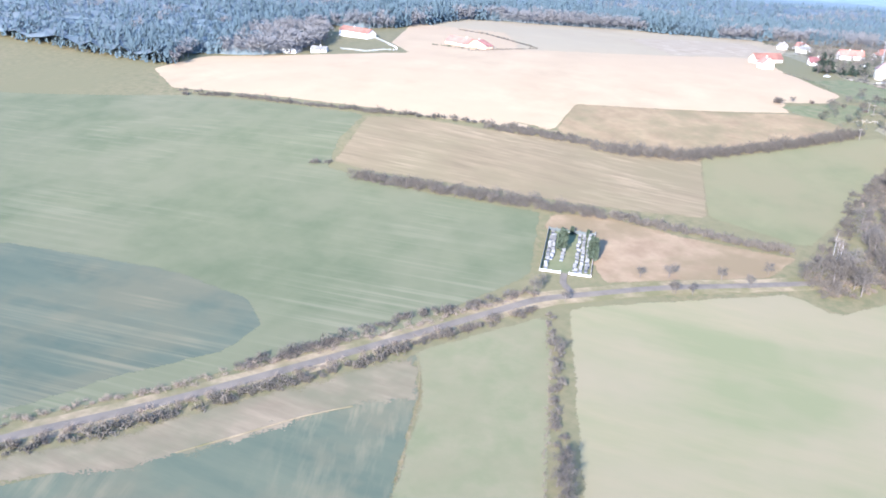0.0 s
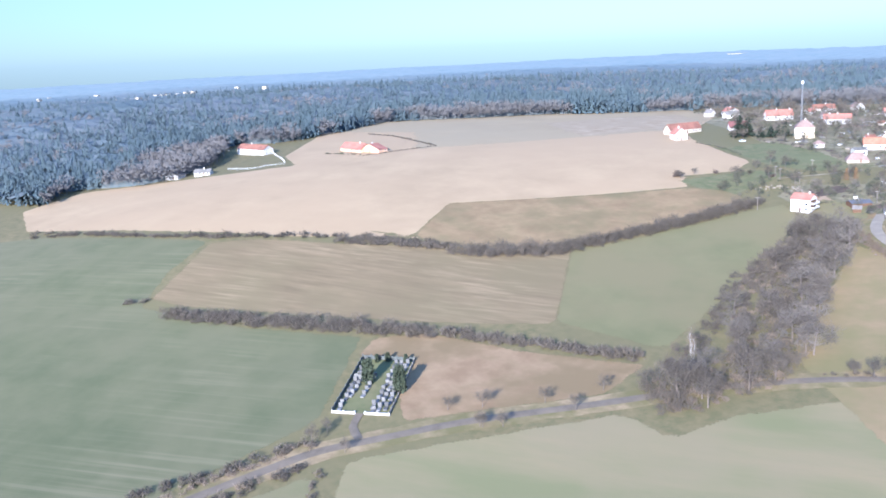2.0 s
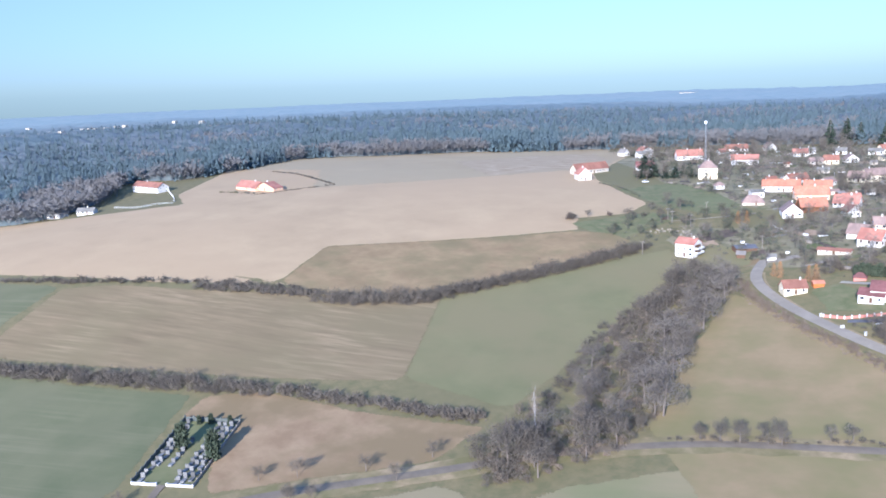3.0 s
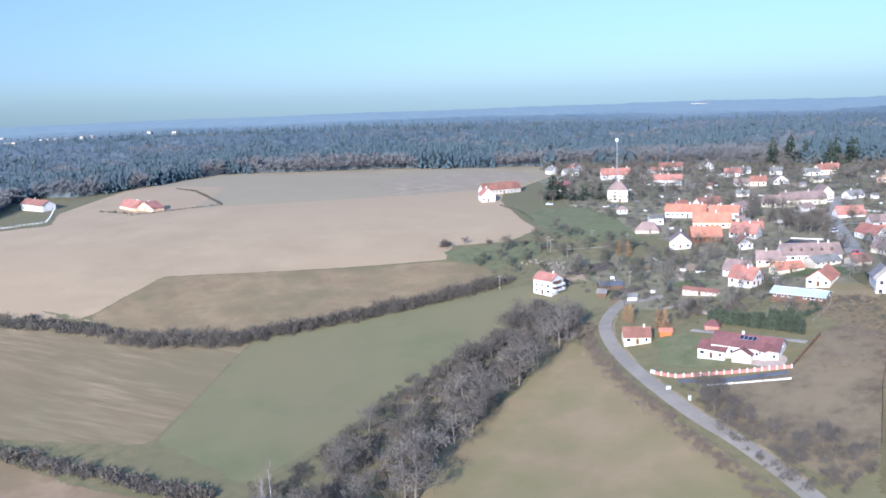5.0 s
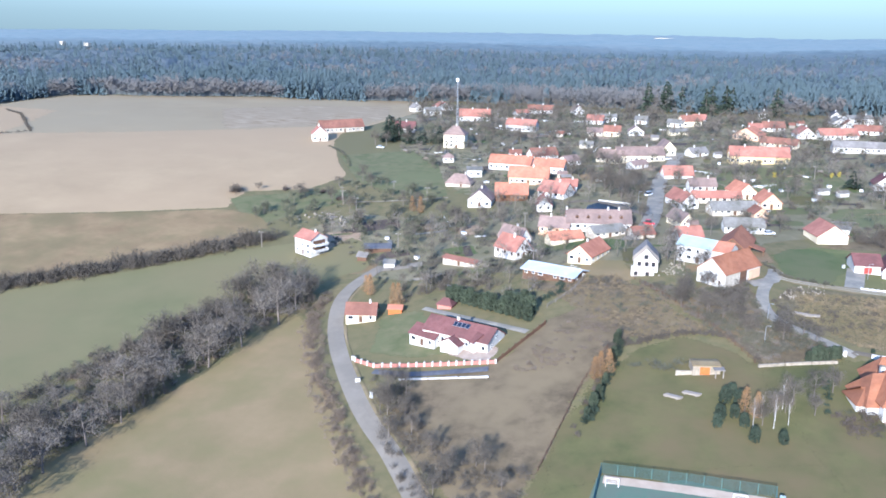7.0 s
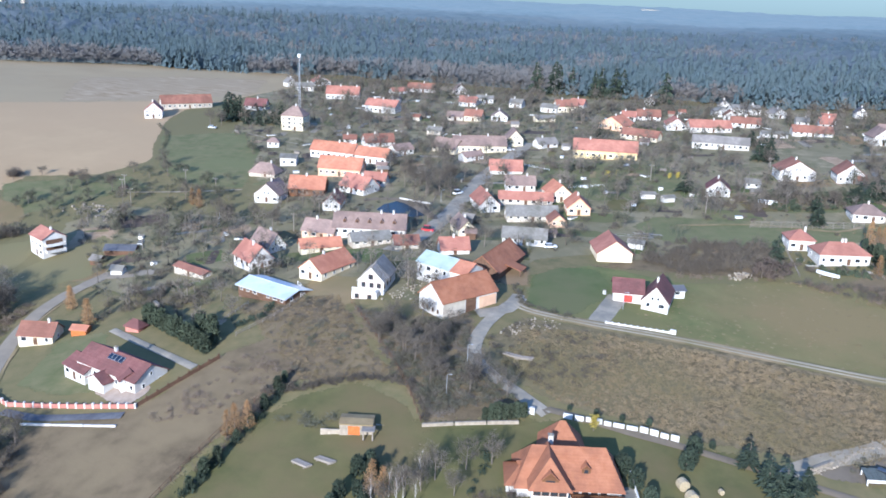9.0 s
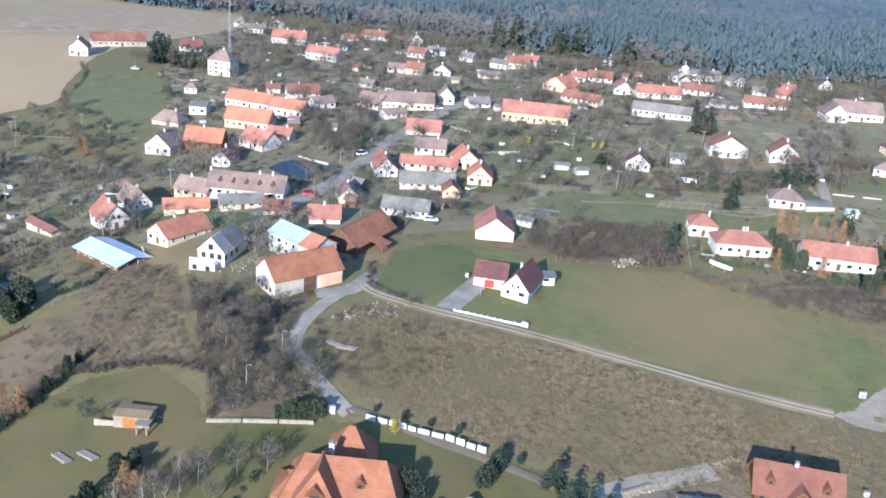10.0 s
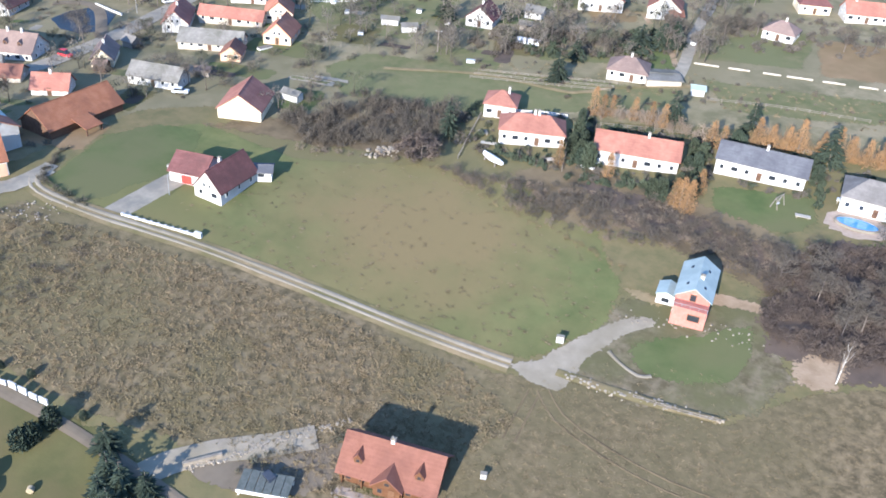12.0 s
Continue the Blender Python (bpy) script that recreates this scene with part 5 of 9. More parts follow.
# small houses of the rear rows
rear_houses = [
        (52.4, 638.6, -5, 5.7, 5, 2.0, "y", 1.8, "brown_tile", "white"), (70.1, 627.1, -2, 5.8, 5, 2.0, "x", 1.6, "eternit", "white"), (91.7, 623.2, 12, 5.2, 6, 2.4, "x", 2.2, "brown_tile", "cream"),
        (95.9, 634.3, -1, 6.1, 6, 2.2, "x", 2.0, "red_tile", "white"), (123.3, 660.0, 9, 4.9, 5, 2.0, "y", 1.8, "grey_slate", "white"), (155.6, 659.3, 10, 5.1, 5, 2.2, "y", 2.0, "dark_slate", "white"),
        (167.2, 646.0, 14, 6.2, 6, 2.8, "x", 1.6, "brown_tile", "white"), (161.1, 631.5, 12, 5.2, 5, 2.0, "y", 2.0, "russet_tile", "white"), (180.6, 646.8, 10, 4.6, 5, 2.0, "y", 2.0, "grey_slate", "white")]
rear_houses += [
        (188.8, 628.8, 12, 4.9, 5, 1.8, "x", 1.4, "eternit", "white"), (198.5, 636.2, 13, 5.2, 6, 2.0, "x", 2.0, "red_tile", "white"), (210.6, 658.9, 11, 4.7, 5, 2.2, "y", 2.0, "dark_slate", "white"),
        (180.9, 596.7, 5, 5.7, 4, 1.6, "x", 1.0, "eternit", "white"), (62.2, 555.4, 6, 5.3, 4, 1.6, "x", 1.2, "eternit", "old_plaster"), (16.7, 614.0, 18, 6.1, 5, 2.0, "y", 1.8, "brown_tile", "white"),
        (40.7, 529.7, 26, 4.5, 4, 1.6, "x", 1.2, "russet_tile", "white"), (107.7, 553.3, 5, 5.0, 4, 1.6, "x", 1.2, "eternit", "white"), (123.4, 613.0, 13, 5.5, 5, 2.0, "x", 1.8, "red_tile", "white")]
for x, y, rot, L, W, eave, ax, rise, roof, wall in rear_houses:
    if all(math.hypot(x - c[0], y + W / 2 - c[1]) > c[2] + 1.2 for c in FOOT):
        H(x, y, rot, L, W, eave, ax, rise, roof, wall, "among garden trees")


def villa():
    """The large villa in the foreground: crossing orange roofs, white front bay, glazed gable."""
    x, y, rot, L = 168.8, 359.8, 21, 14.5
    z = gz(x, y) - 0.2
    FOOT.append((x, y + 5, 9))
    t = thing("villa", pose(x, y, z, 0, 0, rot), "large white villa with steep crossing orange-tiled roofs and wooden balcony", "house", "village buildings")
    part("wall", wall_shell(L, 8, 2.2, 4.2, "x", 0.9), M["white"], t)
    part("roof", prism_roof(L, 8, 2.2, 3.9, "x", 0.5, hip=0.5), M["clay_tile"], t, "steep orange tiled main roof")
    bay = part("bay_wall", wall_shell(5.0, 6.5, 3.0, 2.9, "y", 0.9), M["white"], t, "white front bay")
    bay.matrix_local = pose(-L * 0.2, -2.0, 0)
    br = part("bay_roof", prism_roof(5.4, 9.0, 3.0, 3.3, "y", 0.35, hip=0.85), M["clay_tile"], t, "orange tiled hipped bay roof")
    br.matrix_local = pose(-L * 0.2, -2.0, 0)
    dormer(t, -L * 0.2, -1.65, 3.35, 2.3, 0.7, "clay_tile", "log_wood", 3.0, 1.1)
    for k in (-1.75, -0.6, 0.6, 1.75):
        add_window(bay, pose(k, 0, 1.75), 1.1, 0.95, "frame_brown")
    for k in (-0.9, 0.9):
        add_window(bay, pose(k, 0, -0.3), 0.9, 1.25, "frame_brown")
    rear = part("rear_wall", wall_shell(6.6, 6.4, 2.6, 3.2, "x", 0.9), M["white"], t, "rear wing")
    rear.matrix_local = pose(-L * 0.02, 7.6, 0)
    rr = part("rear_roof", prism_roof(6.6, 6.4, 2.6, 3.9, "x", 0.5, hip=0.9), M["clay_tile"], t, "orange tiled rear roof")
    rr.matrix_local = pose(-L * 0.02, 7.6, 0)
    side = part("left_wall", wall_shell(3.0, 5.0, 1.9, 1.2, "x", 0.9), M["white"], t, "low left wing")
    side.matrix_local = pose(-L * 0.5, 0.8, 0)
    sr = part("left_roof", prism_roof(3.4, 5.4, 1.9, 1.9, "x", 0.4, hip=0.8), M["clay_tile"], t, "orange tiled side roof")
    sr.matrix_local = pose(-L * 0.48, 0.6, 0)
    chimney(t, -L * 0.16, 6.9, 5.4, 0.9, 0.7)
    part("side_terrace", bevelled(box(L * 0.5 - 0.2, -1.0, -1.6, L * 0.5 + 2.4, 6.5, 0.7), 0.05), M["concrete"], t, "grey flat-roofed side terrace")
    part("side_rail", join(box(L * 0.5 + 2.25, -1.0, 1.35, L * 0.5 + 2.35, 6.5, 1.45), *[box(L * 0.5 + 2.27, -0.9 + 0.6 * k, 0.7, L * 0.5 + 2.33, -0.84 + 0.6 * k, 1.4) for k in range(13)]), M["frame_white"], t)
    dormer(t, L * 0.16, 1.3, 3.4, 1.2, 0.9, "clay_tile", "log_wood", 1.8, 0.6)
    dormer(t, L * 0.40, 2.4, 3.0, 1.3, 0.8, "clay_tile", "white", 1.8, 0.6)
    balc = part("balcony", join(box(0.2, -1.5, 1.0, L * 0.5 + 0.3, 0, 1.15), box(0.2, -1.5, -1.2, 0.4, -1.3, 1.0), box(L * 0.5, -1.5, -1.2, L * 0.5 + 0.2, -1.3, 1.0)), M["log_wood"], t, "wooden balcony")
    part("balcony_rail", join(box(0.2, -1.55, 1.75, L * 0.5 + 0.3, -1.45, 1.85), *[box(0.3 + k * 0.35, -1.53, 1.15, 0.42 + k * 0.35, -1.47, 1.75) for k in range(int((L * 0.5) / 0.35))]), M["log_wood"], balc)
    for k in range(4):
        add_window(t, pose(0.9 + k * 1.3, 0, 0.9), 0.9, 1.1, "frame_brown")
    part("terrace", bevelled(box(-L * 0.22 - 2, -5.2, -1.2, -L * 0.22 + 1.5, -2.2, 0.05), 0.04), M["paving"], t, "paved terrace and steps")


villa()


def log_house():
    x, y, rot, L = 221.4, 390.8, 12, 12.0
    z = gz(x, y) - 0.1
    FOOT.append((x, y + 3, 7))
    t = thing("log_house", pose(x, y, z, 0, 0, rot), "log house with big russet tiled roof and three front dormers", "house", "village buildings")
    W, eave, rise = 6.4, 1.9, 2.9
    part("wall", wall_shell(L - 0.8, W, eave, rise, "x"), M["log_wood"], t)
    part("roof", prism_roof(L - 0.8, W, eave, rise, "x", 0.45), M["umber_tile"], t, "russet tiled roof")
    for k, (dx, w) in enumerate(((-L * 0.31, 0.9), (L * 0.30, 0.9))):
        dormer(t, dx, 0.75, eave + 0.75, w + 0.1, 0.7, "umber_tile", "log_wood", 2.4, 0.75)
    big = part("porch_gable", wall_shell(3.2, 3.2, 1.9, 1.4, "y"), M["log_wood"], t, "log porch gable")
    big.matrix_local = pose(0.3, -0.7, 0)
    bro = part("porch_roof", prism_roof(3.2, 3.4, 1.9, 1.45, "y", 0.35), M["umber_tile"], t, "tiled porch roof")
    bro.matrix_local = pose(0.3, -0.7, 0)
    add_window(big, pose(0, 0, 1.9), 0.7, 0.6, "frame_brown")
    add_window(big, pose(-0.8, 0, 0.6), 0.7, 0.8, "frame_brown")
    part("door", bevelled(box(0.2, -0.06, 0.05, 0.95, 0.05, 1.5), 0.02), M["frame_brown"], big, "wooden front door")
    for dx in (-L * 0.38, -L * 0.24, L * 0.22, L * 0.36):
        add_window(t, pose(dx, 0, 0.6), 0.8, 0.8, "frame_brown")
    chimney(t, -0.4, W / 2, eave + rise, 0.6, 0.45)
    part("terrace", bevelled(box(-L * 0.46, -2.0, -1.0, L * 0.44, 0, 0.04), 0.03), M["paving"], t, "paved terrace")
    for k in range(5):
        part("post", box(-L * 0.44 + k * L * 0.2, -0.42, 0, -L * 0.44 + k * L * 0.2 + 0.16, -0.28, 1.75), M["log_wood"], t)


log_house()


def blue_house():
    x, y, rot, L = 242.6, 434.3, 7, 4.7
    z = gz(x, y)
    FOOT.append((x, y + 5, 8))
    t = thing("brick_house", pose(x, y, z, 0, 0, rot), "bare red-brick house under a blue-grey metal roof", "house", "village buildings")
    W = 10.8
    part("wall", wall_shell(L, W - 2.0, 3.7, 1.5, "y"), M["brick"], t).matrix_local = pose(0, 2.0, 0)
    part("front_wall", bevelled(box(-L / 2, 0, -1.3, L / 2, 2.02, 3.0), 0.03), M["brick"], t, "flat brick front under the terrace")
    part("roof", prism_roof(L, W - 2.0, 3.7, 1.5, "y", 0.3, 0.12), M["blue_metal"], t, "blue-grey sheet metal roof").matrix_local = pose(0, 2.0, 0)
    add_window(t, pose(0.7, -0.03, 1.2), 1.7, 1.05, "frame_brown")
    add_window(t, pose(0.0, 1.98, 3.1), 0.9, 1.1, "frame_brown")
    part("terrace_rail", join(box(-L / 2, 0.06, 3.5, L / 2, 0.1, 3.54), *[box(-L / 2 + 0.05 + 1.14 * k, 0.06, 3.0, -L / 2 + 0.09 + 1.14 * k, 0.1, 3.5) for k in range(5)]), M["metal_grey"], t, "thin grey terrace railing")
    chimney(t, 0.5, 5.5, 5.0, 0.5, 0.5)
    for k, (rx, ry) in enumerate(((-1.2, 4.0), (-1.2, 8.6), (1.2, 3.8), (1.2, 8.4))):
        rv = box(-0.2, -0.28, 0, 0.2, 0.28, 0.06)
        s = part("roof_window", rv, M["glass"], t, "roof window")
        s.matrix_local = pose(rx, ry, 3.7 + 1.5 * (1 - abs(rx) / (L / 2)) + 0.13, 0, math.degrees(math.atan(1.5 / (L / 2))) * (1 if rx > 0 else -1), 0)
    for k in range(3):
        add_window(t, pose(-L / 2, 2 + 2.6 * k, 0.9, 0, 0, -90), 0.9, 1.0)
        add_window(t, pose(L / 2, 2 + 2.6 * k, 0.9, 0, 0, 90), 0.9, 1.0)
    annex = part("annexe_wall", wall_shell(2.6, 3.2, 1.9, 0.5, "y"), M["white"], t, "white annexe")
    annex.matrix_local = pose(-L / 2 - 1.3, 3.6, 0)
    part("annexe_roof", prism_roof(2.6, 3.2, 1.9, 0.5, "y", 0.2, 0.1), M["blue_metal"], annex, "blue-grey metal roof")
    add_window(annex, pose(0, 0, 0.6), 1.3, 0.9)
    part("terrace", bevelled(box(-L / 2 - 3.0, 0.6, -1.0, -L / 2, 3.4, -0.25), 0.04), M["verge"], t, "bare earth terrace")


blue_house()


def stone_hut():
    x, y, rot, L = 135.2, 359.8, 21, 5.0
    FOOT.append((x, y + 2, 4.5))
    t = thing("stone_hut", pose(x, y, gz(x, y), 0, 0, rot), "small stone hut with orange doors and a terrace on a lawn", "hut")
    part("wall", wall_shell(L, 3.2, 1.7, 0.25, "x"), M["stone"], t)
    part("roof", prism_roof(L, 3.2, 1.7, 0.25, "x", 0.12), M["verge"], t, "turf-brown flat roof")
    part("door", bevelled(box(-1.2, -0.08, 0.05, 0.6, 0.05, 1.5), 0.02), M["orange_wood"], t, "double orange wooden door")
    part("porch", join(box(1.2, -1.5, 0, 1.4, -1.3, 1.5), box(2.6, -1.5, 0, 2.8, -1.3, 1.5), box(1.0, -1.6, 1.5, 3.0, 0.3, 1.62)), M["grey_wood"], t, "timber porch")
    for k in range(3):
        s = part("step", bevelled(box(L / 2 + 0.3, 0.2 + k * 1.0, -0.6, L / 2 + 5.0, 0.8 + k * 1.0, 0.25 + 0.25 * k), 0.03), M["stone"], t, "stone terrace step")
    part("wing_wall", bevelled(box(-L / 2 - 3, 0.3, -0.6, -L / 2, 0.6, 0.6), 0.03), M["stone"], t, "low stone wing wall")


stone_hut()


# ---- trees, shrubs and woods ----
def blades(rng, centres, spread, n, length, width, up=0.4):
    """Thin triangles round given centres: twigs or leaves."""
    c = centres[rng.integers(0, len(centres), n)]
    p = c + rng.normal(0, 1, (n, 3)) * spread
    d = rng.normal(0, 1, (n, 3))
    d[:, 2] = np.abs(d[:, 2]) * 0.8 + up
    d /= np.linalg.norm(d, axis=1)[:, None]
    s = np.cross(d, rng.normal(0, 1, (n, 3)))
    s /= np.linalg.norm(s, axis=1)[:, None] + 1e-6
    ln = length * rng.uniform(0.5, 1.3, (n, 1))
    w = width * rng.uniform(0.6, 1.4, (n, 1))
    V = np.stack([p - s * w / 2, p + s * w / 2, p + d * ln], 1).reshape(-1, 3)
    return V, np.arange(3 * n).reshape(-1, 3)


def larch_meshes(key, seed, h, r, leaf):
    """A narrow soft cone of needles down to the ground."""
    rng = np.random.default_rng(seed)
    n = 900
    z = rng.uniform(0.03, 0.97, n) ** 1.15
    rad = r * (1 - z) ** 0.62 * rng.uniform(0.25, 1.0, n) * (0.85 + 0.3 * rng.random(n)) * np.clip(z * 7, 0.55, 1)
    g = rng.uniform(0, 2 * math.pi, n)
    c = np.stack([np.cos(g) * rad, np.sin(g) * rad, z * h], 1)
    V, F = blades(rng, c, 0.018 * h, n, 0.085 * h, 0.016 * h, 0.6)
    return mesh(key + "_trunk", *tube([(0, 0, -0.4), (0, 0, h * 0.93)], [h * 0.018, h * 0.004], 5), M["bark"]), tri_mesh(key + "_crown", V, F, M[leaf])


def tree_meshes(key, seed, h, spread, bark, leaf, n, length, width, limbs=7, crown_from=0.3, shape="round"):
    """Trunk with limbs, and a crown of many twigs or leaves."""
    rng = np.random.default_rng(seed)
    rnd = random.Random(seed)
    shapes, tips = [], []
    lean = (rnd.uniform(-0.05, 0.05) * h, rnd.uniform(-0.05, 0.05) * h)
    top = (lean[0], lean[1], h * 0.82)
    r0 = h * (0.013 if bark == "birch_bark" else 0.022)
    shapes.append(tube([(0, 0, -0.4), (lean[0] * 0.3, lean[1] * 0.3, h * 0.3), (lean[0] * 0.8, lean[1] * 0.8, h * 0.6), top], [r0, r0 * 0.75, r0 * 0.45, r0 * 0.1], 5))
    for k in range(limbs):
        f = crown_from + (0.85 - crown_from) * (k + 0.5) / limbs
        b = Vector((lean[0] * f, lean[1] * f, h * f * 0.85))
        g = k * 2.4 + rnd.uniform(-0.4, 0.4)
        out = spread * (1.0 - 0.55 * abs(f - 0.5)) * rnd.uniform(0.7, 1.0)
        if shape == "column":
            out *= 0.5
        tip = b + Vector((math.cos(g) * out, math.sin(g) * out, h * rnd.uniform(0.12, 0.3)))
        mid = b.lerp(tip, 0.5) + Vector((0, 0, -0.03 * h))
        shapes.append(tube([b, mid, tip], [r0 * 0.4, r0 * 0.25, r0 * 0.05], 4))
        tips += [tuple(tip), tuple(mid.lerp(tip, 0.5))]
        if rnd.random() < 0.8:
            g2 = g + rnd.choice((-0.8, 0.8))
            t2 = mid + Vector((math.cos(g2) * out * 0.5, math.sin(g2) * out * 0.5, h * 0.14))
            shapes.append(tube([mid, t2], [r0 * 0.22, r0 * 0.05], 3))
            tips.append(tuple(t2))
    tips += [top, (lean[0], lean[1], h * 0.7)]
    V, F = blades(rng, np.array(tips), h * 0.075, n, length, width)
    V[:, 2] = np.maximum(V[:, 2], 0.15 * h)
    if bark == "birch_bark":
        return (mesh(key + "_trunk", *shapes[0], M[bark]), tri_mesh(key + "_crown", V, F, M[leaf])) + tuple(mesh(key + "_limb", *s, M[bark]) for s in shapes[1:])
    return mesh(key + "_trunk", *join(*shapes), M[bark]), tri_mesh(key + "_crown", V, F, M[leaf])


def spruce_meshes(key, seed, h, r, leaf, layers=13):
    """Whorls of drooping boughs, each a fan of small needle sprays with gaps between."""
    rng = np.random.default_rng(seed)
    V = []
    for k in range(layers):
        f = (k + rng.uniform(-0.3, 0.3)) / layers
        z, rad = h * (0.10 + 0.86 * f), r * (1 - f) ** 0.8 + 0.08
        for j in range(max(5, int(10 * (1 - f)) + 3)):
            g = rng.uniform(0, 2 * math.pi)
            out = rad * rng.uniform(0.6, 1.15)
            for u in np.linspace(0.15, 1.0, 7):
                p = np.array((math.cos(g) * out * u, math.sin(g) * out * u, z - 0.055 * h * u * u))
                side = rng.normal(0, 1, 3) * (1, 1, 0.4)
                side /= np.linalg.norm(side)
                w = 0.085 * h * (1.1 - 0.6 * f)
                d = np.array((math.cos(g), math.sin(g), rng.uniform(-0.7, 0.2)))
                V += [p - side * w * 0.5, p + side * w * 0.5, p + d * w * 1.5]
    V = np.array(V)
    return mesh(key + "_trunk", *tube([(0, 0, -0.4), (0, 0, h * 0.96)], [h * 0.016, h * 0.004], 5), M["bark"]), tri_mesh(key + "_crown", V, np.arange(len(V)).reshape(-1, 3), M[leaf])


def thuja_meshes(key, seed, h, r, leaf):
    rng = np.random.default_rng(seed)
    n = 420
    z = rng.uniform(0.02, 0.95, n)
    rad = r * np.sqrt(np.clip(1 - ((z - 0.35) / 0.66) ** 2, 0.02, 1)) * rng.uniform(0.6, 1.05, n)
    g = rng.uniform(0, 2 * math.pi, n)
    c = np.stack([np.cos(g) * rad, np.sin(g) * rad, z * h], 1)
    V, F = blades(rng, c, 0.03 * h, n * 2, 0.16 * h, 0.09 * h, 0.9)
    return mesh(key + "_trunk", *tube([(0, 0, -0.3), (0, 0, h * 0.6)], [h * 0.03, h * 0.01], 5), M["bark"]), tri_mesh(key + "_crown", V, F, M[leaf])


TREES = {
    "bare": [tree_meshes("bare_%d" % k, 10 + k, 6.0, 2.0, "bark", "twigs", 900, 0.75, 0.07) for k in range(4)],
    "pale": [tree_meshes("pale_%d" % k, 20 + k, 6.0, 2.2, "bark", "pale_twigs", 900, 0.7, 0.06) for k in range(3)],
    "fruit": [tree_meshes("fruit_%d" % k, 30 + k, 3.4, 1.5, "bark", "green_twigs", 620, 0.5, 0.075, 6, 0.25) for k in range(3)],
    "birch": [tree_meshes("birch_%d" % k, 50 + k, 7.0, 1.4, "birch_bark", "reed_twigs", 360, 0.6, 0.035, 7, 0.35, "column") for k in range(2)],
    "autumn": [larch_meshes("larch_%d" % k, 60 + k, 5.5, 1.6, "orange_leaf") for k in range(3)],
    "yellow": [tree_meshes("yellow_%d" % k, 70 + k, 3.0, 1.0, "bark", "yellow_leaf", 350, 0.4, 0.16, 6, 0.15, "column") for k in range(1)],
    "red": [tree_meshes("redbush_%d" % k, 75 + k, 2.8, 1.8, "bark", "red_twigs", 700, 0.55, 0.12, 8, 0.05) for k in range(1)],
    "spruce": [spruce_meshes("spruce_%d" % k, 80 + k, 7.0, 1.7, "needles") for k in range(3)],
    "thuja": [thuja_meshes("thuja_%d" % k, 90 + k, 2.4, 0.55, "thuja") for k in range(2)],
    "yew": [thuja_meshes("yew_%d" % k, 95 + k, 3.0, 1.2, "needles") for k in range(2)],
}
TREE_LABEL = {"pale": ("pale grey bare tree with a rounded twiggy crown", "tree"), "bare": ("bare grey-brown deciduous tree without leaves", "tree"), "fruit": ("small bare fruit tree in a garden", "fruit tree"), "birch": ("pale-trunked birch with bare thin twigs", "birch"),
              "autumn": ("narrow larch with tan-orange autumn needles", "larch"), "yellow": ("small yellow-leaved garden tree", "tree"), "red": ("dense reddish-brown bare bush", "bush"),
              "spruce": ("dark green spruce with drooping branches", "spruce"), "thuja": ("clipped dark green columnar thuja", "thuja"), "yew": ("rounded dark green conifer bush", "conifer bush")}
TREE_HEIGHT = {"pale": 6.0, "bare": 6.0, "fruit": 3.4, "birch": 7.0, "autumn": 5.5, "yellow": 3.0, "red": 2.8, "spruce": 7.0, "thuja": 2.4, "yew": 3.0}
trng = random.Random(5)


def tree(kind, p, h, wide=1.0):
    trunk_me, crown_me, *limb_me = trng.choice(TREES[kind])
    s = h / TREE_HEIGHT[kind] * trng.uniform(0.9, 1.1)
    label, cat = TREE_LABEL[kind]
    t = thing(cat.replace(" ", "_"), pose(p[0], p[1], gz(*p), 0, 0, trng.uniform(0, 360)), label, cat, kind + " trees")
    t.scale = (s * wide, s * wide, s)
    part("trunk", trunk_me, None, t)
    part("crown", crown_me, None, t)
    for me in limb_me:
        part("limb", me, None, t)
    return t


def trees(kind, pts, h, wide=1.0):
    for p in pts:
        tree(kind, p, h * trng.uniform(0.85, 1.15), wide)


def shrub_template(seed, n=110, length=0.55, width=0.14, flat=0.75):
    """A bush of radius 1: a fistful of stems and many twigs, as arrays."""
    rng = np.random.default_rng(seed)
    k = 26
    d = rng.normal(0, 1, (k, 3))
    d[:, 2] = np.abs(d[:, 2]) * flat
    d /= np.linalg.norm(d, axis=1)[:, None]
    c = d * rng.uniform(0.35, 0.95, (k, 1))
    V, F = blades(rng, c, 0.14, n, length, width, 0.25)
    V[:, 2] = np.maximum(V[:, 2], -0.25)
    sv, sf = [], []
    for q in c[:8]:
        n0 = len(sv)
        sv += [(-0.02, 0, -0.3), (0.02, 0, -0.3), tuple(q)]
        sf.append((n0, n0 + 1, n0 + 2))
    F = np.concatenate([F, np.array(sf) + len(V)])
    V = np.concatenate([V, np.array(sv)])
    return V, F


def scatter(name, pts, sizes, templates, mat, label, category, seed=1, tall=1.0, lift=0.0):
    """Many bushes or trees joined into one growth that nobody could count."""
    rng = np.random.default_rng(seed)
    Vs, Fs, n = [], [], 0
    for (x, y), s in zip(pts, sizes):
        V, F = templates[rng.integers(0, len(templates))]
        g = rng.uniform(0, 2 * math.pi)
        c, q = math.cos(g), math.sin(g)
        hs = s * tall * rng.uniform(0.8, 1.2)
        W = np.stack([(V[:, 0] * c - V[:, 1] * q) * s + x, (V[:, 0] * q + V[:, 1] * c) * s + y, V[:, 2] * hs + gz(x, y) + lift], 1)
        Vs.append(W)
        Fs.append(F + n)
        n += len(V)
    return tagged(new(name, tri_mesh(name, np.concatenate(Vs), np.concatenate(Fs), M[mat] if isinstance(mat, str) else mat)), label, category, kind="stuff")


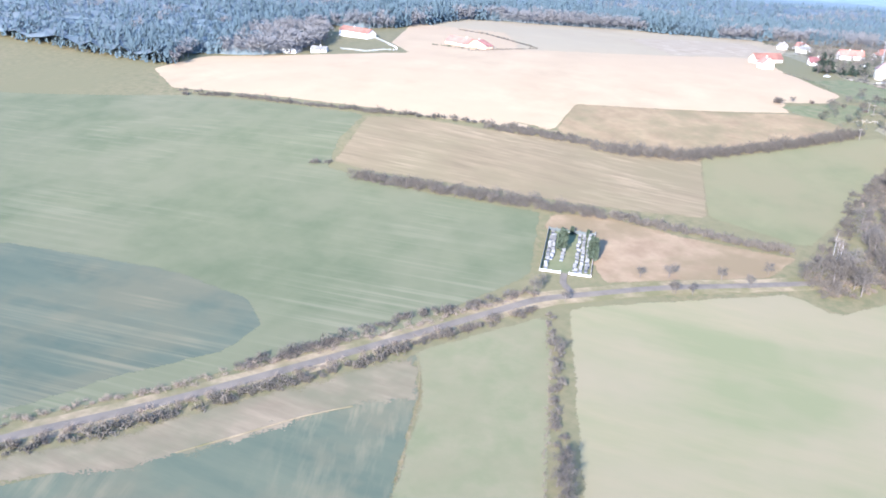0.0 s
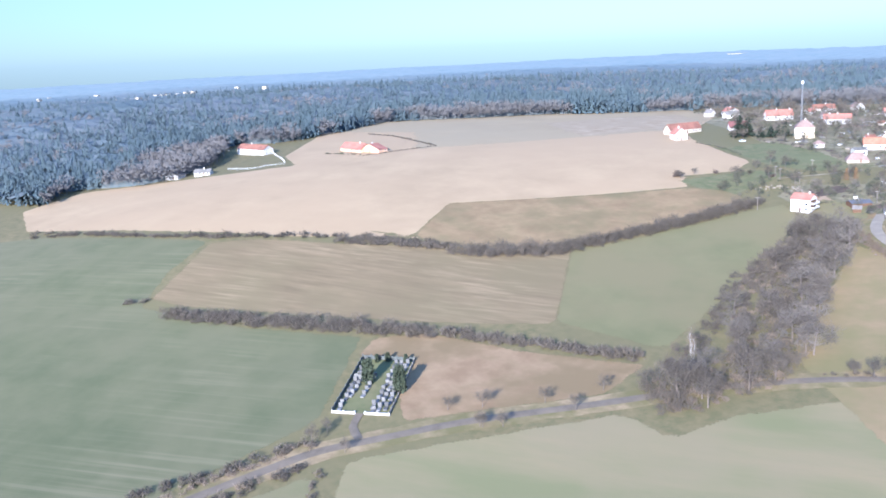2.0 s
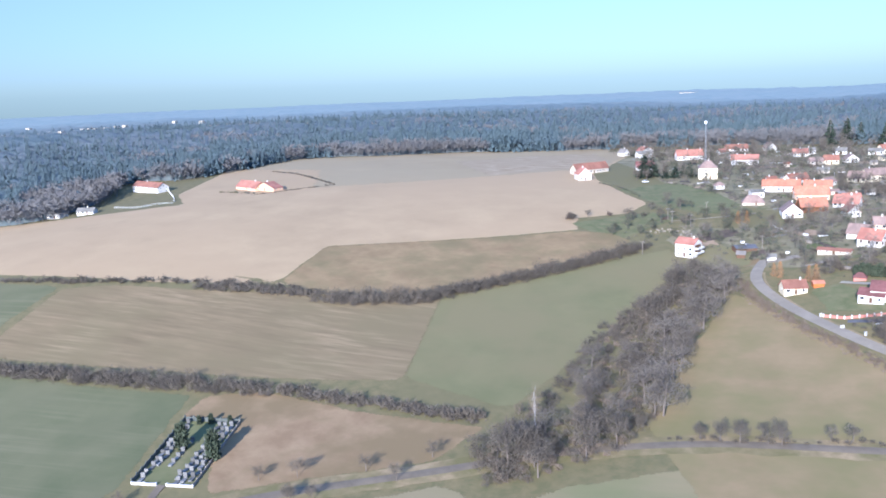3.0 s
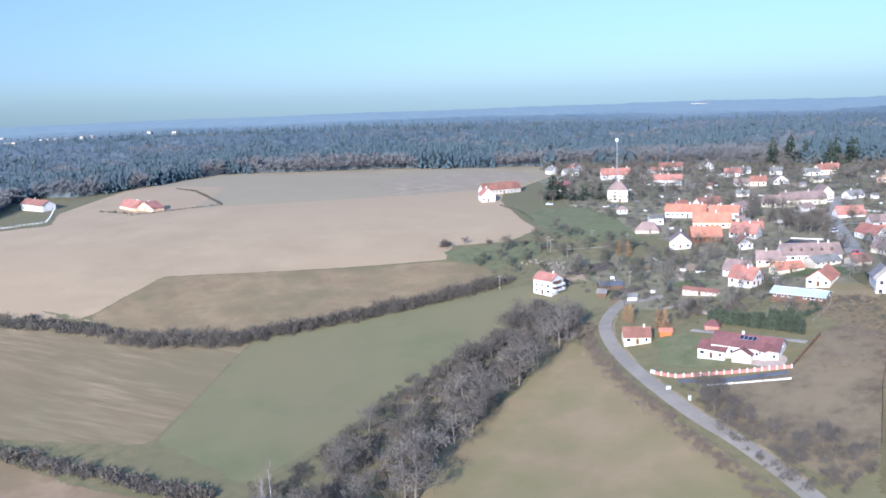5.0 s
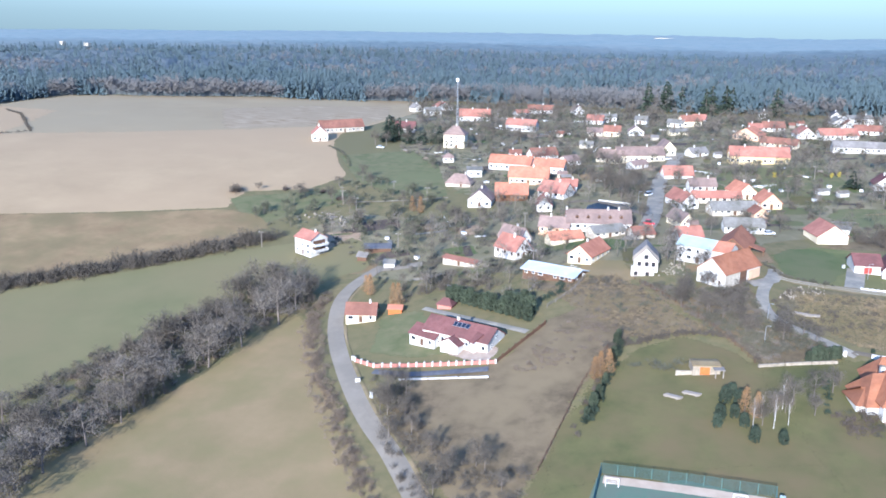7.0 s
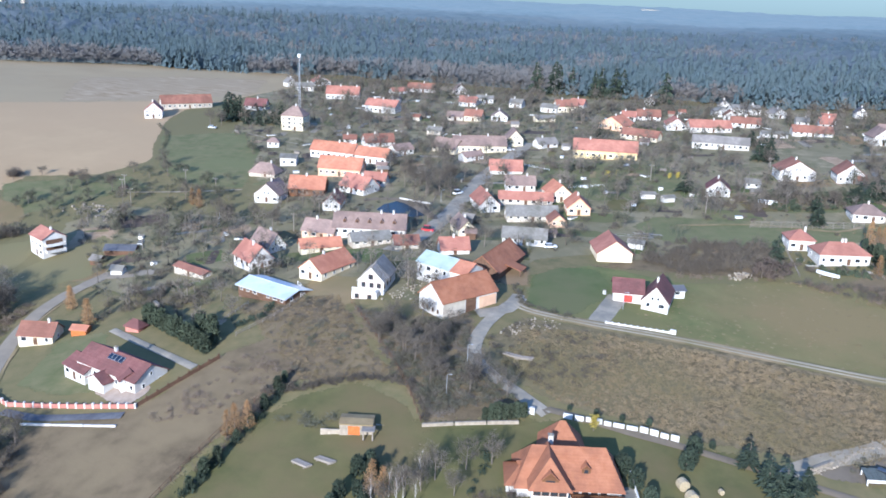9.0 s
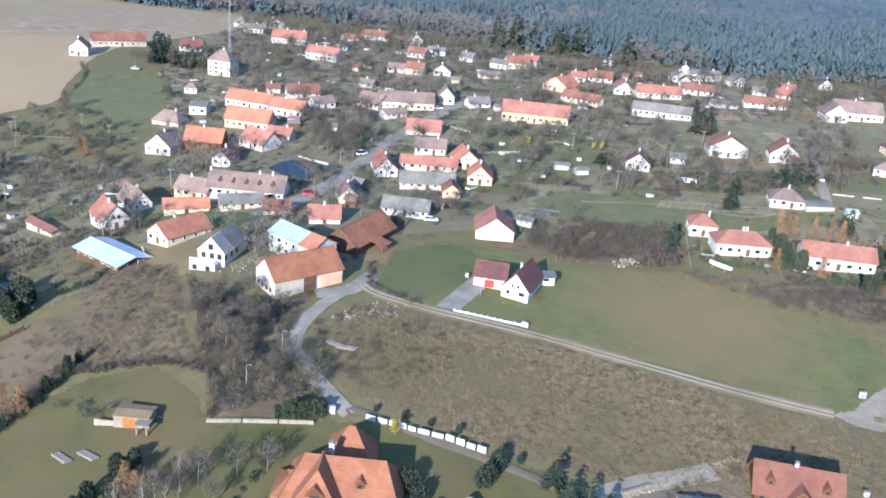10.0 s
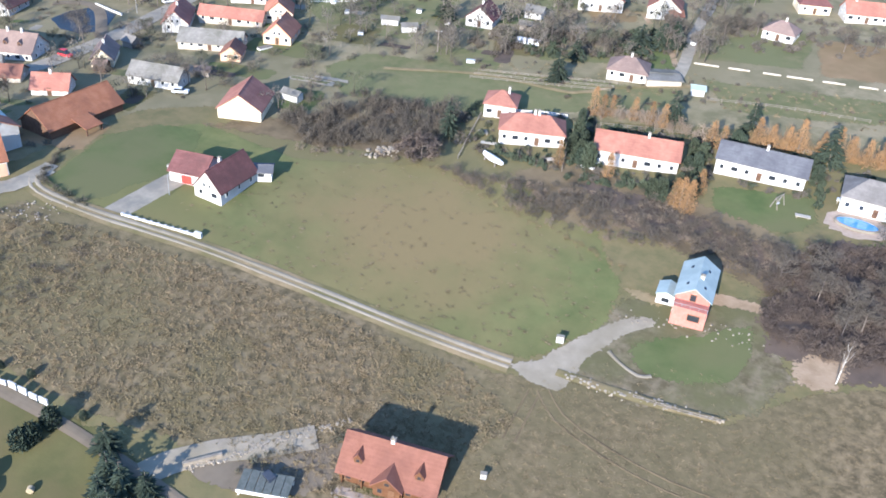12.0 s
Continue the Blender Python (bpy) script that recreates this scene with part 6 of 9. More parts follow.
SHRUBS = [shrub_template(200 + k, 120, 0.5, 0.11) for k in range(5)]
LOOSE = [shrub_template(220 + k, 80, 0.6, 0.07) for k in range(4)]
WOODY = [shrub_template(240 + k, 165, 0.42, 0.05, 1.1) for k in range(4)]


def along(pts, spacing, width, seed):
    rng = random.Random(seed)
    out = []
    for p in smooth_line(pts, spacing):
        for _ in range(max(1, round(width / 2.2))):
            out.append((p.x + rng.uniform(-0.5, 0.5) * width, p.y + rng.uniform(-0.5, 0.5) * width))
    return out


def hedge(pts, spacing, width, size, mat="twigs", label="bare brown hedgerow along a field edge", seed=1, gaps=0.0, tall=1.0, kind=None):
    rng = random.Random(seed)
    P = [p for p in along(pts, spacing, width, seed) if rng.random() >= gaps]
    return scatter("hedge", P, [size * rng.uniform(0.6, 1.35) for _ in P], kind or SHRUBS, mat, label, "hedge", seed, tall)


# hedges between the fields
P = [(122.9, 359.4), (121.8, 359.0), (126.2, 359.6), (127.4, 359.2), (128.6, 360.0), (129.9, 361.9), (125.4, 360.6)]
scatter("shrubbery", P, [1.0 + 0.12 * k for k in range(7)], WOODY, "green_twigs", "dark rounded bushes beside the stone hut", "shrubs", 94, 0.8)
hedge([(-278.3, 315.5), (-245.6, 320.6), (-216.8, 318.3), (-193.6, 322.1)], 2.2, 1.6, 1.4, seed=2, gaps=0.2)
hedge([(-193.6, 322.1), (-168.3, 325.7), (-131.5, 335.6), (-112.8, 338.6), (-94.5, 341.7)], 1.6, 2.4, 1.6, seed=3, gaps=0.15)
hedge([(-288.9, 321.9), (-231.0, 318.6), (-202.1, 319.7), (-177.0, 322.8)], 2.0, 1.6, 1.5, seed=31, gaps=0.2)
hedge([(-132.3, 331.2), (-111.3, 335.6), (-92.6, 338.5)], 1.2, 3.4, 1.7, seed=32)
hedge([(-88.0, 336.8), (-71.6, 341.5), (-55.5, 349.5)], 1.0, 7.0, 2.2, seed=4, tall=1.15, kind=WOODY)
hedge([(-56.0, 349.5), (-43.0, 362.5), (-29.5, 379.5), (-14.5, 396.5), (2.5, 417.5)], 0.9, 5.6, 2.2, seed=5, tall=1.15, kind=WOODY)
hedge([(-57.5, 347.5), (-41.0, 362.0), (-27.5, 378.5), (-12.0, 395.5), (4.0, 416.0)], 1.2, 1.4, 0.5, "straw_tuft", "pale dry grass at the foot of the hedge", seed=51, kind=LOOSE)
hedge([(-154.5, 262.9), (-128.2, 266.8), (-101.2, 271.5), (-69.3, 277.6)], 0.95, 6.0, 2.0, seed=6, kind=WOODY)
hedge([(-64.8, 279.2), (-48.8, 278.3), (-30.0, 280.0), (-10.0, 279.3)], 1.2, 4.0, 1.8, seed=7)
hedge([(-175.1, 264.9), (-170.0, 269.8)], 1.5, 2.0, 1.4, seed=8)
# the banks of the country road
hedge([(-149.7, 85.8), (-137.5, 100.4), (-128.0, 111.2), (-115.9, 128.9), (-105.8, 145.2), (-93.2, 163.4), (-83.9, 180.4), (-66.2, 208.8)], 1.1, 2.6, 1.5, "twigs", "bare roadside shrubs on the bank", seed=9, gaps=0.1)
hedge([(-152.5, 87.8), (-139.4, 101.9), (-123.3, 123.5), (-107.3, 147.3), (-90.3, 174.8), (-67.3, 207.5)], 0.9, 3.0, 0.95, "reed_twigs", "dry reddish grass and brush on the roadside bank", seed=10, gaps=0.1, kind=LOOSE)
hedge([(-117.7, 148.4), (-108.7, 162.8), (-96.0, 185.0), (-80.5, 203.8), (-71.0, 217.0)], 1.2, 3.0, 1.5, "twigs", "bare roadside shrubs on the bank", seed=11, gaps=0.1)
hedge([(-150.9, 98.3), (-139.9, 114.9), (-128.4, 128.9), (-115.8, 148.1), (-93.9, 181.3), (-70.5, 215.8)], 0.9, 3.0, 0.95, "reed_twigs", "dry reddish grass and brush on the roadside bank", seed=12, kind=LOOSE)
hedge([(-61.7, 207.2), (-52.9, 186.7), (-46.7, 168.6), (-40.2, 153.7), (-33.7, 137.7), (-28.6, 123.9)], 1.7, 2.2, 1.2, "twigs", "bare hedge running down between two fields", seed=13)
hedge([(-62.3, 206.8), (-49.6, 172.1), (-39.9, 141.7), (-33.3, 121.5)], 1.2, 1.0, 0.5, "reed_twigs", "dry pale grass strip beside the hedge", seed=14, kind=LOOSE)
trees("bare", [(-36.5, 145.0), (-38.5, 148.5), (-35.0, 141.0), (-34.0, 137.5), (-53.5, 191.0), (-37.5, 142.5)], 3.6, 1.5)
hedge([(-112.0, 156.0), (-107.0, 164.0), (-103.5, 170.5)], 1.2, 1.8, 1.8, "twigs", "dark roadside bushes", seed=111, kind=WOODY)
hedge([(-83.3, 173.2), (-75.3, 158.3), (-64.9, 128.4), (-59.2, 114.0)], 1.2, 0.8, 0.35, "straw_tuft", "pale dry ditch grass between two fields", seed=141, kind=LOOSE)
trees("bare", [(-69.7, 222.6), (-70.0, 216.8), (-60.9, 216.3), (-36.0, 235.4), (-31.0, 237.3), (-46.6, 240.5), (-39.1, 244.3), (-35.3, 235.6), (-25.4, 250.6), (-17.2, 249.0), (-13.8, 260.3)], 4.0, 1.1)
trees("bare", [(41.2, 282.5), (45.4, 282.4), (49.5, 282.6), (55.2, 283.1), (58.0, 283.5), (41.1, 283.5), (49.2, 286.0), (53.9, 286.0), (57.4, 285.6), (67.5, 287.6), (71.9, 287.9)], 4.0, 1.2)
hedge([(34.0, 281.9), (48.3, 283.3), (65.3, 286.0), (78.1, 287.6), (91.7, 288.5)], 2.2, 1.5, 0.9, "twigs", "low bare shrubs along the road", seed=15)
trees("birch", [(4.3, 279.1), (2.4, 284.8), (3.5, 281.0)], 8.5)


def within(p, poly):
    """Whether a place lies in an outline."""
    x, y = p[0], p[1]
    hit = False
    for i in range(len(poly)):
        (ax, ay), (bx, by) = poly[i], poly[i - 1]
        if (ay > y) != (by > y) and x < (bx - ax) * (y - ay) / (by - ay) + ax:
            hit = not hit
    return hit


def inside(poly, n, seed):
    """Random places in an outline."""
    rng = random.Random(seed)
    xs, ys = [p[0] for p in poly], [p[1] for p in poly]
    out = []
    while len(out) < n:
        x, y = rng.uniform(min(xs), max(xs)), rng.uniform(min(ys), max(ys))
        if within((x, y), poly):
            out.append((x, y))
    return out


CLEAR = [[(158.1, 472.8), (155.7, 483.6), (182.3, 489.0), (204.4, 493.4), (190.7, 475.1), (160.2, 467.7)], [(166.0, 545.0), (205.0, 548.0), (208.0, 590.0), (170.0, 566.0)], [(-20.0, 505.0), (0.0, 524.0), (20.0, 500.0), (30.0, 474.0), (2.0, 480.0)], [(84.5, 461.5), (84.0, 468.5), (87.2, 475.5), (97.0, 474.0), (103.6, 463.0), (100.0, 457.5), (93.0, 457.5)]]


def free(pts, extra=0.0):
    """Those of the places that no building, road or open lawn takes up."""
    pts = [p for p in pts if not any(within(p, c) for c in CLEAR)]
    return [p for p in pts if all((p[0] - c[0]) ** 2 + (p[1] - c[1]) ** 2 > (c[2] + extra) ** 2 for c in FOOT)]


# the wooded stream
ravine = [(11.2, 284.7), (10.1, 305.0), (5.9, 334.4), (10.5, 359.9), (16.9, 383.2), (32.5, 388.2), (40.5, 378.7), (33.1, 355.6), (32.1, 323.7), (26.7, 308.7), (31.8, 291.1), (27.6, 276.4), (12.5, 257.9), (2.6, 250.7), (-5.0, 260.2), (-0.7, 274.4)]
P = inside(ravine, 420, 21)
scatter("thicket", P, [trng.uniform(0.9, 2.1) for _ in P], WOODY, "twigs", "dense bare grey-brown thicket filling the stream gully", "thicket", 21, 1.35, 0.4)
P = inside(ravine, 220, 22)
scatter("thicket", P, [trng.uniform(0.9, 1.6) for _ in P], SHRUBS, "reed_twigs", "brown undergrowth of the stream gully", "thicket", 22, 1.0)
trees("bare", inside(ravine, 28, 23), 7.5, 1.2)
trees("pale", inside(ravine, 22, 231), 7.5, 1.25)
trees("pale", [(31.5, 292.0), (29.5, 304.0), (30.5, 313.5), (31.0, 322.0), (31.5, 334.0), (33.5, 346.0), (35.0, 356.0), (26.0, 298.0), (25.5, 330.0), (37.0, 368.0), (22.5, 286.0)], 8.6, 1.35)
P = [(-1.3, 279.3), (1.2, 277.7), (1.3, 283.0), (6.2, 277.1), (-1.1, 284.0), (-1.9, 276.1), (4.0, 274.5)]
scatter("thicket", P, [trng.uniform(1.2, 2.2) for _ in P], WOODY, "red_twigs", "reddish bare saplings at the foot of the gully", "thicket", 232, 1.8)
stream_edge = [(2.6, 284.6), (4.7, 307.5), (6.3, 337.8), (13.6, 357.1), (21.7, 370.0), (29.9, 374.9), (35.1, 379.3)]
hedge(stream_edge, 1.8, 5.0, 1.6, "twigs", "bare shrubs on the edge of the gully", seed=24, kind=WOODY)
trees("bare", [(20.3, 373.7), (24.4, 376.3), (28.6, 378.8), (22.2, 364.3), (21.1, 358.6), (21.8, 341.5), (17.1, 311.1), (14.7, 300.2), (13.6, 290.6)], 7.0, 1.1)
hedge([(40.8, 384.0), (45.0, 371.0), (58.0, 351.0), (72.0, 333.5), (86.5, 317.5), (98.0, 305.0)], 0.7, 3.4, 0.95, "reed_twigs", "brown bare hedge along the village road", seed=25, kind=WOODY)
hedge([(40.0, 378.0), (44.5, 366.5), (57.5, 348.0), (71.0, 331.5), (86.0, 315.5)], 0.9, 1.6, 0.6, "reed_twigs", "brown brush beside the village road", seed=26, kind=LOOSE)
# brushy bank between road and gardens
bank = [(71.9, 348.9), (80.8, 345.7), (89.6, 335.1), (103.4, 326.0), (111.7, 328.2), (113.0, 319.4), (108.0, 310.7), (98.6, 310.7), (83.7, 329.9)]
P = free(inside(bank, 170, 27))
scatter("scrub", P, [trng.uniform(0.6, 1.4) for _ in P], WOODY, "twigs", "dark bare scrub on the bank above the road", "scrub", 27, 1.1)
trees("bare", inside(bank, 18, 28), 4.5)
P = free(inside([(99.8, 353.1), (116.2, 360.5), (112.7, 379.5), (104.3, 372.7), (98.1, 350.7)], 120, 29))
scatter("scrub", P, [trng.uniform(0.4, 0.9) for _ in P], LOOSE, "reed_twigs", "low brown brambles on the slope", "scrub", 29, 0.7)
bank2 = [(116.0, 395.3), (129.0, 393.9), (135.8, 400.7), (144.6, 385.6), (155.5, 377.6), (144.3, 367.5), (136.0, 374.7), (125.2, 384.8)]
P = free(inside(bank2, 520, 331))
scatter("scrub", P, [trng.uniform(0.5, 1.1) for _ in P], WOODY, "pale_twigs", "grey-brown bramble and dry weeds on the lane bank", "scrub", 331, 0.7)
west = [(89.3, 393.4), (109.4, 399.9), (127.9, 380.0), (137.5, 374.8), (130.0, 374.2), (120.5, 368.6)]
P = free(inside(west, 900, 332))
scatter("dry_grass", P, [trng.uniform(0.25, 0.6) for _ in P], LOOSE, "straw_tuft", "dry straw-coloured grass on the sloping gardens", "grass", 332, 0.8)
P = free(inside(west, 150, 334))
scatter("scrub", P, [trng.uniform(0.3, 0.8) for _ in P], WOODY, "pale_twigs", "pale weeds and bare bushes in the sloping gardens", "scrub", 332, 0.8)
P = free(inside(west, 40, 333))
scatter("scrub", P, [trng.uniform(0.5, 1.2) for _ in P], WOODY, "green_twigs", "dark bare bushes in the sloping gardens", "scrub", 333, 0.9)
P = [(157.7, 354.7), (159.8, 354.5), (162.1, 354.3), (161.5, 356.9), (161.3, 352.0), (163.2, 352.2), (163.8, 353.4), (159.0, 352.5), (160.2, 350.4), (163.2, 355.5)]
scatter("shrubbery", P, [trng.uniform(1.0, 1.8) for _ in P], WOODY, "red_twigs", "brown bare bushes before the villa", "shrubs", 334, 1.1)
P = [(176.2, 361.4), (178.0, 361.1), (179.7, 361.1), (179.5, 363.0), (181.8, 361.5), (177.1, 363.0), (182.0, 363.6), (183.6, 363.6)]
scatter("shrubbery", P, [trng.uniform(0.8, 1.5) for _ in P], WOODY, "twigs", "dark bare shrubs beside the villa terrace", "shrubs", 335, 1.0)
P = free(inside(bank2, 230, 33))
scatter("scrub", P, [trng.uniform(0.6, 1.4) for _ in P], WOODY, "green_twigs", "tangled dark scrub on the bank beside the lane", "scrub", 33, 1.1)
trees("bare", free(inside(bank2, 22, 34)), 4.5, 1.2)
P = free(inside([(144.0, 393.3), (147.2, 403.3), (157.6, 404.9), (169.6, 400.4), (168.9, 390.3), (159.1, 382.8), (149.4, 384.4)], 120, 35))
scatter("scrub", P, [trng.uniform(0.4, 1.0) for _ in P], LOOSE, "twigs", "low grey scrub in the rough meadow", "scrub", 35, 0.8)
hedge([(170.8, 442.1), (180.5, 447.3), (191.5, 452.4), (156.6, 444.1)][0:3], 1.6, 2.0, 0.9, "reed_twigs", "brown brush along the paddock edge", seed=36, kind=LOOSE)
P = free(inside([(164.5, 449.3), (168.8, 465.3), (184.0, 473.5), (189.9, 469.0), (189.6, 457.2), (179.3, 449.7), (169.8, 445.2), (160.5, 450.0), (160.0, 462.0)], 250, 37))
scatter("scrub", P, [trng.uniform(0.9, 1.9) for _ in P], WOODY, "twigs", "bare brown thicket behind the paddock", "scrub", 37, 1.3)
tree("red", (189.6, 452.5), 4.0, 1.3)
tree("red", (187.0, 451.9), 3.0, 1.2)
P = free(inside([(192.0, 452.0), (206.2, 455.0), (219.8, 459.5), (231.5, 461.5), (240.0, 461.0), (251.0, 459.0), (253.0, 448.0), (236.3, 451.0), (228.2, 447.6), (217.0, 446.6), (206.1, 448.6)], 420, 38))
scatter("scrub", P[:250], [trng.uniform(0.6, 1.5) for _ in P[:250]], WOODY, "twigs", "dense dark bare brush on the shaded bank", "scrub", 38, 1.1)
scatter("scrub", P[250:], [trng.uniform(0.5, 1.2) for _ in P[250:]], WOODY, "reed_twigs", "brown dry brush on the shaded bank", "scrub", 381, 1.0)
P = along([(193.0, 451.6), (203.0, 448.6), (217.9, 445.3), (226.2, 443.5), (231.0, 442.0)], 0.7, 1.6, 382)
scatter("dry_grass", P, [trng.uniform(0.3, 0.6) for _ in P], LOOSE, "straw_tuft", "pale dry grass along the upper paddock edge", "grass", 382, 0.9)
thorn = [(251.4, 438.7), (250.6, 449.5), (253.5, 462.5), (264.8, 465.5), (277.2, 450.4), (279.2, 440.8), (267.0, 438.0), (258.0, 436.0)]
P = inside(thorn, 430, 39)
scatter("scrub", P, [trng.uniform(0.7, 1.7) for _ in P], WOODY, "red_twigs", "dark reddish-brown bare thicket", "scrub", 39, 1.1, -0.1)
trees("bare", inside(thorn, 16, 391), 5.0, 1.2)
tree("birch", (262.7, 433.1), 7.5, 1.2)
# orange larches along the bungalow gardens
trees("autumn", [(234.4, 460.2), (234.8, 466.7), (210.8, 463.5)], 5.0)
trees("autumn", [(209.3, 483.8), (211.1, 484.1), (212.4, 485.4), (216.6, 485.8), (220.0, 485.7), (222.4, 485.6), (232.1, 483.0), (234.1, 482.8), (239.2, 487.0), (241.6, 487.5), (244.3, 488.6), (246.3, 488.8), (250.0, 490.0), (252.5, 490.0), (254.9, 490.1), (257.6, 490.3), (260.0, 490.3), (233.2, 461.0), (234.6, 461.0), (219.7, 464.3), (232.1, 461.5)], 5.4, 1.0)
hedge([(238.3, 486.5), (245.2, 489.1), (252.8, 490.2), (261.0, 490.9), (267.5, 491.4)], 0.8, 1.6, 1.3, "orange_leaf", "tan feathery row of larch saplings behind the bungalows", 83, 0, 2.6, WOODY)
hedge([(208.4, 483.3), (214.6, 485.1), (223.2, 486.0), (231.2, 484.1)], 0.9, 1.6, 1.2, "reed_twigs", "mixed garden hedge behind the bungalow", 84, 0, 2.2, WOODY)
trees("yew", [(208.3, 480.6), (209.8, 475.3), (212.1, 471.4), (232.1, 474.6), (233.9, 471.4), (234.1, 466.6), (236.0, 485.3), (237.2, 484.6), (249.6, 484.4), (251.1, 481.1), (230.7, 473.8), (213.7, 466.1)], 3.0, 0.75)
hedge([(224.4, 464.0), (227.7, 463.0), (232.7, 462.6)], 0.9, 1.0, 0.6, "green_twigs", "low bushes before the bungalow", 85, 0, 1.2, WOODY)
trees("thuja", [(211.1, 468.7), (213.1, 467.7), (215.5, 465.7), (210.7, 472.4), (230.0, 479.2), (232.2, 477.6), (228.0, 462.1), (229.6, 462.1)], 3.6)
trees("spruce", [(223.5, 488.6), (237.0, 492.7), (251.8, 487.6), (189.3, 462.6), (197.3, 494.2)], 7.0)
trees("autumn", [(49.8, 387.9), (51.7, 386.3), (60.3, 381.8), (62.4, 380.3), (32.7, 451.4), (36.1, 450.2), (142.9, 350.2), (144.9, 349.9), (116.7, 354.6), (115.9, 353.7), (118.0, 356.2)], 5.0)
trees("yellow", [(136.8, 518.2), (139.1, 521.2), (154.7, 523.3), (157.0, 524.3), (168.2, 375.8)], 2.6)
# conifers in the village
trees("spruce", [(-21.7, 547.1), (-22.1, 544.2), (-17.9, 545.6)], 12.0, 1.2)
trees("spruce", [(-10.7, 541.5), (-5.8, 542.0), (-6.5, 546.4), (0.3, 547.9), (-2.5, 546.3)], 7.0, 1.3)
trees("spruce", [(64.3, 676.9), (73.2, 677.6), (73.9, 682.5), (80.9, 682.0), (94.2, 674.4), (97.0, 676.0), (104.0, 673.7), (106.4, 679.1), (128.8, 667.4)], 15.0, 0.9)
trees("thuja", [(73.6, 384.6), (75.3, 383.6), (76.8, 383.0), (78.5, 382.0), (80.1, 381.4), (81.9, 380.5), (83.5, 379.9), (85.2, 379.0), (86.7, 378.4), (88.3, 377.6), (90.0, 376.8), (91.4, 376.3), (93.0, 375.5), (94.5, 374.7), (96.3, 374.0), (90.7, 379.6), (92.3, 378.8), (93.9, 378.0), (95.9, 376.9), (89.2, 381.9), (93.6, 379.9)], 3.6, 1.1)
trees("yew", [(140.3, 354.8), (141.4, 348.9), (143.2, 347.0), (145.2, 343.6), (149.6, 344.5), (141.9, 352.6), (139.2, 347.6), (139.4, 352.6), (139.0, 345.5)], 2.6, 0.85)
trees("spruce", [(191.1, 378.6), (194.2, 376.0), (196.6, 375.6), (199.4, 376.6), (195.5, 373.5), (197.8, 372.6)], 4.6, 1.35)
trees("spruce", [(179.0, 560.0), (181.0, 561.0), (177.6, 558.5)], 9.0, 1.0)
trees("spruce", [(212.8, 524.0), (206.8, 517.1), (196.7, 505.6), (161.3, 511.8), (122.4, 566.8), (173.3, 580.2), (210.4, 521.8)], 6.0, 1.5)
trees("yew", [(183.1, 375.1), (182.7, 373.7), (183.3, 377.7), (174.3, 368.1), (176.8, 366.4), (171.8, 356.3), (174.5, 357.0), (179.3, 363.9)], 2.8)
trees("thuja", [(152.1, 370.7), (153.0, 371.2), (153.9, 371.6), (154.8, 372.2), (155.7, 372.8), (156.5, 373.4), (157.4, 374.0), (117.1, 368.2), (117.2, 365.9), (117.9, 361.0), (118.0, 356.9), (118.1, 353.0), (118.2, 348.2), (117.9, 345.2), (117.5, 342.3)], 2.4)
trees("yew", [(163.4, 379.0), (167.5, 380.0), (171.6, 380.4), (175.7, 381.4), (185.6, 380.4)], 1.1)
trees("bare", [(147.7, 351.1), (149.3, 352.8), (150.3, 355.5), (154.0, 353.8), (146.0, 348.2), (153.6, 359.2), (156.6, 361.8)], 4.5)
trees("birch", [(147.9, 350.1), (148.8, 353.7), (145.6, 350.2), (144.6, 346.7), (147.8, 347.9), (150.0, 349.6)], 5.5)
hedge([(155.4, 364.1), (155.6, 361.3), (155.9, 358.6), (156.6, 355.0)], 1.0, 1.6, 0.8, "needles", "dark conifer hedge beside the villa", 81, 0, 1.3)
P = [(159.4, 356.7), (161.8, 356.1), (162.7, 353.7), (164.6, 353.9), (163.8, 351.6), (166.5, 352.7), (175.3, 360.4), (177.4, 359.7), (177.8, 361.4), (179.2, 361.8), (177.3, 358.7), (181.3, 362.2), (175.0, 357.5), (181.6, 364.3)]
scatter("shrubbery", P, [trng.uniform(0.8, 1.5) for _ in P], WOODY, "green_twigs", "dark bare garden shrubs round the villa", "shrubs", 82, 1.0)
# trees of the gardens, orchards and streets
trees("bare", [(29.2, 564.5), (78.5, 498.3), (83.4, 503.8), (85.8, 488.2), (94.9, 492.0), (94.4, 495.0), (82.8, 487.0), (93.4, 478.9), (70.7, 501.9), (75.7, 523.0), (11.0, 600.7), (-18.4, 534.5), (-23.2, 533.8), (-11.6, 540.9), (14.0, 444.2), (3.0, 452.0), (34.2, 452.0), (27.9, 454.6), (7.7, 471.2), (0.9, 477.5), (6.3, 594.3), (45.1, 446.0), (51.2, 443.3)], 6.0)
trees("bare", [(170.1, 545.2), (168.3, 540.8), (171.9, 544.5), (155.9, 546.7), (176.3, 563.6), (181.4, 550.1), (188.9, 509.8), (138.4, 450.4), (125.6, 440.6), (133.4, 452.4), (100.1, 458.3), (127.6, 405.0), (129.1, 471.4), (169.0, 496.0), (209.4, 529.3), (217.9, 521.9), (211.9, 556.0)], 5.5)
village = [(8.8, 428.5), (18.1, 441.1), (61.6, 446.3), (58.4, 460.4), (34.1, 479.7), (-10.0, 530.5), (-49.3, 636.7), (-15.1, 643.4), (24.7, 661.4), (97.7, 643.8), (169.6, 636.3), (224.7, 652.5), (221.6, 513.4), (185.3, 503.2), (163.1, 448.3), (147.6, 455.9), (139.4, 437.1), (137.2, 409.9), (124.9, 401.0), (103.9, 409.6), (94.2, 381.6), (66.1, 382.5)]
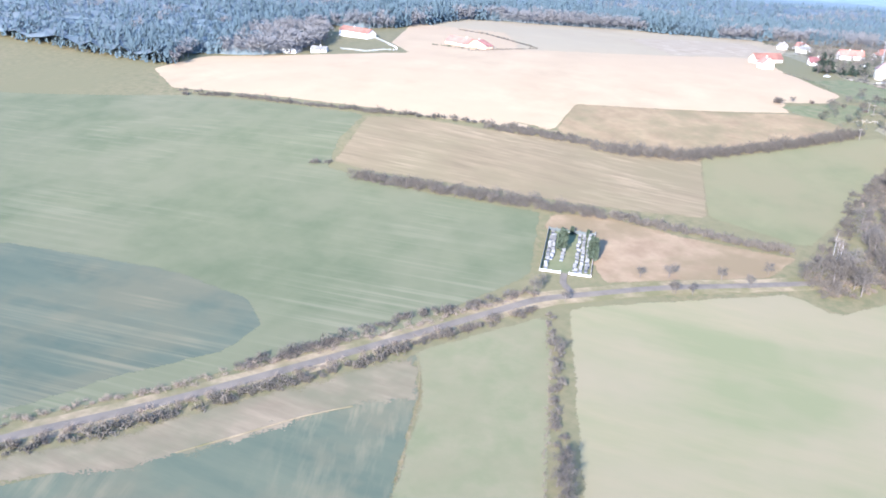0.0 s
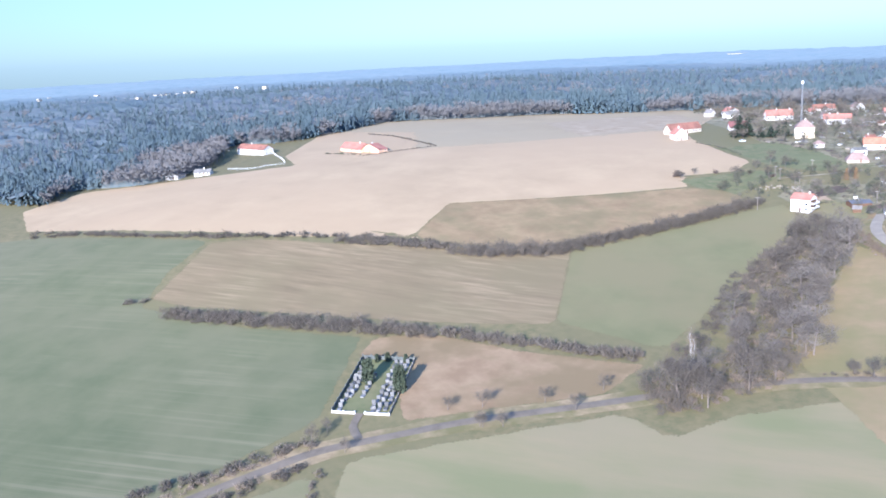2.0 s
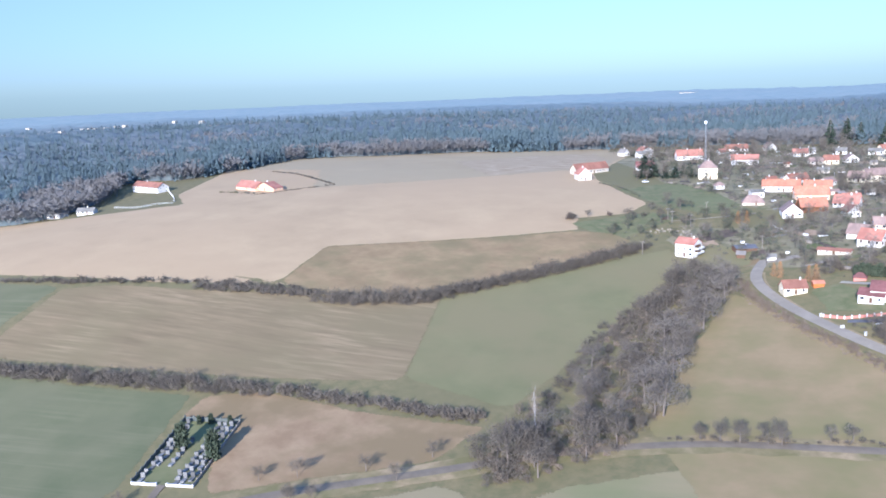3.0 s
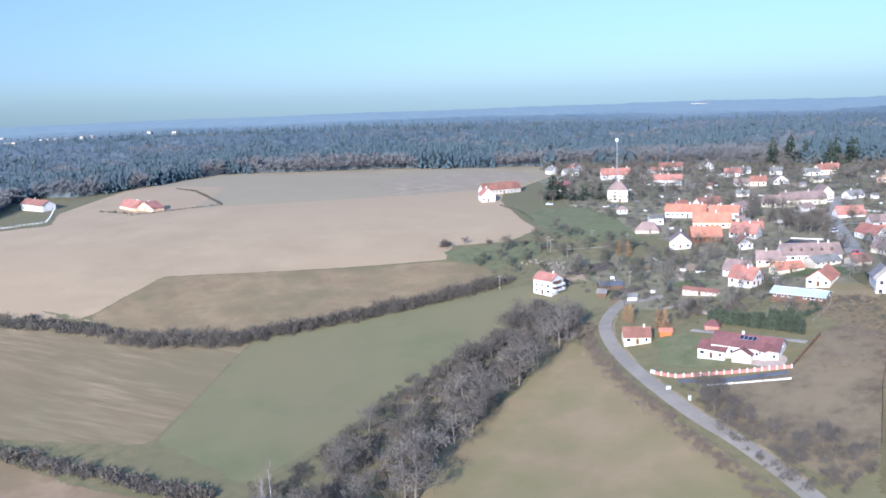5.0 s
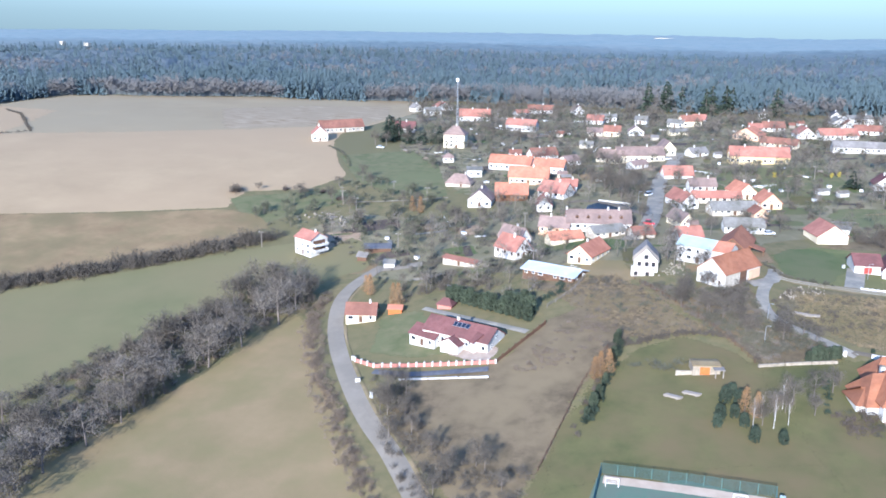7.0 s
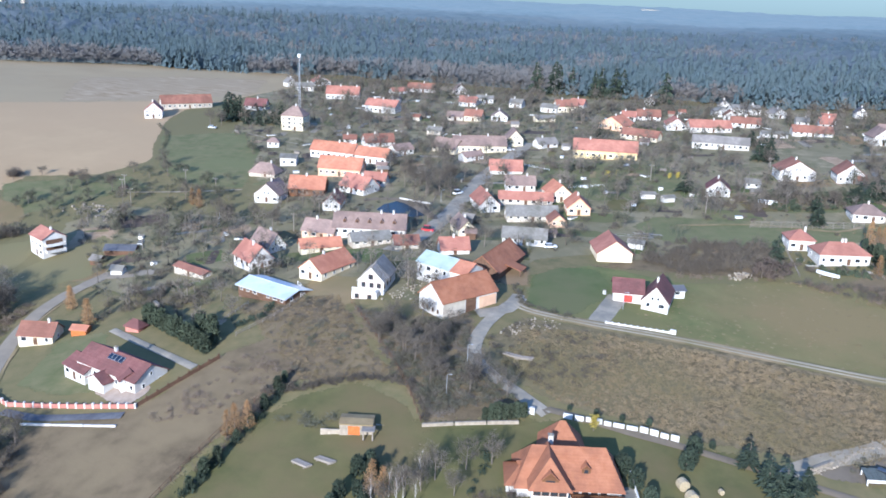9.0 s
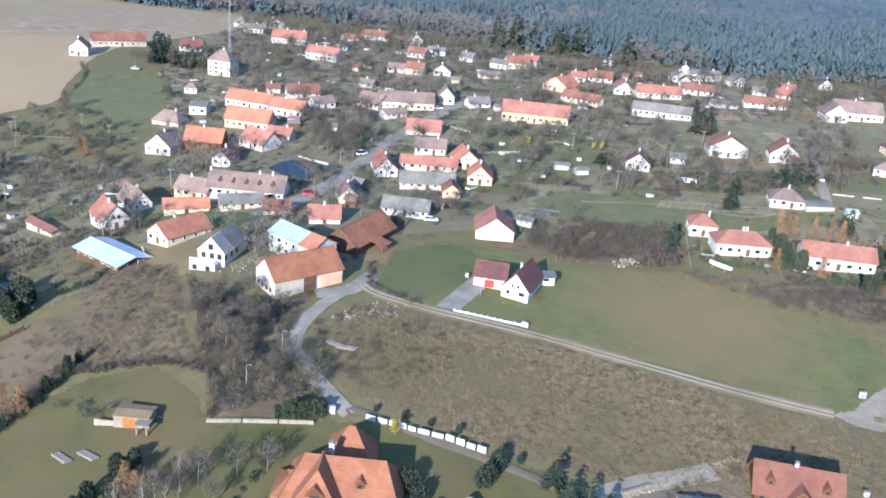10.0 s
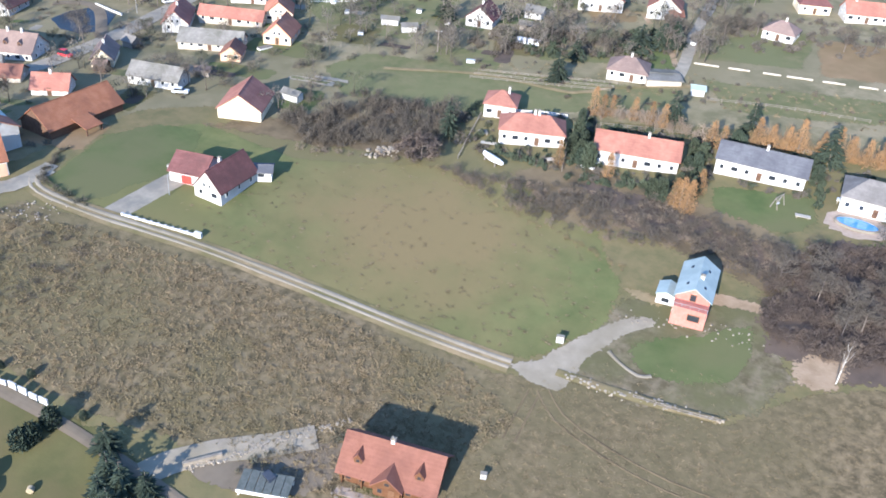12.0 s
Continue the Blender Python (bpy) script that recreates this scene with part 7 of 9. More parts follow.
def clumps(poly, n, seed, scale=0.045, least=-0.05):
    """Random places in an outline, gathered in clumps."""
    return free([p for p in inside(poly, n, seed) if noise.noise((p[0] * scale, p[1] * scale, seed * 1.7)) > least], 0.2)


def garden_tree(seed):
    """A bare tree of height 1, as arrays."""
    rng = np.random.default_rng(seed)
    c = rng.normal(0, 1, (14, 3)) * (0.15, 0.15, 0.14) + (0, 0, 0.6)
    V, F = blades(rng, c, 0.07, 150, 0.17, 0.02, 0.3)
    v, f = tube([(0, 0, -0.06), (0.01, 0, 0.3), (0, 0.01, 0.75)], [0.022, 0.016, 0.004], 4)
    f = [t for q in f for t in ((q[0], q[1], q[2]), (q[0], q[2], q[3]))]
    return np.concatenate([V, np.array(v)]), np.concatenate([F, np.array(f) + len(V)])


GARDEN_TREES = [garden_tree(300 + k) for k in range(6)]
trees("fruit", free(inside(village, 190, 41), 0.2), 3.4)
trees("bare", free(inside(village, 50, 42), 0.3), 5.2)
for seed, n, mat, label in ((421, 420, "twigs", "bare grey-brown trees between the houses"), (423, 420, "pale_twigs", "grey bare trees crowding the village gardens"), (424, 300, "green_twigs", "bare greenish trees of the village gardens"), (422, 420, "pale_twigs", "pale bare trees of the village gardens")):
    P = clumps(village, n, seed)
    scatter("garden_trees", P, [trng.uniform(4.0, 7.2) for _ in P], GARDEN_TREES, mat, label, "trees", seed)
trees("bare", [(79.1, 497.2), (85.4, 491.9), (84.8, 501.0), (91.6, 493.2), (86.1, 508.6), (96.1, 482.4), (91.6, 484.3), (94.7, 497.1), (89.4, 479.7), (100.0, 481.6), (72.3, 506.1)], 6.6, 1.0)
rear = [(-68.1, 659.3), (-29.5, 668.4), (16.1, 680.2), (92.0, 663.0), (167.7, 653.2), (225.3, 673.2), (252.7, 678.6), (247.0, 614.3), (224.0, 624.6), (171.8, 617.5), (104.3, 621.3), (33.9, 641.2), (-6.0, 627.6), (-40.9, 619.4)]
P = free(inside(rear, 260, 423), 0.2)
scatter("garden_trees", P, [trng.uniform(4.5, 8.5) for _ in P], GARDEN_TREES, "twigs", "bare trees between the last houses and the forest", "trees", 423)
P = free(inside(rear, 420, 424), 0.2)
scatter("shrubbery", P, [trng.uniform(0.8, 2.0) for _ in P], WOODY, "green_twigs", "bushes below the forest edge", "shrubs", 424, 1.2)
P = clumps(village, 1900, 43)
scatter("shrubbery", P, [trng.uniform(0.35, 1.2) for _ in P], SHRUBS, "green_twigs", "garden shrubs and hedges of the village", "shrubs", 43, 0.9)
P = clumps(village, 1700, 44)
scatter("shrubbery", P, [trng.uniform(0.6, 1.8) for _ in P], WOODY, "twigs", "bare brown garden bushes of the village", "shrubs", 44, 1.1)
P = clumps(village, 2000, 48)
scatter("shrubbery", P, [trng.uniform(0.5, 1.6) for _ in P], WOODY, "pale_twigs", "pale grey garden bushes of the village", "shrubs", 48, 1.0)
orchard = [(-18.4, 431.3), (-4.4, 470.7), (3.5, 489.9), (39.9, 467.9), (52.8, 432.9), (54.2, 400.2), (37.6, 405.8), (18.9, 431.8), (1.7, 423.3)]
trees("fruit", free(inside(orchard, 60, 45), 0.3), 3.2)
P = free(inside(orchard, 160, 46), 0.2)
scatter("shrubbery", P, [trng.uniform(0.5, 1.2) for _ in P], WOODY, "green_twigs", "bare bushes in the overgrown orchard", "shrubs", 46, 1.0)
grove = [(49.3, 408.7), (65.2, 415.3), (81.7, 397.6), (86.0, 383.1), (69.5, 389.6), (62.0, 382.0)]
P = free(inside(grove, 90, 47))
scatter("thicket", P, [trng.uniform(0.8, 1.6) for _ in P], WOODY, "twigs", "bare grey thicket above the bungalow", "thicket", 47, 1.2)
for bush_at, r in (((-35.1, 451.0), 2.4), ((4.0, 455.5), 1.6), ((-20.0, 459.0), 1.6), ((-6.0, 461.0), 1.3)):
    P = [(bush_at[0] + trng.uniform(-0.5, 0.5) * r, bush_at[1] + trng.uniform(-0.5, 0.5) * r) for _ in range(7)]
    scatter("bush", P, [r * trng.uniform(0.55, 0.85) for _ in P], WOODY, "red_twigs", "dense round dark bush on the field edge", "bush", int(r * 100), 1.25)
tree("bare", (-28.3, 455.4), 3.0, 1.5)
tree("bare", (-32.6, 448.1), 3.4, 1.6)
trees("bare", [(-4.3, 469.5), (-8.7, 454.0), (-11.2, 454.4)], 4.0, 1.4)
# tussocks of the rough meadow
tuss = [(149.1, 386.0), (148.5, 400.4), (160.7, 405.3), (177.5, 408.8), (196.6, 411.3), (220.4, 412.0), (230.1, 408.0), (222.5, 387.7), (199.2, 384.9), (180.6, 381.8), (160.9, 380.6)]
P = inside(tuss, 9500, 51)
TUFT = [shrub_template(260 + k, 14, 0.75, 0.2) for k in range(5)]
scatter("tussocks", P, [trng.uniform(0.2, 0.5) for _ in P], TUFT, "straw_tuft", "dry straw-coloured grass tussocks of the rough meadow", "grass", 51, 0.9)
P = inside([(231.1, 409.4), (232.4, 421.4), (242.2, 426.2), (261.2, 430.8), (270.7, 424.3), (266.1, 405.8), (234.0, 386.2)], 600, 52)
scatter("tussocks", P, [trng.uniform(0.16, 0.36) for _ in P], TUFT, "straw_tuft", "short dry grass tufts of the mown meadow", "grass", 52, 0.6)

P = inside([(211.4, 391.4), (212.0, 406.5), (231.3, 416.2), (252.2, 418.7), (268.6, 433.5), (280.8, 433.3), (282.0, 411.1), (231.9, 376.0)], 6000, 53)
scatter("tussocks", P, [trng.uniform(0.14, 0.3) for _ in P], TUFT, "straw_tuft", "low dry grass tufts of the mown meadow", "grass", 53, 0.6)

# ---- the forest ----
def far_spruce(seed):
    """A spruce of height 1: sprays of drooping boughs round a stem."""
    rng = np.random.default_rng(seed)
    n = 36
    z = rng.uniform(0.05, 0.93, n) ** 0.9
    g = rng.uniform(0, 2 * math.pi, n)
    r = 0.19 * (1 - z) ** 0.8 * rng.uniform(0.5, 1.1, n) + 0.01
    c = np.stack([np.cos(g) * r, np.sin(g) * r, z], 1)
    d = np.stack([np.cos(g) * 0.07, np.sin(g) * 0.07, np.full(n, -0.05)], 1)
    s = np.stack([-np.sin(g), np.cos(g), rng.uniform(-0.5, 0.5, n)], 1) * (0.07 * (1.1 - z))[:, None]
    top = np.stack([np.cos(g) * r * 0.3, np.sin(g) * r * 0.3, z + 0.13], 1)
    V = np.stack([c + d - s, c + d + s, top], 1).reshape(-1, 3)
    return V, np.arange(3 * n).reshape(-1, 3)


def far_bare(seed):
    rng = np.random.default_rng(seed)
    c = rng.normal(0, 1, (12, 3)) * (0.13, 0.13, 0.14) + (0, 0, 0.62)
    V, F = blades(rng, c, 0.06, 60, 0.2, 0.045, 0.3)
    n = len(V)
    V = np.concatenate([V, np.array([(-0.012, 0, -0.05), (0.012, 0, -0.05), (0, 0.01, 0.75)])])
    return V, np.concatenate([F, [(n, n + 1, n + 2)]])


SPRUCES, BARES = [far_spruce(k) for k in range(6)], [far_bare(k) for k in range(5)]
edge = [(-309.3, 337.2), (-328.4, 370.6), (-333.1, 395.0), (-290.9, 400.7), (-284.1, 442.8), (-323.9, 507.6), (-289.0, 513.6), (-274.4, 547.3), (-261.7, 606.4), (-211.2, 622.0), (-161.0, 650.2), (-69.9, 673.4), (-76.4, 676.7), (-38.7, 684.3), (-6.1, 686.2), (59.2, 678.4), (93.7, 676.2), (128.3, 674.8), (177.6, 668.0), (225.6, 686.3)]
edge_pts = smooth_line([(-560.0, 300.0)] + edge + [(330.0, 690.0), (460.0, 640.0), (560.0, 560.0)], 3.0)
open_land = [tuple(p) for p in edge_pts] + [(560.0, -200.0), (-700.0, -200.0), (-700.0, 250.0)]
AROUND = np.radians(np.arange(8, 178, 0.4))


def edge_radius(a):
    """How far the open land reaches from its middle in a direction."""
    r = 900.0
    while r > 150 and not within((math.cos(a) * r, 350 + math.sin(a) * r), open_land):
        r -= 4
    return r


EDGE_R = np.array([edge_radius(a) for a in AROUND])
for _ in range(2):
    EDGE_R = np.maximum(EDGE_R, np.convolve(np.pad(EDGE_R, 2, "edge"), np.ones(5) / 5, "valid"))


def swell(x, y):
    """The long swells of the wooded country."""
    return 5 * noise.noise((x * 0.0022, y * 0.0022, 5.0)) + 3 * noise.noise((x * 0.009, y * 0.009, 2.0))


def leafless(x, y, away):
    return noise.noise((x * 0.012, y * 0.012, 7.0)) + 0.5 * noise.noise((x * 0.05, y * 0.05, 3.0)) > (0.06 if away < 26 else 0.30)


frng = random.Random(77)
wood = {True: ([], []), False: ([], [])}
for a, r0, r1 in zip(AROUND[:-1], EDGE_R[:-1], EDGE_R[1:]):
    away = 2.0
    while away < 600:
        g = a + radians(0.4) * frng.random()
        r = r0 + away + frng.uniform(-2, 2)
        x, y = math.cos(g) * r, 350 + math.sin(g) * r
        bare = leafless(x, y, away)
        size = frng.uniform(6.0, 10.5) if bare else frng.uniform(6.5, 12.0) * (1.0 + 0.25 * noise.noise((x * 0.03, y * 0.03, 9.0)))
        if away < 120 or frng.random() < 0.8:
            wood[bare][0].append((x, y))
            wood[bare][1].append(size)
        away += frng.uniform(2.0, 3.4) * (1 + away / 58)
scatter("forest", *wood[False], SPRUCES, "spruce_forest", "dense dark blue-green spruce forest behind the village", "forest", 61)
scatter("forest", *wood[True], BARES, "bare_forest", "pale bare birches and larches among the spruces", "forest", 62)


def canopy(name, first, last, mat, label, category, kind):
    """The closed roof of the forest: a sheet of tree tops, ring by ring, from the edge outwards."""
    rng = np.random.default_rng(3)
    steps = [8.0]
    while steps[-1] < 4300:
        steps.append(steps[-1] + 4.5 * 1.0625 ** len(steps))
    A, S = np.meshgrid(AROUND, np.array(steps))
    D = EDGE_R[None, :] * np.clip(1 - S / 4300, 0, 1) + 620 * np.clip(S / 4300, 0, 1) + S
    X, Y = np.cos(A) * D, 350 + np.sin(A) * D
    Z = height(X, Y) + 5.0 + rng.uniform(-2.2, 2.2, X.shape)
    Z += np.array([[swell(x, y) for x, y in zip(rx, ry)] for rx, ry in zip(X, Y)]) * np.clip((S - 60) / 200, 0, 1)
    Z[0] -= 9
    keep = range(first, min(last, len(steps)))
    X, Y, Z = X[keep], Y[keep], Z[keep]
    k = np.arange(Z.size).reshape(Z.shape)
    q = np.stack([k[:-1, :-1], k[:-1, 1:], k[1:, 1:], k[1:, :-1]], -1).reshape(-1, 4)
    me = tri_mesh(name, np.stack([X.ravel(), Y.ravel(), Z.ravel()], 1), np.concatenate([q[:, [0, 2, 1]], q[:, [0, 3, 2]]]), mat)
    me.polygons.foreach_set("use_smooth", np.ones(len(me.polygons), bool))
    return tagged(new(name, me), label, category, kind=kind)


# canopy green is shifted towards blue to carry the haze
M["hazed_wood"] = material("hazed_wood", (0.082, 0.110, 0.118), (0.120, 0.146, 0.152), 0.03, 1.0, c3=(0.128, 0.143, 0.143), big=0.006, contrast=(0.4, 0.6))
canopy("forest_canopy", 0, 26, M["hazed_wood"], "close dark spruce tops seen from above", "forest", "stuff")
# the wooded distance, paler and bluer towards the skyline: haze glow in the surface
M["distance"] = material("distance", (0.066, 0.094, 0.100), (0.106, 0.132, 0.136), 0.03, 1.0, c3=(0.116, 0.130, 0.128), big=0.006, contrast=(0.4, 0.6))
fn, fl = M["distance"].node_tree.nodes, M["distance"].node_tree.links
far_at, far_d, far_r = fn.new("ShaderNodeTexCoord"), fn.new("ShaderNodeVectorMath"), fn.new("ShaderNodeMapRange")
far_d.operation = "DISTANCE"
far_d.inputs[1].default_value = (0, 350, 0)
# emission strength rises with distance in place of real haze
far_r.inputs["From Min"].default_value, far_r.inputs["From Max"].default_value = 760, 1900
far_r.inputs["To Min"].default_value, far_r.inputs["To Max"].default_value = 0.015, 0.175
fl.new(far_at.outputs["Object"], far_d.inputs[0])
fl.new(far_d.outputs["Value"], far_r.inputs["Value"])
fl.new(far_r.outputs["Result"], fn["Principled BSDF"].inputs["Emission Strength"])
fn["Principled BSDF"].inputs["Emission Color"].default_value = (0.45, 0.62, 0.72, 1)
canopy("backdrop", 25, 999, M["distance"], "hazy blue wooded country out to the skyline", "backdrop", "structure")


# ---- far buildings ----
def far_village():
    rng = random.Random(8)
    shapes = []
    for p in [(-1044.0, 965.4), (-1120.3, 1047.9), (-757.1, 748.6), (-737.7, 759.1), (-754.1, 778.7), (-714.2, 749.7), (-666.7, 731.1), (-726.8, 807.6), (-714.0, 816.0), (-697.4, 808.1), (-741.1, 868.5), (-730.2, 871.0), (-745.8, 905.7), (-724.8, 902.7), (-774.2, 970.7), (-790.1, 1002.0), (-1041.4, 1069.9), (-774.9, 861.5), (-710.0, 828.9), (-728.7, 878.7), (-846.1, 1165.2), (-770.1, 1134.1)]:
        w = rng.uniform(1.6, 4)
        z = gz(*p)
        shapes.append(box(p[0] - w, p[1] - 3, z - 4, p[0] + w, p[1] + 3, z + 5 + rng.uniform(1.5, 3.5)))
    tagged(new("far_village", mesh("far_village", *join(*shapes), M["old_plaster"])), "distant pale village houses on the skyline", "village", kind="stuff")


far_village()
bx, by = -818.0, 1109.0
hall = thing("far_hall", pose(bx, by, 22.0, 0, 0, 40), "distant white hall with a raised middle", "building")
part("wall", bevelled(box(-14, -5, -8, 14, 5, 4), 0.1), M["white"], hall)
part("upper_wall", bevelled(box(-6, -4.9, 4, 5, 4.9, 9), 0.1), M["white"], hall)
part("roof", box(-6.4, -5.2, 9, 5.4, 5.2, 9.5), M["eternit"], hall)
bx, by = (-593.9, 4647.0)
hall = thing("far_hall", pose(bx, by, gz(bx, by), 0, 0, 12), "distant long pale industrial hall among woods", "building")
part("wall", bevelled(box(-45, -8, -4, 45, 8, 6), 0.2), M["old_plaster"], hall)
part("roof", box(-45.5, -8.5, 6, 45.5, 8.5, 6.6), M["eternit"], hall)


def mast(x, y, h):
    t = thing("radio_mast", pose(x, y, gz(x, y)), "tall pale lattice radio mast with antenna head", "mast")
    r = lambda z: 0.6 - 0.4 * z / h
    for k in range(3):
        g = 2.1 * k
        part("leg", tube([(math.cos(g) * r(0), math.sin(g) * r(0), -1), (math.cos(g) * r(h), math.sin(g) * r(h), h)], [0.06, 0.05], 5), M["metal_grey"], t)
    for j in range(18):
        z = h * j / 18
        for k in range(3):
            g, g2 = 2.1 * k, 2.1 * (k + 1)
            part("brace", tube([(math.cos(g) * r(z), math.sin(g) * r(z), z), (math.cos(g2) * r(z + h / 18), math.sin(g2) * r(z + h / 18), z + h / 18)], [0.035, 0.035], 3), M["metal_grey"], t)
    part("antenna_head", bevelled(box(-0.6, -0.4, h - 1.3, 0.6, 0.4, h + 0.1), 0.1), M["frame_white"], t, "white antenna panels")


mast(7.7, 549.3, 27.3)

# ---- cemetery ----
c_fl, c_fr, c_bl = Vector((-73.5, 230.8)), Vector((-59.2, 233.9)), Vector((-80.5, 257.7))
c_u, c_v = c_fr - c_fl, c_bl - c_fl


def cem(a, b):
    p = c_fl + c_u * a + c_v * b
    return p.x, p.y


patch("cemetery_ground", [cem(0, 0), cem(1, 0), cem(1, 1), cem(0, 1)], M["garden"], 0.2, "trodden grass and gravel inside the cemetery", "ground", 0.1, 0.5)
crot = math.degrees(math.atan2(c_u.y, c_u.x))


def low_wall(p, q, h, mat, label, thick=0.3, post=0.0, post_mat=None, gap=(), name="wall_segment", category="wall", rail=True):
    """A wall or fence between two places: posts, and panels between them."""
    p, q = Vector(p), Vector(q)
    n = max(1, round((q - p).length / (post or 6.0)))
    ang = math.degrees(math.atan2(q.y - p.y, q.x - p.x))
    L = (q - p).length / n
    t = thing(name, pose(p.x, p.y, gz(p.x, p.y), 0, 0, ang), label, category)
    for k in range(n + 1):
        a = p.lerp(q, k / n)
        z = gz(a.x, a.y) - gz(p.x, p.y)
        if post:
            part("post", box(k * L - 0.16, -thick / 2 - 0.06, z - 0.6, k * L + 0.16, thick / 2 + 0.06, z + h * 1.35), M[post_mat or mat], t)
        if k < n and k not in gap:
            b = p.lerp(q, (k + 1) / n)
            z2 = gz(b.x, b.y) - gz(p.x, p.y)
            v = [(x, y, zz) for x, zb in ((k * L + 0.1, z), ((k + 1) * L - 0.1, z2)) for y in (-thick / 2, thick / 2) for zz in (zb - 0.6, zb + h)]
            part("panel", (v, [(0, 1, 3, 2), (4, 6, 7, 5), (0, 4, 5, 1), (2, 3, 7, 6), (1, 5, 7, 3), (0, 2, 6, 4)]), M[mat], t)
    return t


low_wall(cem(0, 0), cem(0.40, 0), 0.55, "white", "white cemetery wall with tall square posts", 0.35, 3.2, "white")
low_wall(cem(0.58, 0), cem(1, 0), 0.55, "white", "white cemetery wall with tall square posts", 0.35, 3.2, "white")
low_wall(cem(0, 0), cem(0, 1), 1.1, "wire_dark", "dark side fence of the cemetery", 0.12, 2.4)
low_wall(cem(1, 0), cem(1, 1), 0.7, "grey_wood", "grey side fence of the cemetery", 0.12, 2.4)
low_wall(cem(0, 1), cem(1, 1), 1.1, "wire_dark", "dark rear fence of the cemetery", 0.12, 2.4)
grave_base = mesh("grave_base", *join(box(-0.5, -0.9, -0.2, 0.5, 0.9, 0.16)), M["granite"])
bm = bevelled(box(-0.5, 0.72, 0.2, 0.5, 0.95, 1.25), 0.06)
grave_stone = bpy.data.meshes.new("headstone")
bm.to_mesh(grave_stone)
bm.free()
grave_stone.materials.append(M["granite"])
grng = random.Random(12)
for row, lo, hi in ((0.10, 0.06, 0.95), (0.17, 0.3, 0.9), (0.40, 0.3, 0.7), (0.68, 0.05, 0.95), (0.78, 0.08, 0.95), (0.90, 0.1, 0.92)):
    b = lo
    while b < hi:
        x, y = cem(row + grng.uniform(-0.02, 0.02), b)
        t = thing("grave", pose(x, y, gz(x, y) + 0.15, 0, 0, crot + grng.uniform(-6, 6)), "pale granite grave with an upright headstone", "grave", "cemetery graves")
        t.scale = (1, 1, grng.uniform(0.7, 1.3))
        part("plinth", grave_base, None, t)
        part("headstone", grave_stone, None, t)
        b += grng.uniform(0.065, 0.11)
for p, hh in (((-72.3, 246.5), 6.5), ((-62.2, 245.0), 7.5)):
    tree("thuja", p, hh, 0.95)
trees("thuja", [cem(0.3, 0.95), cem(0.5, 0.97), cem(0.85, 0.97)], 2.6)
ribbon("track", [cem(0.49, 0.0), cem(0.49, -0.22), cem(0.7, -0.4)], 2.0, M["asphalt"], 0.22, "gravel forecourt of the cemetery", "track", 0.4)

# ---- football pitch ----
f_l, f_r = Vector((123.3, 329.1)), Vector((149.5, 331.4))
f_u = (f_r - f_l).normalized()
f_d = Vector((f_u.y, -f_u.x))


def pit(a, b):
    p = f_l + f_u * a + f_d * b
    return p.x, p.y


f_len = (f_r - f_l).length
frot = math.degrees(math.atan2(f_u.y, f_u.x))
patch("pitch", [pit(0, 0), pit(f_len, 0), pit(f_len, 14), pit(0, 14)], M["pitch_green"], 0.24, "dull green artificial turf pitch", "pitch", 0.02)
patch("pitch", [pit(0.6, 0.4), pit(f_len - 0.6, 0.4), pit(f_len - 0.6, 2.2), pit(0.6, 2.2)], M["pitch_tan"], 0.29, "tan run-off strip of the pitch", "pitch", 0.05, 0.25)


def mesh_fence(p, q, h):
    p, q = Vector(p), Vector(q)
    n = max(1, round((q - p).length / 2.6))
    ang = math.degrees(math.atan2(q.y - p.y, q.x - p.x))
    L = (q - p).length / n
    t = thing("ball_fence", pose(p.x, p.y, gz(p.x, p.y), 0, 0, ang), "tall green wire ball fence round the pitch", "fence")
    for k in range(n + 1):
        a = p.lerp(q, k / n)
        z = gz(a.x, a.y) - gz(p.x, p.y)
        part("post", tube([(k * L, 0, z - 0.5), (k * L, 0, z + h)], [0.06, 0.06], 5), M["green_mesh"], t)
        if k < n:
            b = p.lerp(q, (k + 1) / n)
            z2 = gz(b.x, b.y) - gz(p.x, p.y)
            bars = []
            for j in range(14):
                zz = 0.1 + (h - 0.15) * j / 13
                bars.append(tube([(k * L, 0, z + zz), ((k + 1) * L, 0, z2 + zz)], [0.022, 0.022], 3))
            for j in range(13):
                f = (j + 0.5) / 13
                bars.append(tube([(k * L + f * L, 0, z + (z2 - z) * f), (k * L + f * L, 0, z + (z2 - z) * f + h)], [0.018, 0.018], 3))
            part("wire_panel", join(*bars), M["green_mesh"], t)["kind"] = "stuff"


mesh_fence(pit(0, 0), pit(f_len, 0), 1.9)
mesh_fence(pit(0, 14), pit(0, 0), 1.9)
mesh_fence(pit(f_len, 0), pit(f_len, 14), 1.9)


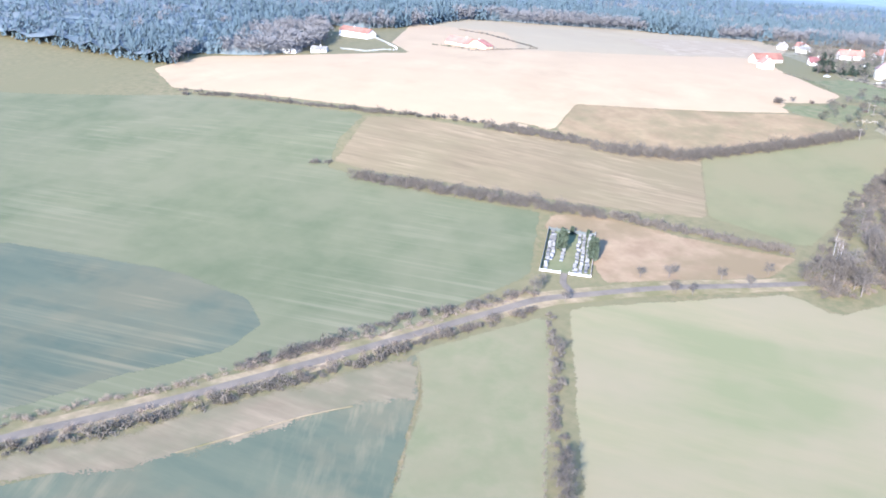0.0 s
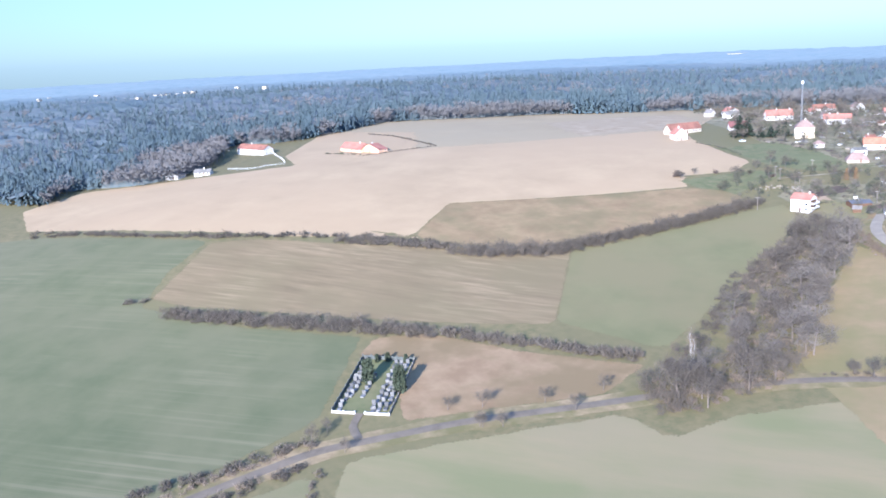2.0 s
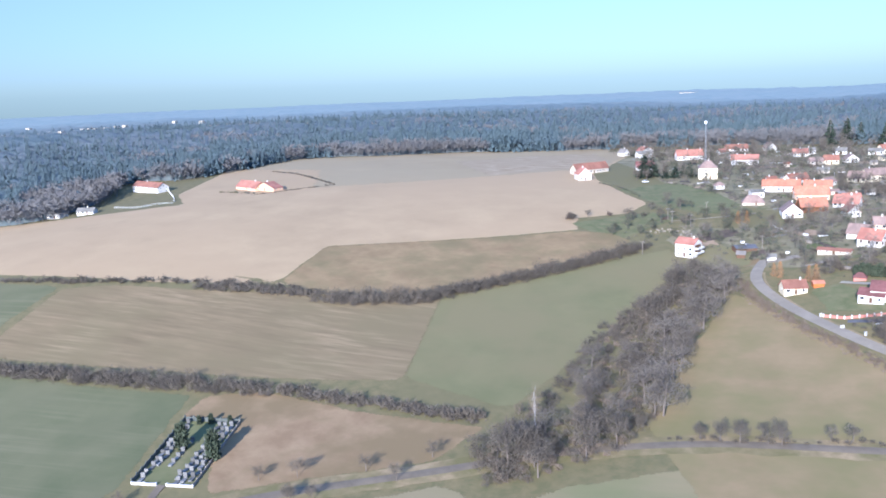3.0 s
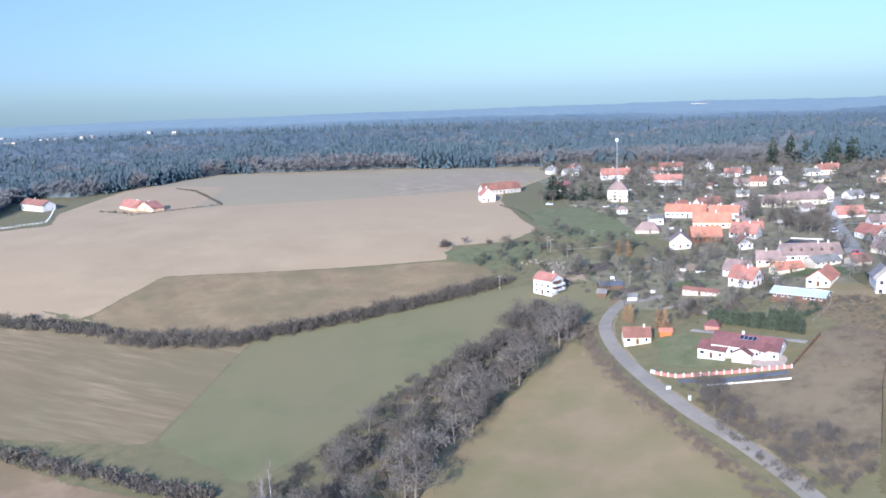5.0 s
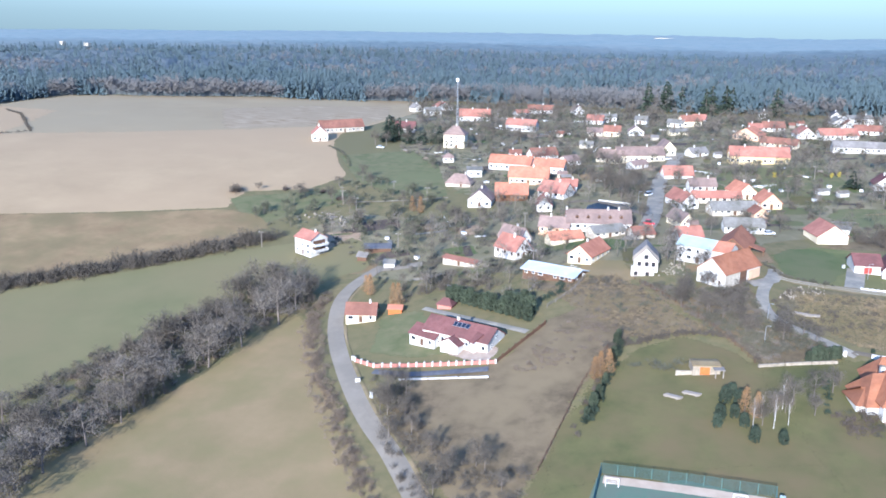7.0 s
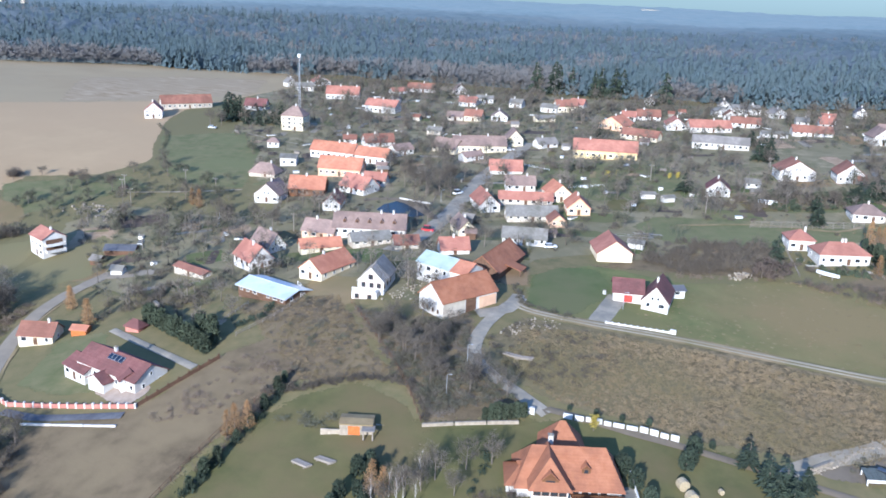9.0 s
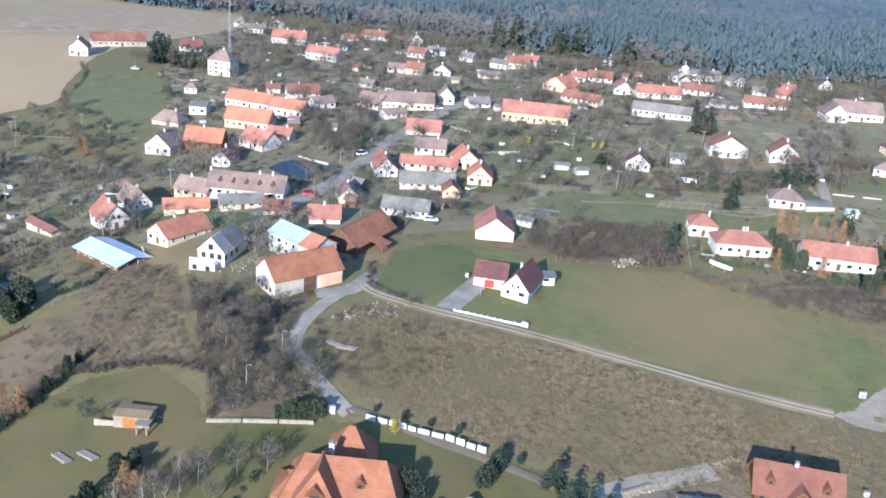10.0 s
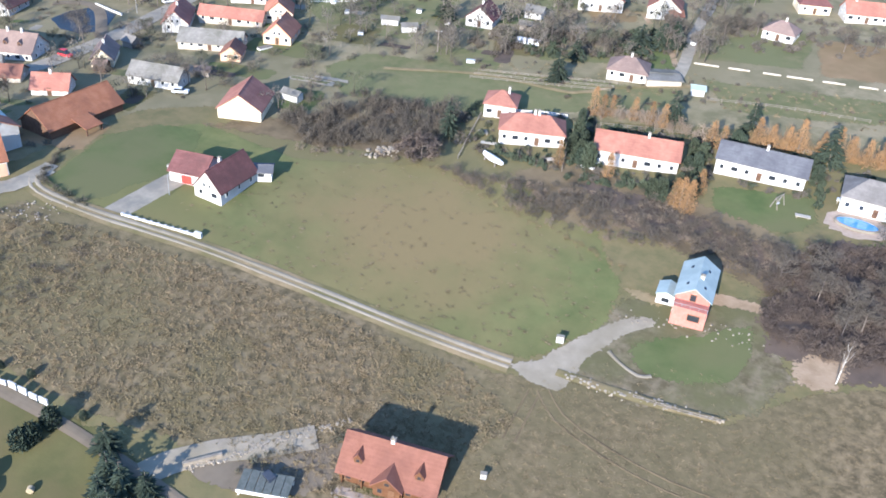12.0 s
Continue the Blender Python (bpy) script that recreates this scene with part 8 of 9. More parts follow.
def goal(x, y, rot):
    t = thing("goal", pose(x, y, gz(x, y) + 0.2, 0, 0, rot), "small white football goal with net", "goal", "football goals")
    part("post", tube([(-1, 0, -0.2), (-1, 0, 1.3)], [0.07, 0.07], 6), M["frame_white"], t)
    part("post", tube([(1, 0, -0.2), (1, 0, 1.3)], [0.07, 0.07], 6), M["frame_white"], t)
    part("crossbar", tube([(-1, 0, 1.3), (1, 0, 1.3)], [0.07, 0.07], 6), M["frame_white"], t)
    part("ground_bar", tube([(-1, 0.7, 0), (1, 0.7, 0)], [0.05, 0.05], 5), M["frame_white"], t)
    for s in (-1, 1):
        part("stay", tube([(s, 0, 1.3), (s, 0.7, 0)], [0.04, 0.04], 5), M["frame_white"], t)
    net = part("net", join(*[tube([(-1 + 0.2 * k, 0.0, 1.28), (-1 + 0.2 * k, 0.7, 0)], [0.012, 0.012], 3) for k in range(11)]), M["frame_white"], t)
    net["kind"] = "stuff"


for p in ((125.7, 326.5), (144.6, 328.3)):
    goal(p[0], p[1], frot + 4)
low_wall(pit(f_len + 0.8, 1.0), pit(f_len + 0.8, 4.0), 1.3, "blue_metal", "blue-grey dugout beside the pitch", 0.8)

# ---- walls, fences and yards ----
brick_line = [(65.0, 354.3), (70.3, 352.5), (77.8, 353.4), (86.1, 354.7), (95.5, 356.4)]
for k in range(len(brick_line) - 1):
    low_wall(brick_line[k], brick_line[k + 1], 0.75, "brick", "brick garden wall with white posts", 0.25, 1.7, "white")
low_wall((95.5, 356.4), (100.7, 372.2), 0.8, "dark_wood", "dark wire fence of the bungalow garden", 0.06, 2.2)
ribbon("road", [(71.1, 350.7), (78.9, 350.4), (87.0, 352.1), (94.8, 354.1)], 1.8, M["dark_slate"], 0.24, "dark sunken strip below the brick wall")
low_wall((77.9, 348.4), (95.9, 351.4), 0.35, "white", "low white kerb wall", 0.3)
panels = [(162.9, 376.7), (166.4, 377.3), (170.6, 378.0), (174.6, 378.9), (180.9, 379.5)]
prng = random.Random(4)
for k in range(4):
    p, q = Vector(panels[k]), Vector(panels[k + 1])
    n = max(2, round((q - p).length / 1.7))
    for j in range(n):
        if prng.random() < 0.05:
            continue
        low_wall(p.lerp(q, (j + 0.03) / n), p.lerp(q, (j + 0.95) / n), prng.uniform(0.8, 1.1), "white", "bright white garden wall panel by the lane", 0.2)
low_wall((157.5, 375.2), (158.8, 375.5), 1.1, "white", "white gate pier of the villa", 0.5)
low_wall((143.7, 365.2), (157.3, 372.1), 0.55, "stone", "low pale stone garden wall", 0.35)
low_wall((161.7, 410.5), (173.3, 413.3), 0.4, "white", "low white garden wall by the track", 0.25, 1.2, "white")
low_wall((173.3, 413.3), (174.6, 413.5), 0.9, "white", "white end pier of the garden wall", 0.5)


def wire_fence(pts, h=0.9, spacing=2.2, mat="dark_wood", label="dark wooden paddock fence with rails"):
    line = smooth_line(pts, spacing)
    t = thing("fence", pose(line[0].x, line[0].y, gz(line[0].x, line[0].y)), label, "fence")
    o = Vector((line[0].x, line[0].y, gz(line[0].x, line[0].y)))
    post_me = mesh("fence_post", *tube([(0, 0, -0.4), (0, 0, h)], [0.07, 0.06], 5), M[mat])
    P = [Vector((p.x, p.y, gz(p.x, p.y))) - o for p in line]
    for p in P:
        ob = part("post", post_me, None, t)
        ob.location = p
    for zz in (h * 0.45, h * 0.9):
        part("rail", tube([p + Vector((0, 0, zz)) for p in P], [0.04] * len(P), 4), M[mat], t)


wire_fence([(114.2, 396.8), (123.6, 387.4), (135.6, 375.3), (143.1, 366.2)], 1.0)
wire_fence([(115.8, 364.4), (114.1, 351.7), (113.8, 340.5), (113.5, 327.1)], 1.0)
wire_fence([(98.7, 380.2), (101.8, 388.4), (102.6, 397.8)], 0.9, 2.2, "grey_wood", "grey wooden fence along the garden bank")
wire_fence([(102.0, 397.7), (100.5, 401.1), (97.6, 403.6)], 0.9, 1.5, "frame_white", "white garden fence with rails")
wire_fence([(82.4, 382.7), (85.9, 381.8), (90.4, 381.1)], 0.9, 0.9, "frame_white", "white picket garden fence")
wire_fence([(205.7, 477.7), (209.9, 469.1), (212.1, 462.1)], 0.7, 1.2, "grey_wood", "weathered grey garden fence")
wire_fence([(190.8, 472.9), (192.7, 464.7), (194.8, 456.3)], 0.7, 1.2, "grey_wood", "weathered grey garden fence")
wire_fence([(-266.5, 431.9), (-248.8, 428.7), (-243.0, 435.1), (-236.4, 441.6), (-273.0, 479.7)], 1.0, 1.6, "frame_white", "white fence round the plot by the wood")
wire_fence([(240.8, 418.4), (246.5, 418.8), (251.6, 419.6)], 0.6, 2.0, "grey_wood", "low grey fence beyond the junction")
hedge([(115.7, 364.9), (119.8, 366.8), (126.6, 371.4), (132.0, 373.6), (137.5, 373.8), (141.8, 370.4), (143.4, 367.1)], 0.5, 1.0, 0.85, "twigs", "dark clipped hedge curving round the hut garden", 71, 0, 1.1, SHRUBS)
hedge([(-199.0, 456.0), (-185.0, 471.5), (-171.0, 489.0)], 1.2, 0.8, 0.7, "twigs", "dark hedge round the hilltop plot", 72)
hedge([(-171.0, 489.0), (-195.0, 508.0), (-219.0, 527.0), (-243.0, 540.0)], 1.3, 0.8, 0.8, "twigs", "dark hedge behind the hilltop plot", 721)
hedge([(-226.0, 466.0), (-212.0, 462.5), (-200.0, 460.0)], 1.8, 2.0, 0.9, "green_twigs", "garden shrubs before the hilltop house", 722)
hedge([(140.6, 419.0), (142.8, 413.6), (145.2, 410.4), (150.0, 408.9), (155.4, 409.3)], 0.6, 1.0, 0.6, "green_twigs", "low dark hedge round the green lawn", 93, 0, 1.2, SHRUBS)
hedge([(-39.2, 523.7), (-25.3, 511.3), (-14.2, 495.4)], 1.2, 1.0, 0.8, "green_twigs", "dark hedge beside the farm", 73)
hedge([(166.9, 467.8), (182.7, 467.2), (197.1, 460.4)], 1.6, 1.6, 0.9, "twigs", "bare brown hedge above the paddock", 74)
hedge([(86.9, 379.9), (96.5, 374.0)], 0.9, 2.0, 0.8, "needles", "clipped dark conifer hedge behind the bungalow", 75, 0, 1.5)
hedge([(96.9, 383.1), (98.7, 389.0), (97.6, 393.8)], 0.9, 2.5, 0.8, "needles", "dark conifer hedge round the modern house", 76, 0, 1.2)
hedge([(190.0, 457.6), (189.1, 466.8), (188.6, 475.7)], 1.2, 1.2, 0.9, "needles", "dark conifer hedge beside the bungalow", 77, 0, 1.3)
hedge([(212.8, 395.2), (210.9, 392.1), (208.3, 389.0), (205.2, 384.7)], 1.4, 1.2, 0.7, "green_twigs", "green hedge along the log house yard", 78)


def stones(name, pts, n, size, spread, label, seed, category="stones"):
    """Rough stones along a line, joined."""
    rng = np.random.default_rng(seed)
    shapes = []
    line = smooth_line(pts, 0.6)
    for _ in range(n):
        p = line[rng.integers(0, len(line))]
        x, y = p.x + rng.normal(0, spread), p.y + rng.normal(0, spread)
        s = size * rng.uniform(0.5, 1.4)
        v, f = box(-s, -s, -s, s, s, s)
        v = [tuple(np.array(q) * rng.uniform(0.6, 1.1, 3) + (x, y, gz(x, y) + s * 0.5)) for q in v]
        shapes.append((v, f))
    return tagged(new(name, mesh(name, *join(*shapes), M["stone"])), label, category, kind="stuff")


stones("stone_edging", [(200.5, 381.9), (203.2, 385.1), (206.2, 389.6), (209.7, 393.2)],  150, 0.14, 0.25, "pale rough stones edging the log house yard", 1)
stones("stone_edging", [(232.4, 418.1), (236.5, 417.6), (242.9, 418.8), (251.2, 419.6)], 120, 0.14, 0.35, "rough stones along the verge", 2)
stones("rubble_heap", [(146.3, 397.9), (148.5, 400.4), (151.6, 403.5), (153.7, 406.1)], 90, 0.12, 1.3, "heap of pale rubble and scrap beside the lane", 3, "rubble")
stones("rubble", [(234.9, 432.5), (239.4, 433.7), (247.5, 435.6), (251.2, 436.3)], 60, 0.11, 1.0, "building rubble round the brick house", 4, "rubble")
stones("rubble", [(118.0, 404.1), (121.6, 402.5), (122.2, 405.6), (121.3, 411.7)], 60, 0.14, 1.0, "building rubble round the half-built house", 5, "rubble")
stones("stone_edging", [(213.7, 384.5), (219.2, 386.5), (224.9, 387.3)], 60, 0.15, 0.3, "pale stones edging the lower garden", 6)
stones("rubble", [(181.9, 449.3), (183.8, 452.3), (168.3, 443.7)][0:2], 40, 0.25, 0.9, "pale rubble behind the paddock", 7, "rubble")
stones("rubble", [(1.3, 436.9), (10.5, 439.3), (20.1, 432.2)], 50, 0.3, 1.5, "timber and rubble heaps above the orchard", 8, "rubble")


def bale(p, r, label="round pale straw bale lying on the lawn"):
    t = thing("straw_bale", pose(p[0], p[1], gz(*p) + r * 0.95, 0, 0, 35), label, "bale", "straw bales")
    v, f = tube([(0, -r * 0.8, 0), (0, -r * 0.72, 0), (0, r * 0.72, 0), (0, r * 0.8, 0)], [r * 0.9, r, r, r * 0.9], 16)
    part("roll", (v, f), M["straw"], t)
    for k in (-0.4, 0, 0.4):
        part("twine", tube([(math.cos(a) * r * 1.01, k * r, math.sin(a) * r * 1.01) for a in np.linspace(0, 2 * math.pi, 17)], [0.02] * 17, 3), M["grey_wood"], t)


bale((183.0, 368.9), 0.85)
bale((184.6, 366.8), 0.85)
bale((188.2, 370.4), 0.4, "small pale straw bale on the lawn")


def car(p, rot, mat, label, category="car", s=0.75, tall=1.0):
    t = thing(category, pose(p[0], p[1], gz(*p) + 0.22, 0, 0, rot), label, category)
    t.scale = (s, s, s)
    part("body", bevelled(box(-2.1, -0.85, 0.25, 2.1, 0.85, 0.85), 0.12), M[mat], t)
    v = [(-1.7, -0.75, 0.85), (1.1, -0.75, 0.85), (1.1, 0.75, 0.85), (-1.7, 0.75, 0.85), (-1.3, -0.65, 1.4 * tall), (0.5, -0.65, 1.4 * tall), (0.5, 0.65, 1.4 * tall), (-1.3, 0.65, 1.4 * tall)]
    cab = part("cabin", bevelled((v, box(0, 0, 0, 1, 1, 1)[1]), 0.05), M["glass"], t, "dark glazed cabin")
    part("roof_panel", bevelled(box(-1.32, -0.67, 1.38 * tall, 0.52, 0.67, 1.45 * tall), 0.02), M[mat], cab)
    for x in (-1.35, 1.35):
        for y in (-0.85, 0.85):
            w = part("wheel", tube([(x, y - 0.1, 0.3), (x, y + 0.1, 0.3)], [0.32, 0.32], 12), M["wire_dark"], t)
            part("rim", tube([(x, y - 0.11, 0.3), (x, y + 0.11, 0.3)], [0.18, 0.18], 10), M["metal_grey"], w)
    for y in (-0.6, 0.6):
        part("headlight", bevelled(box(2.08, y - 0.18, 0.55, 2.13, y + 0.18, 0.72), 0.01), M["frame_white"], t)


M["car_white"] = material("car_white", (0.72, 0.72, 0.71), (0.78, 0.78, 0.77), 2.0, 0.3, spec=0.5)
M["car_dark"] = material("car_dark", (0.05, 0.055, 0.065), (0.07, 0.075, 0.085), 2.0, 0.3, spec=0.5)
M["car_red"] = material("car_red", (0.50, 0.03, 0.04), (0.56, 0.05, 0.05), 2.0, 0.35, spec=0.5)
car((101.0, 484.5), 70, "car_white", "white van parked on the village street", "van", 0.8, 1.25)
car((108.1, 447.3), 5, "car_red", "red and white lorry by the manor", "lorry", 0.75, 1.35)
car((-17.9, 528.0), 10, "car_white", "white car parked in a farm meadow")
car((59.9, 502.9), 20, "car_white", "white car parked in a yard")
car((97.3, 541.3), 40, "car_white", "white car parked by the street")
car((139.9, 446.5), 30, "car_white", "white car beside a garden wall")
car((209.7, 385.0), -20, "car_dark", "dark car parked in the log house yard")
patch("yard", [(233.4, 428.1), (234.6, 431.1), (236.5, 431.5), (235.5, 428.7)], M["dark_slate"], 0.26, "dark tarred patch on the gravel drive", "yard", 0.5)
def carport(x, y, rot):
    t = thing("carport", pose(x, y, gz(x, y), 0, 0, rot), "low carport with dark roof sheets and white edge", "carport")
    for px in (-2.8, 2.8):
        for py in (-1.2, 1.2):
            part("post", box(px - 0.08, py - 0.08, -0.5, px + 0.08, py + 0.08, 0.95 + 0.12 * py), M["frame_white"], t)
    part("fascia", box(-3.0, -1.45, 0.45, 3.0, -1.33, 0.9), M["frame_white"], t, "white front board")
    for k in range(6):
        v = [(-3.0 + k + a, y2, 0.93 + 0.11 * (y2 + 1.4) + z) for z in (0, 0.06) for a, y2 in ((0.04, -1.4), (0.96, -1.4), (0.96, 1.4), (0.04, 1.4))]
        part("roof_sheet", (v, box(0, 0, 0, 1, 1, 1)[1]), M["wire_dark"], t)


carport(209.7, 384.2, 20)
low_wall((199.7, 381.6), (202.7, 385.2), 0.6, "stone", "pale dry stone wall of the log house yard", 0.4)


def plank_stack(p, rot, label):
    t = thing("plank_stack", pose(p[0], p[1], gz(*p), 0, 0, rot), label, "timber")
    for k in range(4):
        part("plank", bevelled(box(-1.5 + 0.1 * k, -0.5 + 0.27 * k, 0.0, 1.5 + 0.1 * k, -0.28 + 0.27 * k, 0.35), 0.02), M["grey_wood"], t)
    for x in (-1.0, 1.0):
        part("bearer", box(x - 0.1, -0.6, -0.15, x + 0.1, 0.7, 0.0), M["grey_wood"], t)


plank_stack((149.9, 389.5), -10, "stack of pale planks in rough grass")
plank_stack((152.1, 389.6), 15, "loose grey planks in rough grass")
plank_stack((133.5, 353.3), -5, "pale planks laid out on the lawn")
plank_stack((130.5, 351.6), -10, "pale planks laid out on the lawn")


def lamp(p, h=4.0, rot=0):
    t = thing("street_lamp", pose(p[0], p[1], gz(*p), 0, 0, rot), "slim grey street lamp on a pole", "street lamp", "street lamps")
    part("pole", tube([(0, 0, -0.4), (0, 0, h * 0.9), (0.1, 0, h), (0.7, 0, h + 0.08)], [0.07, 0.05, 0.045, 0.04], 6), M["metal_grey"], t)
    part("lamp_head", bevelled(box(0.55, -0.09, h + 0.02, 0.9, 0.09, h + 0.12), 0.02), M["metal_grey"], t)


def pole(p, h=6.0, rot=0):
    t = thing("power_pole", pose(p[0], p[1], gz(*p), 0, 0, rot), "grey wooden power pole with crossarm", "power pole", "power poles")
    part("shaft", tube([(0, 0, -0.5), (0, 0, h)], [0.12, 0.08], 6), M["grey_wood"], t)
    part("crossarm", box(-0.7, -0.06, h - 0.5, 0.7, 0.06, h - 0.38), M["grey_wood"], t)
    for x in (-0.6, 0, 0.6):
        part("insulator", tube([(x, 0, h - 0.38), (x, 0, h - 0.2)], [0.05, 0.04], 5), M["frame_white"], t)


for p in ((143.9, 383.7), (144.1, 374.1), (163.2, 418.8), (93.6, 496.7), (99.6, 475.4)):
    lamp(p, 3.6)
for p in [(18.9, 466.0), (7.5, 451.4), (81.9, 506.7), (8.4, 595.6), (74.2, 439.2), (88.1, 403.2), (169.4, 493.7), (149.4, 521.0), (182.1, 543.2), (117.0, 468.4), (5.2, 454.9), (15.6, 445.6), (44.2, 417.4), (33.1, 461.9), (3.6, 410.2)]:
    pole(p, 5.0, 20)


def cabinet(p, h=0.9, w=0.5, label="small white roadside cabinet"):
    t = thing("roadside_cabinet", pose(p[0], p[1], gz(*p), 0, 0, 20), label, "cabinet")
    part("body", bevelled(box(-w, -0.25, -0.3, w, 0.25, h), 0.04), M["frame_white"], t)
    part("cap", bevelled(box(-w - 0.06, -0.31, h, w + 0.06, 0.31, h + 0.1), 0.02), M["concrete"], t)
    part("door", box(-w * 0.8, -0.27, 0.05, w * 0.8, -0.25, h - 0.1), M["metal_grey"], t)


cabinet((228.7, 423.1), 1.0)
cabinet((69.8, 346.6), 0.9)
cabinet((75.4, 341.7), 1.2, 0.3)
cabinet((64.3, 354.7), 1.0, 0.35)
cabinet((230.0, 398.2), 0.7, 0.35)
cabinet((158.1, 424.3), 0.8, 0.3)


def solar_panel(p_house_x, p_house_y, rot, tilt, z):
    t = thing("solar_panel", pose(p_house_x, p_house_y, z, tilt, 0, rot), "dark blue solar panel on a maroon roof", "solar panel", "solar panels")
    part("frame", bevelled(box(-0.44, -0.62, -0.02, 0.44, 0.62, 0.05), 0.01), M["metal_grey"], t)
    part("cell_sheet", box(-0.40, -0.58, 0.05, 0.40, 0.58, 0.06), M["solar"], t)


sx, sy, srot, slen = 84.6, 361.3, -10, 15.8
for k in range(4):
    r = radians(srot)
    lx, ly = 0.3 + (k - 1.5) * 1.0, 2.3
    tilt = math.degrees(math.atan2(2.1, 3.5))
    cxx, cyy = sx - math.sin(r) * 3.5, sy + math.cos(r) * 3.5
    zbase = 0.5 * (gz(sx, sy) + gz(cxx, cyy))
    solar_panel(sx + lx * math.cos(r) - ly * math.sin(r), sy + lx * math.sin(r) + ly * math.cos(r), srot, tilt, zbase + 2.5 + 2.1 * ly / 3.5 + 0.3)

# ---- pool, boat, garden things ----
px, py, prot, plen = 260.8, 471.5, 2, 9.1
pool_c = (259.3, 470.4)
patch("terrace", [(pool_c[0] + math.cos(a) * 5.2, pool_c[1] + math.sin(a) * 3.6) for a in np.linspace(0, 2 * math.pi, 25)[:-1]], M["paving"], 0.26, "round paved pool terrace", "terrace", 0.02)
t = thing("pool", pose(pool_c[0], pool_c[1], gz(*pool_c) + 0.3, 0, 0, prot), "oval garden pool of bright blue water", "pool")
ring = [(math.cos(a), math.sin(a)) for a in np.linspace(0, 2 * math.pi, 33)[:-1]]
part("rim", ([(x * r1, y * r2, z) for r1, r2, z in ((3.5, 2.0, -0.3), (3.5, 2.0, 0.12), (3.2, 1.75, 0.12), (3.2, 1.75, -0.3)) for x, y in ring],
             [(k * 32 + j, k * 32 + (j + 1) % 32, (k + 1) * 32 + (j + 1) % 32, (k + 1) * 32 + j) for k in range(3) for j in range(32)]), M["concrete"], t, "pale stone rim")
part("water", ([(x * 3.2, y * 1.75, 0.02) for x, y in ring], [tuple(range(32))]), M["pool"], t, "still blue water")
bp = (200.5, 458.7)
t = thing("boat", pose(bp[0], bp[1], gz(*bp) + 0.6, 0, 0, -25), "upturned white boat in a garden", "boat")
hull = []
for k in range(9):
    u = k / 8
    w = 0.85 * math.sin(math.pi * min(0.98, 0.06 + 0.9 * u)) ** 0.6
    hull += [(-2.6 + 5.2 * u, -w, 0), (-2.6 + 5.2 * u, -w * 0.6, 0.45), (-2.6 + 5.2 * u, 0, 0.6), (-2.6 + 5.2 * u, w * 0.6, 0.45), (-2.6 + 5.2 * u, w, 0)]
part("hull", (hull, [(k * 5 + j, k * 5 + j + 1, k * 5 + j + 6, k * 5 + j + 5) for k in range(8) for j in range(4)] + [(0, 1, 2, 3, 4)[::-1], (40, 41, 42, 43, 44)]), M["car_white"], t)
for x in (-1.4, 1.4):
    part("trestle", join(box(x - 0.1, -0.8, -0.8, x + 0.1, -0.6, 0.05), box(x - 0.1, 0.6, -0.8, x + 0.1, 0.8, 0.05), box(x - 0.1, -0.8, -0.08, x + 0.1, 0.8, 0.06)), M["grey_wood"], t)
sp_ = (247.0, 470.0)
t = thing("swing", pose(sp_[0], sp_[1], gz(*sp_), 0, 0, 70), "grey wooden garden swing frame", "swing")
for x in (-1.1, 1.1):
    for y in (-0.7, 0.7):
        part("leg", tube([(x, y, -0.2), (x, 0, 1.9)], [0.07, 0.06], 5), M["grey_wood"], t)
part("beam", tube([(-1.3, 0, 1.9), (1.3, 0, 1.9)], [0.08, 0.08], 6), M["grey_wood"], t)
part("seat", bevelled(box(-0.4, -0.15, 0.5, 0.4, 0.15, 0.56), 0.01), M["frame_white"], t)
for x in (-0.35, 0.35):
    part("chain", tube([(x, 0, 0.55), (x, 0, 1.9)], [0.02, 0.02], 3), M["metal_grey"], t)
gp_ = (184.0, 508.8)
t = thing("polytunnel", pose(gp_[0], gp_[1], gz(*gp_), 0, 0, 10), "white plastic garden polytunnel", "polytunnel")
part("cover", tube([(-2.6, 0, 0), (2.6, 0, 0)], [1.1, 1.1], 14), M["car_white"], t)

# white garden clutter: tables, frames, cold boxes
crng = random.Random(19)
box_me = [bpy.data.meshes.new("garden_box") for _ in range(3)]
for me, dims in zip(box_me, ((0.9, 0.5, 0.5), (1.6, 0.6, 0.35), (0.6, 0.6, 0.8))):
    bm = bevelled(box(-dims[0], -dims[1], -0.3, dims[0], dims[1], dims[2]), 0.05)
    bm.to_mesh(me)
    bm.free()
    me.materials.append(M["frame_white"])
lid_me = [mesh("garden_lid", *box(-d[0] - 0.05, -d[1] - 0.05, d[2], d[0] + 0.05, d[1] + 0.05, d[2] + 0.06), M[m]) for d, m in (((0.9, 0.5, 0.5), "pale_metal"), ((1.6, 0.6, 0.35), "eternit"), ((0.6, 0.6, 0.8), "eternit"))]
for p in free(inside(village, 75, 91), 0.1):
    k = crng.randrange(3)
    t = thing("cold_frame", pose(p[0], p[1], gz(*p), 0, 0, crng.uniform(0, 180)), "pale garden box standing between beds", "garden box", "garden boxes")
    part("body", box_me[k], None, t)
    part("lid", lid_me[k], None, t)
for k in range(26):
    p = crng.choice(free(inside(village, 20, 100 + k), 0.0))
    g = crng.uniform(0, math.pi)
    L = crng.uniform(5, 12)
    wire_fence([p, (p[0] + math.cos(g) * L, p[1] + math.sin(g) * L)], 0.7, 1.8, crng.choice(("grey_wood", "frame_white", "wire_dark")), "low garden fence between plots")

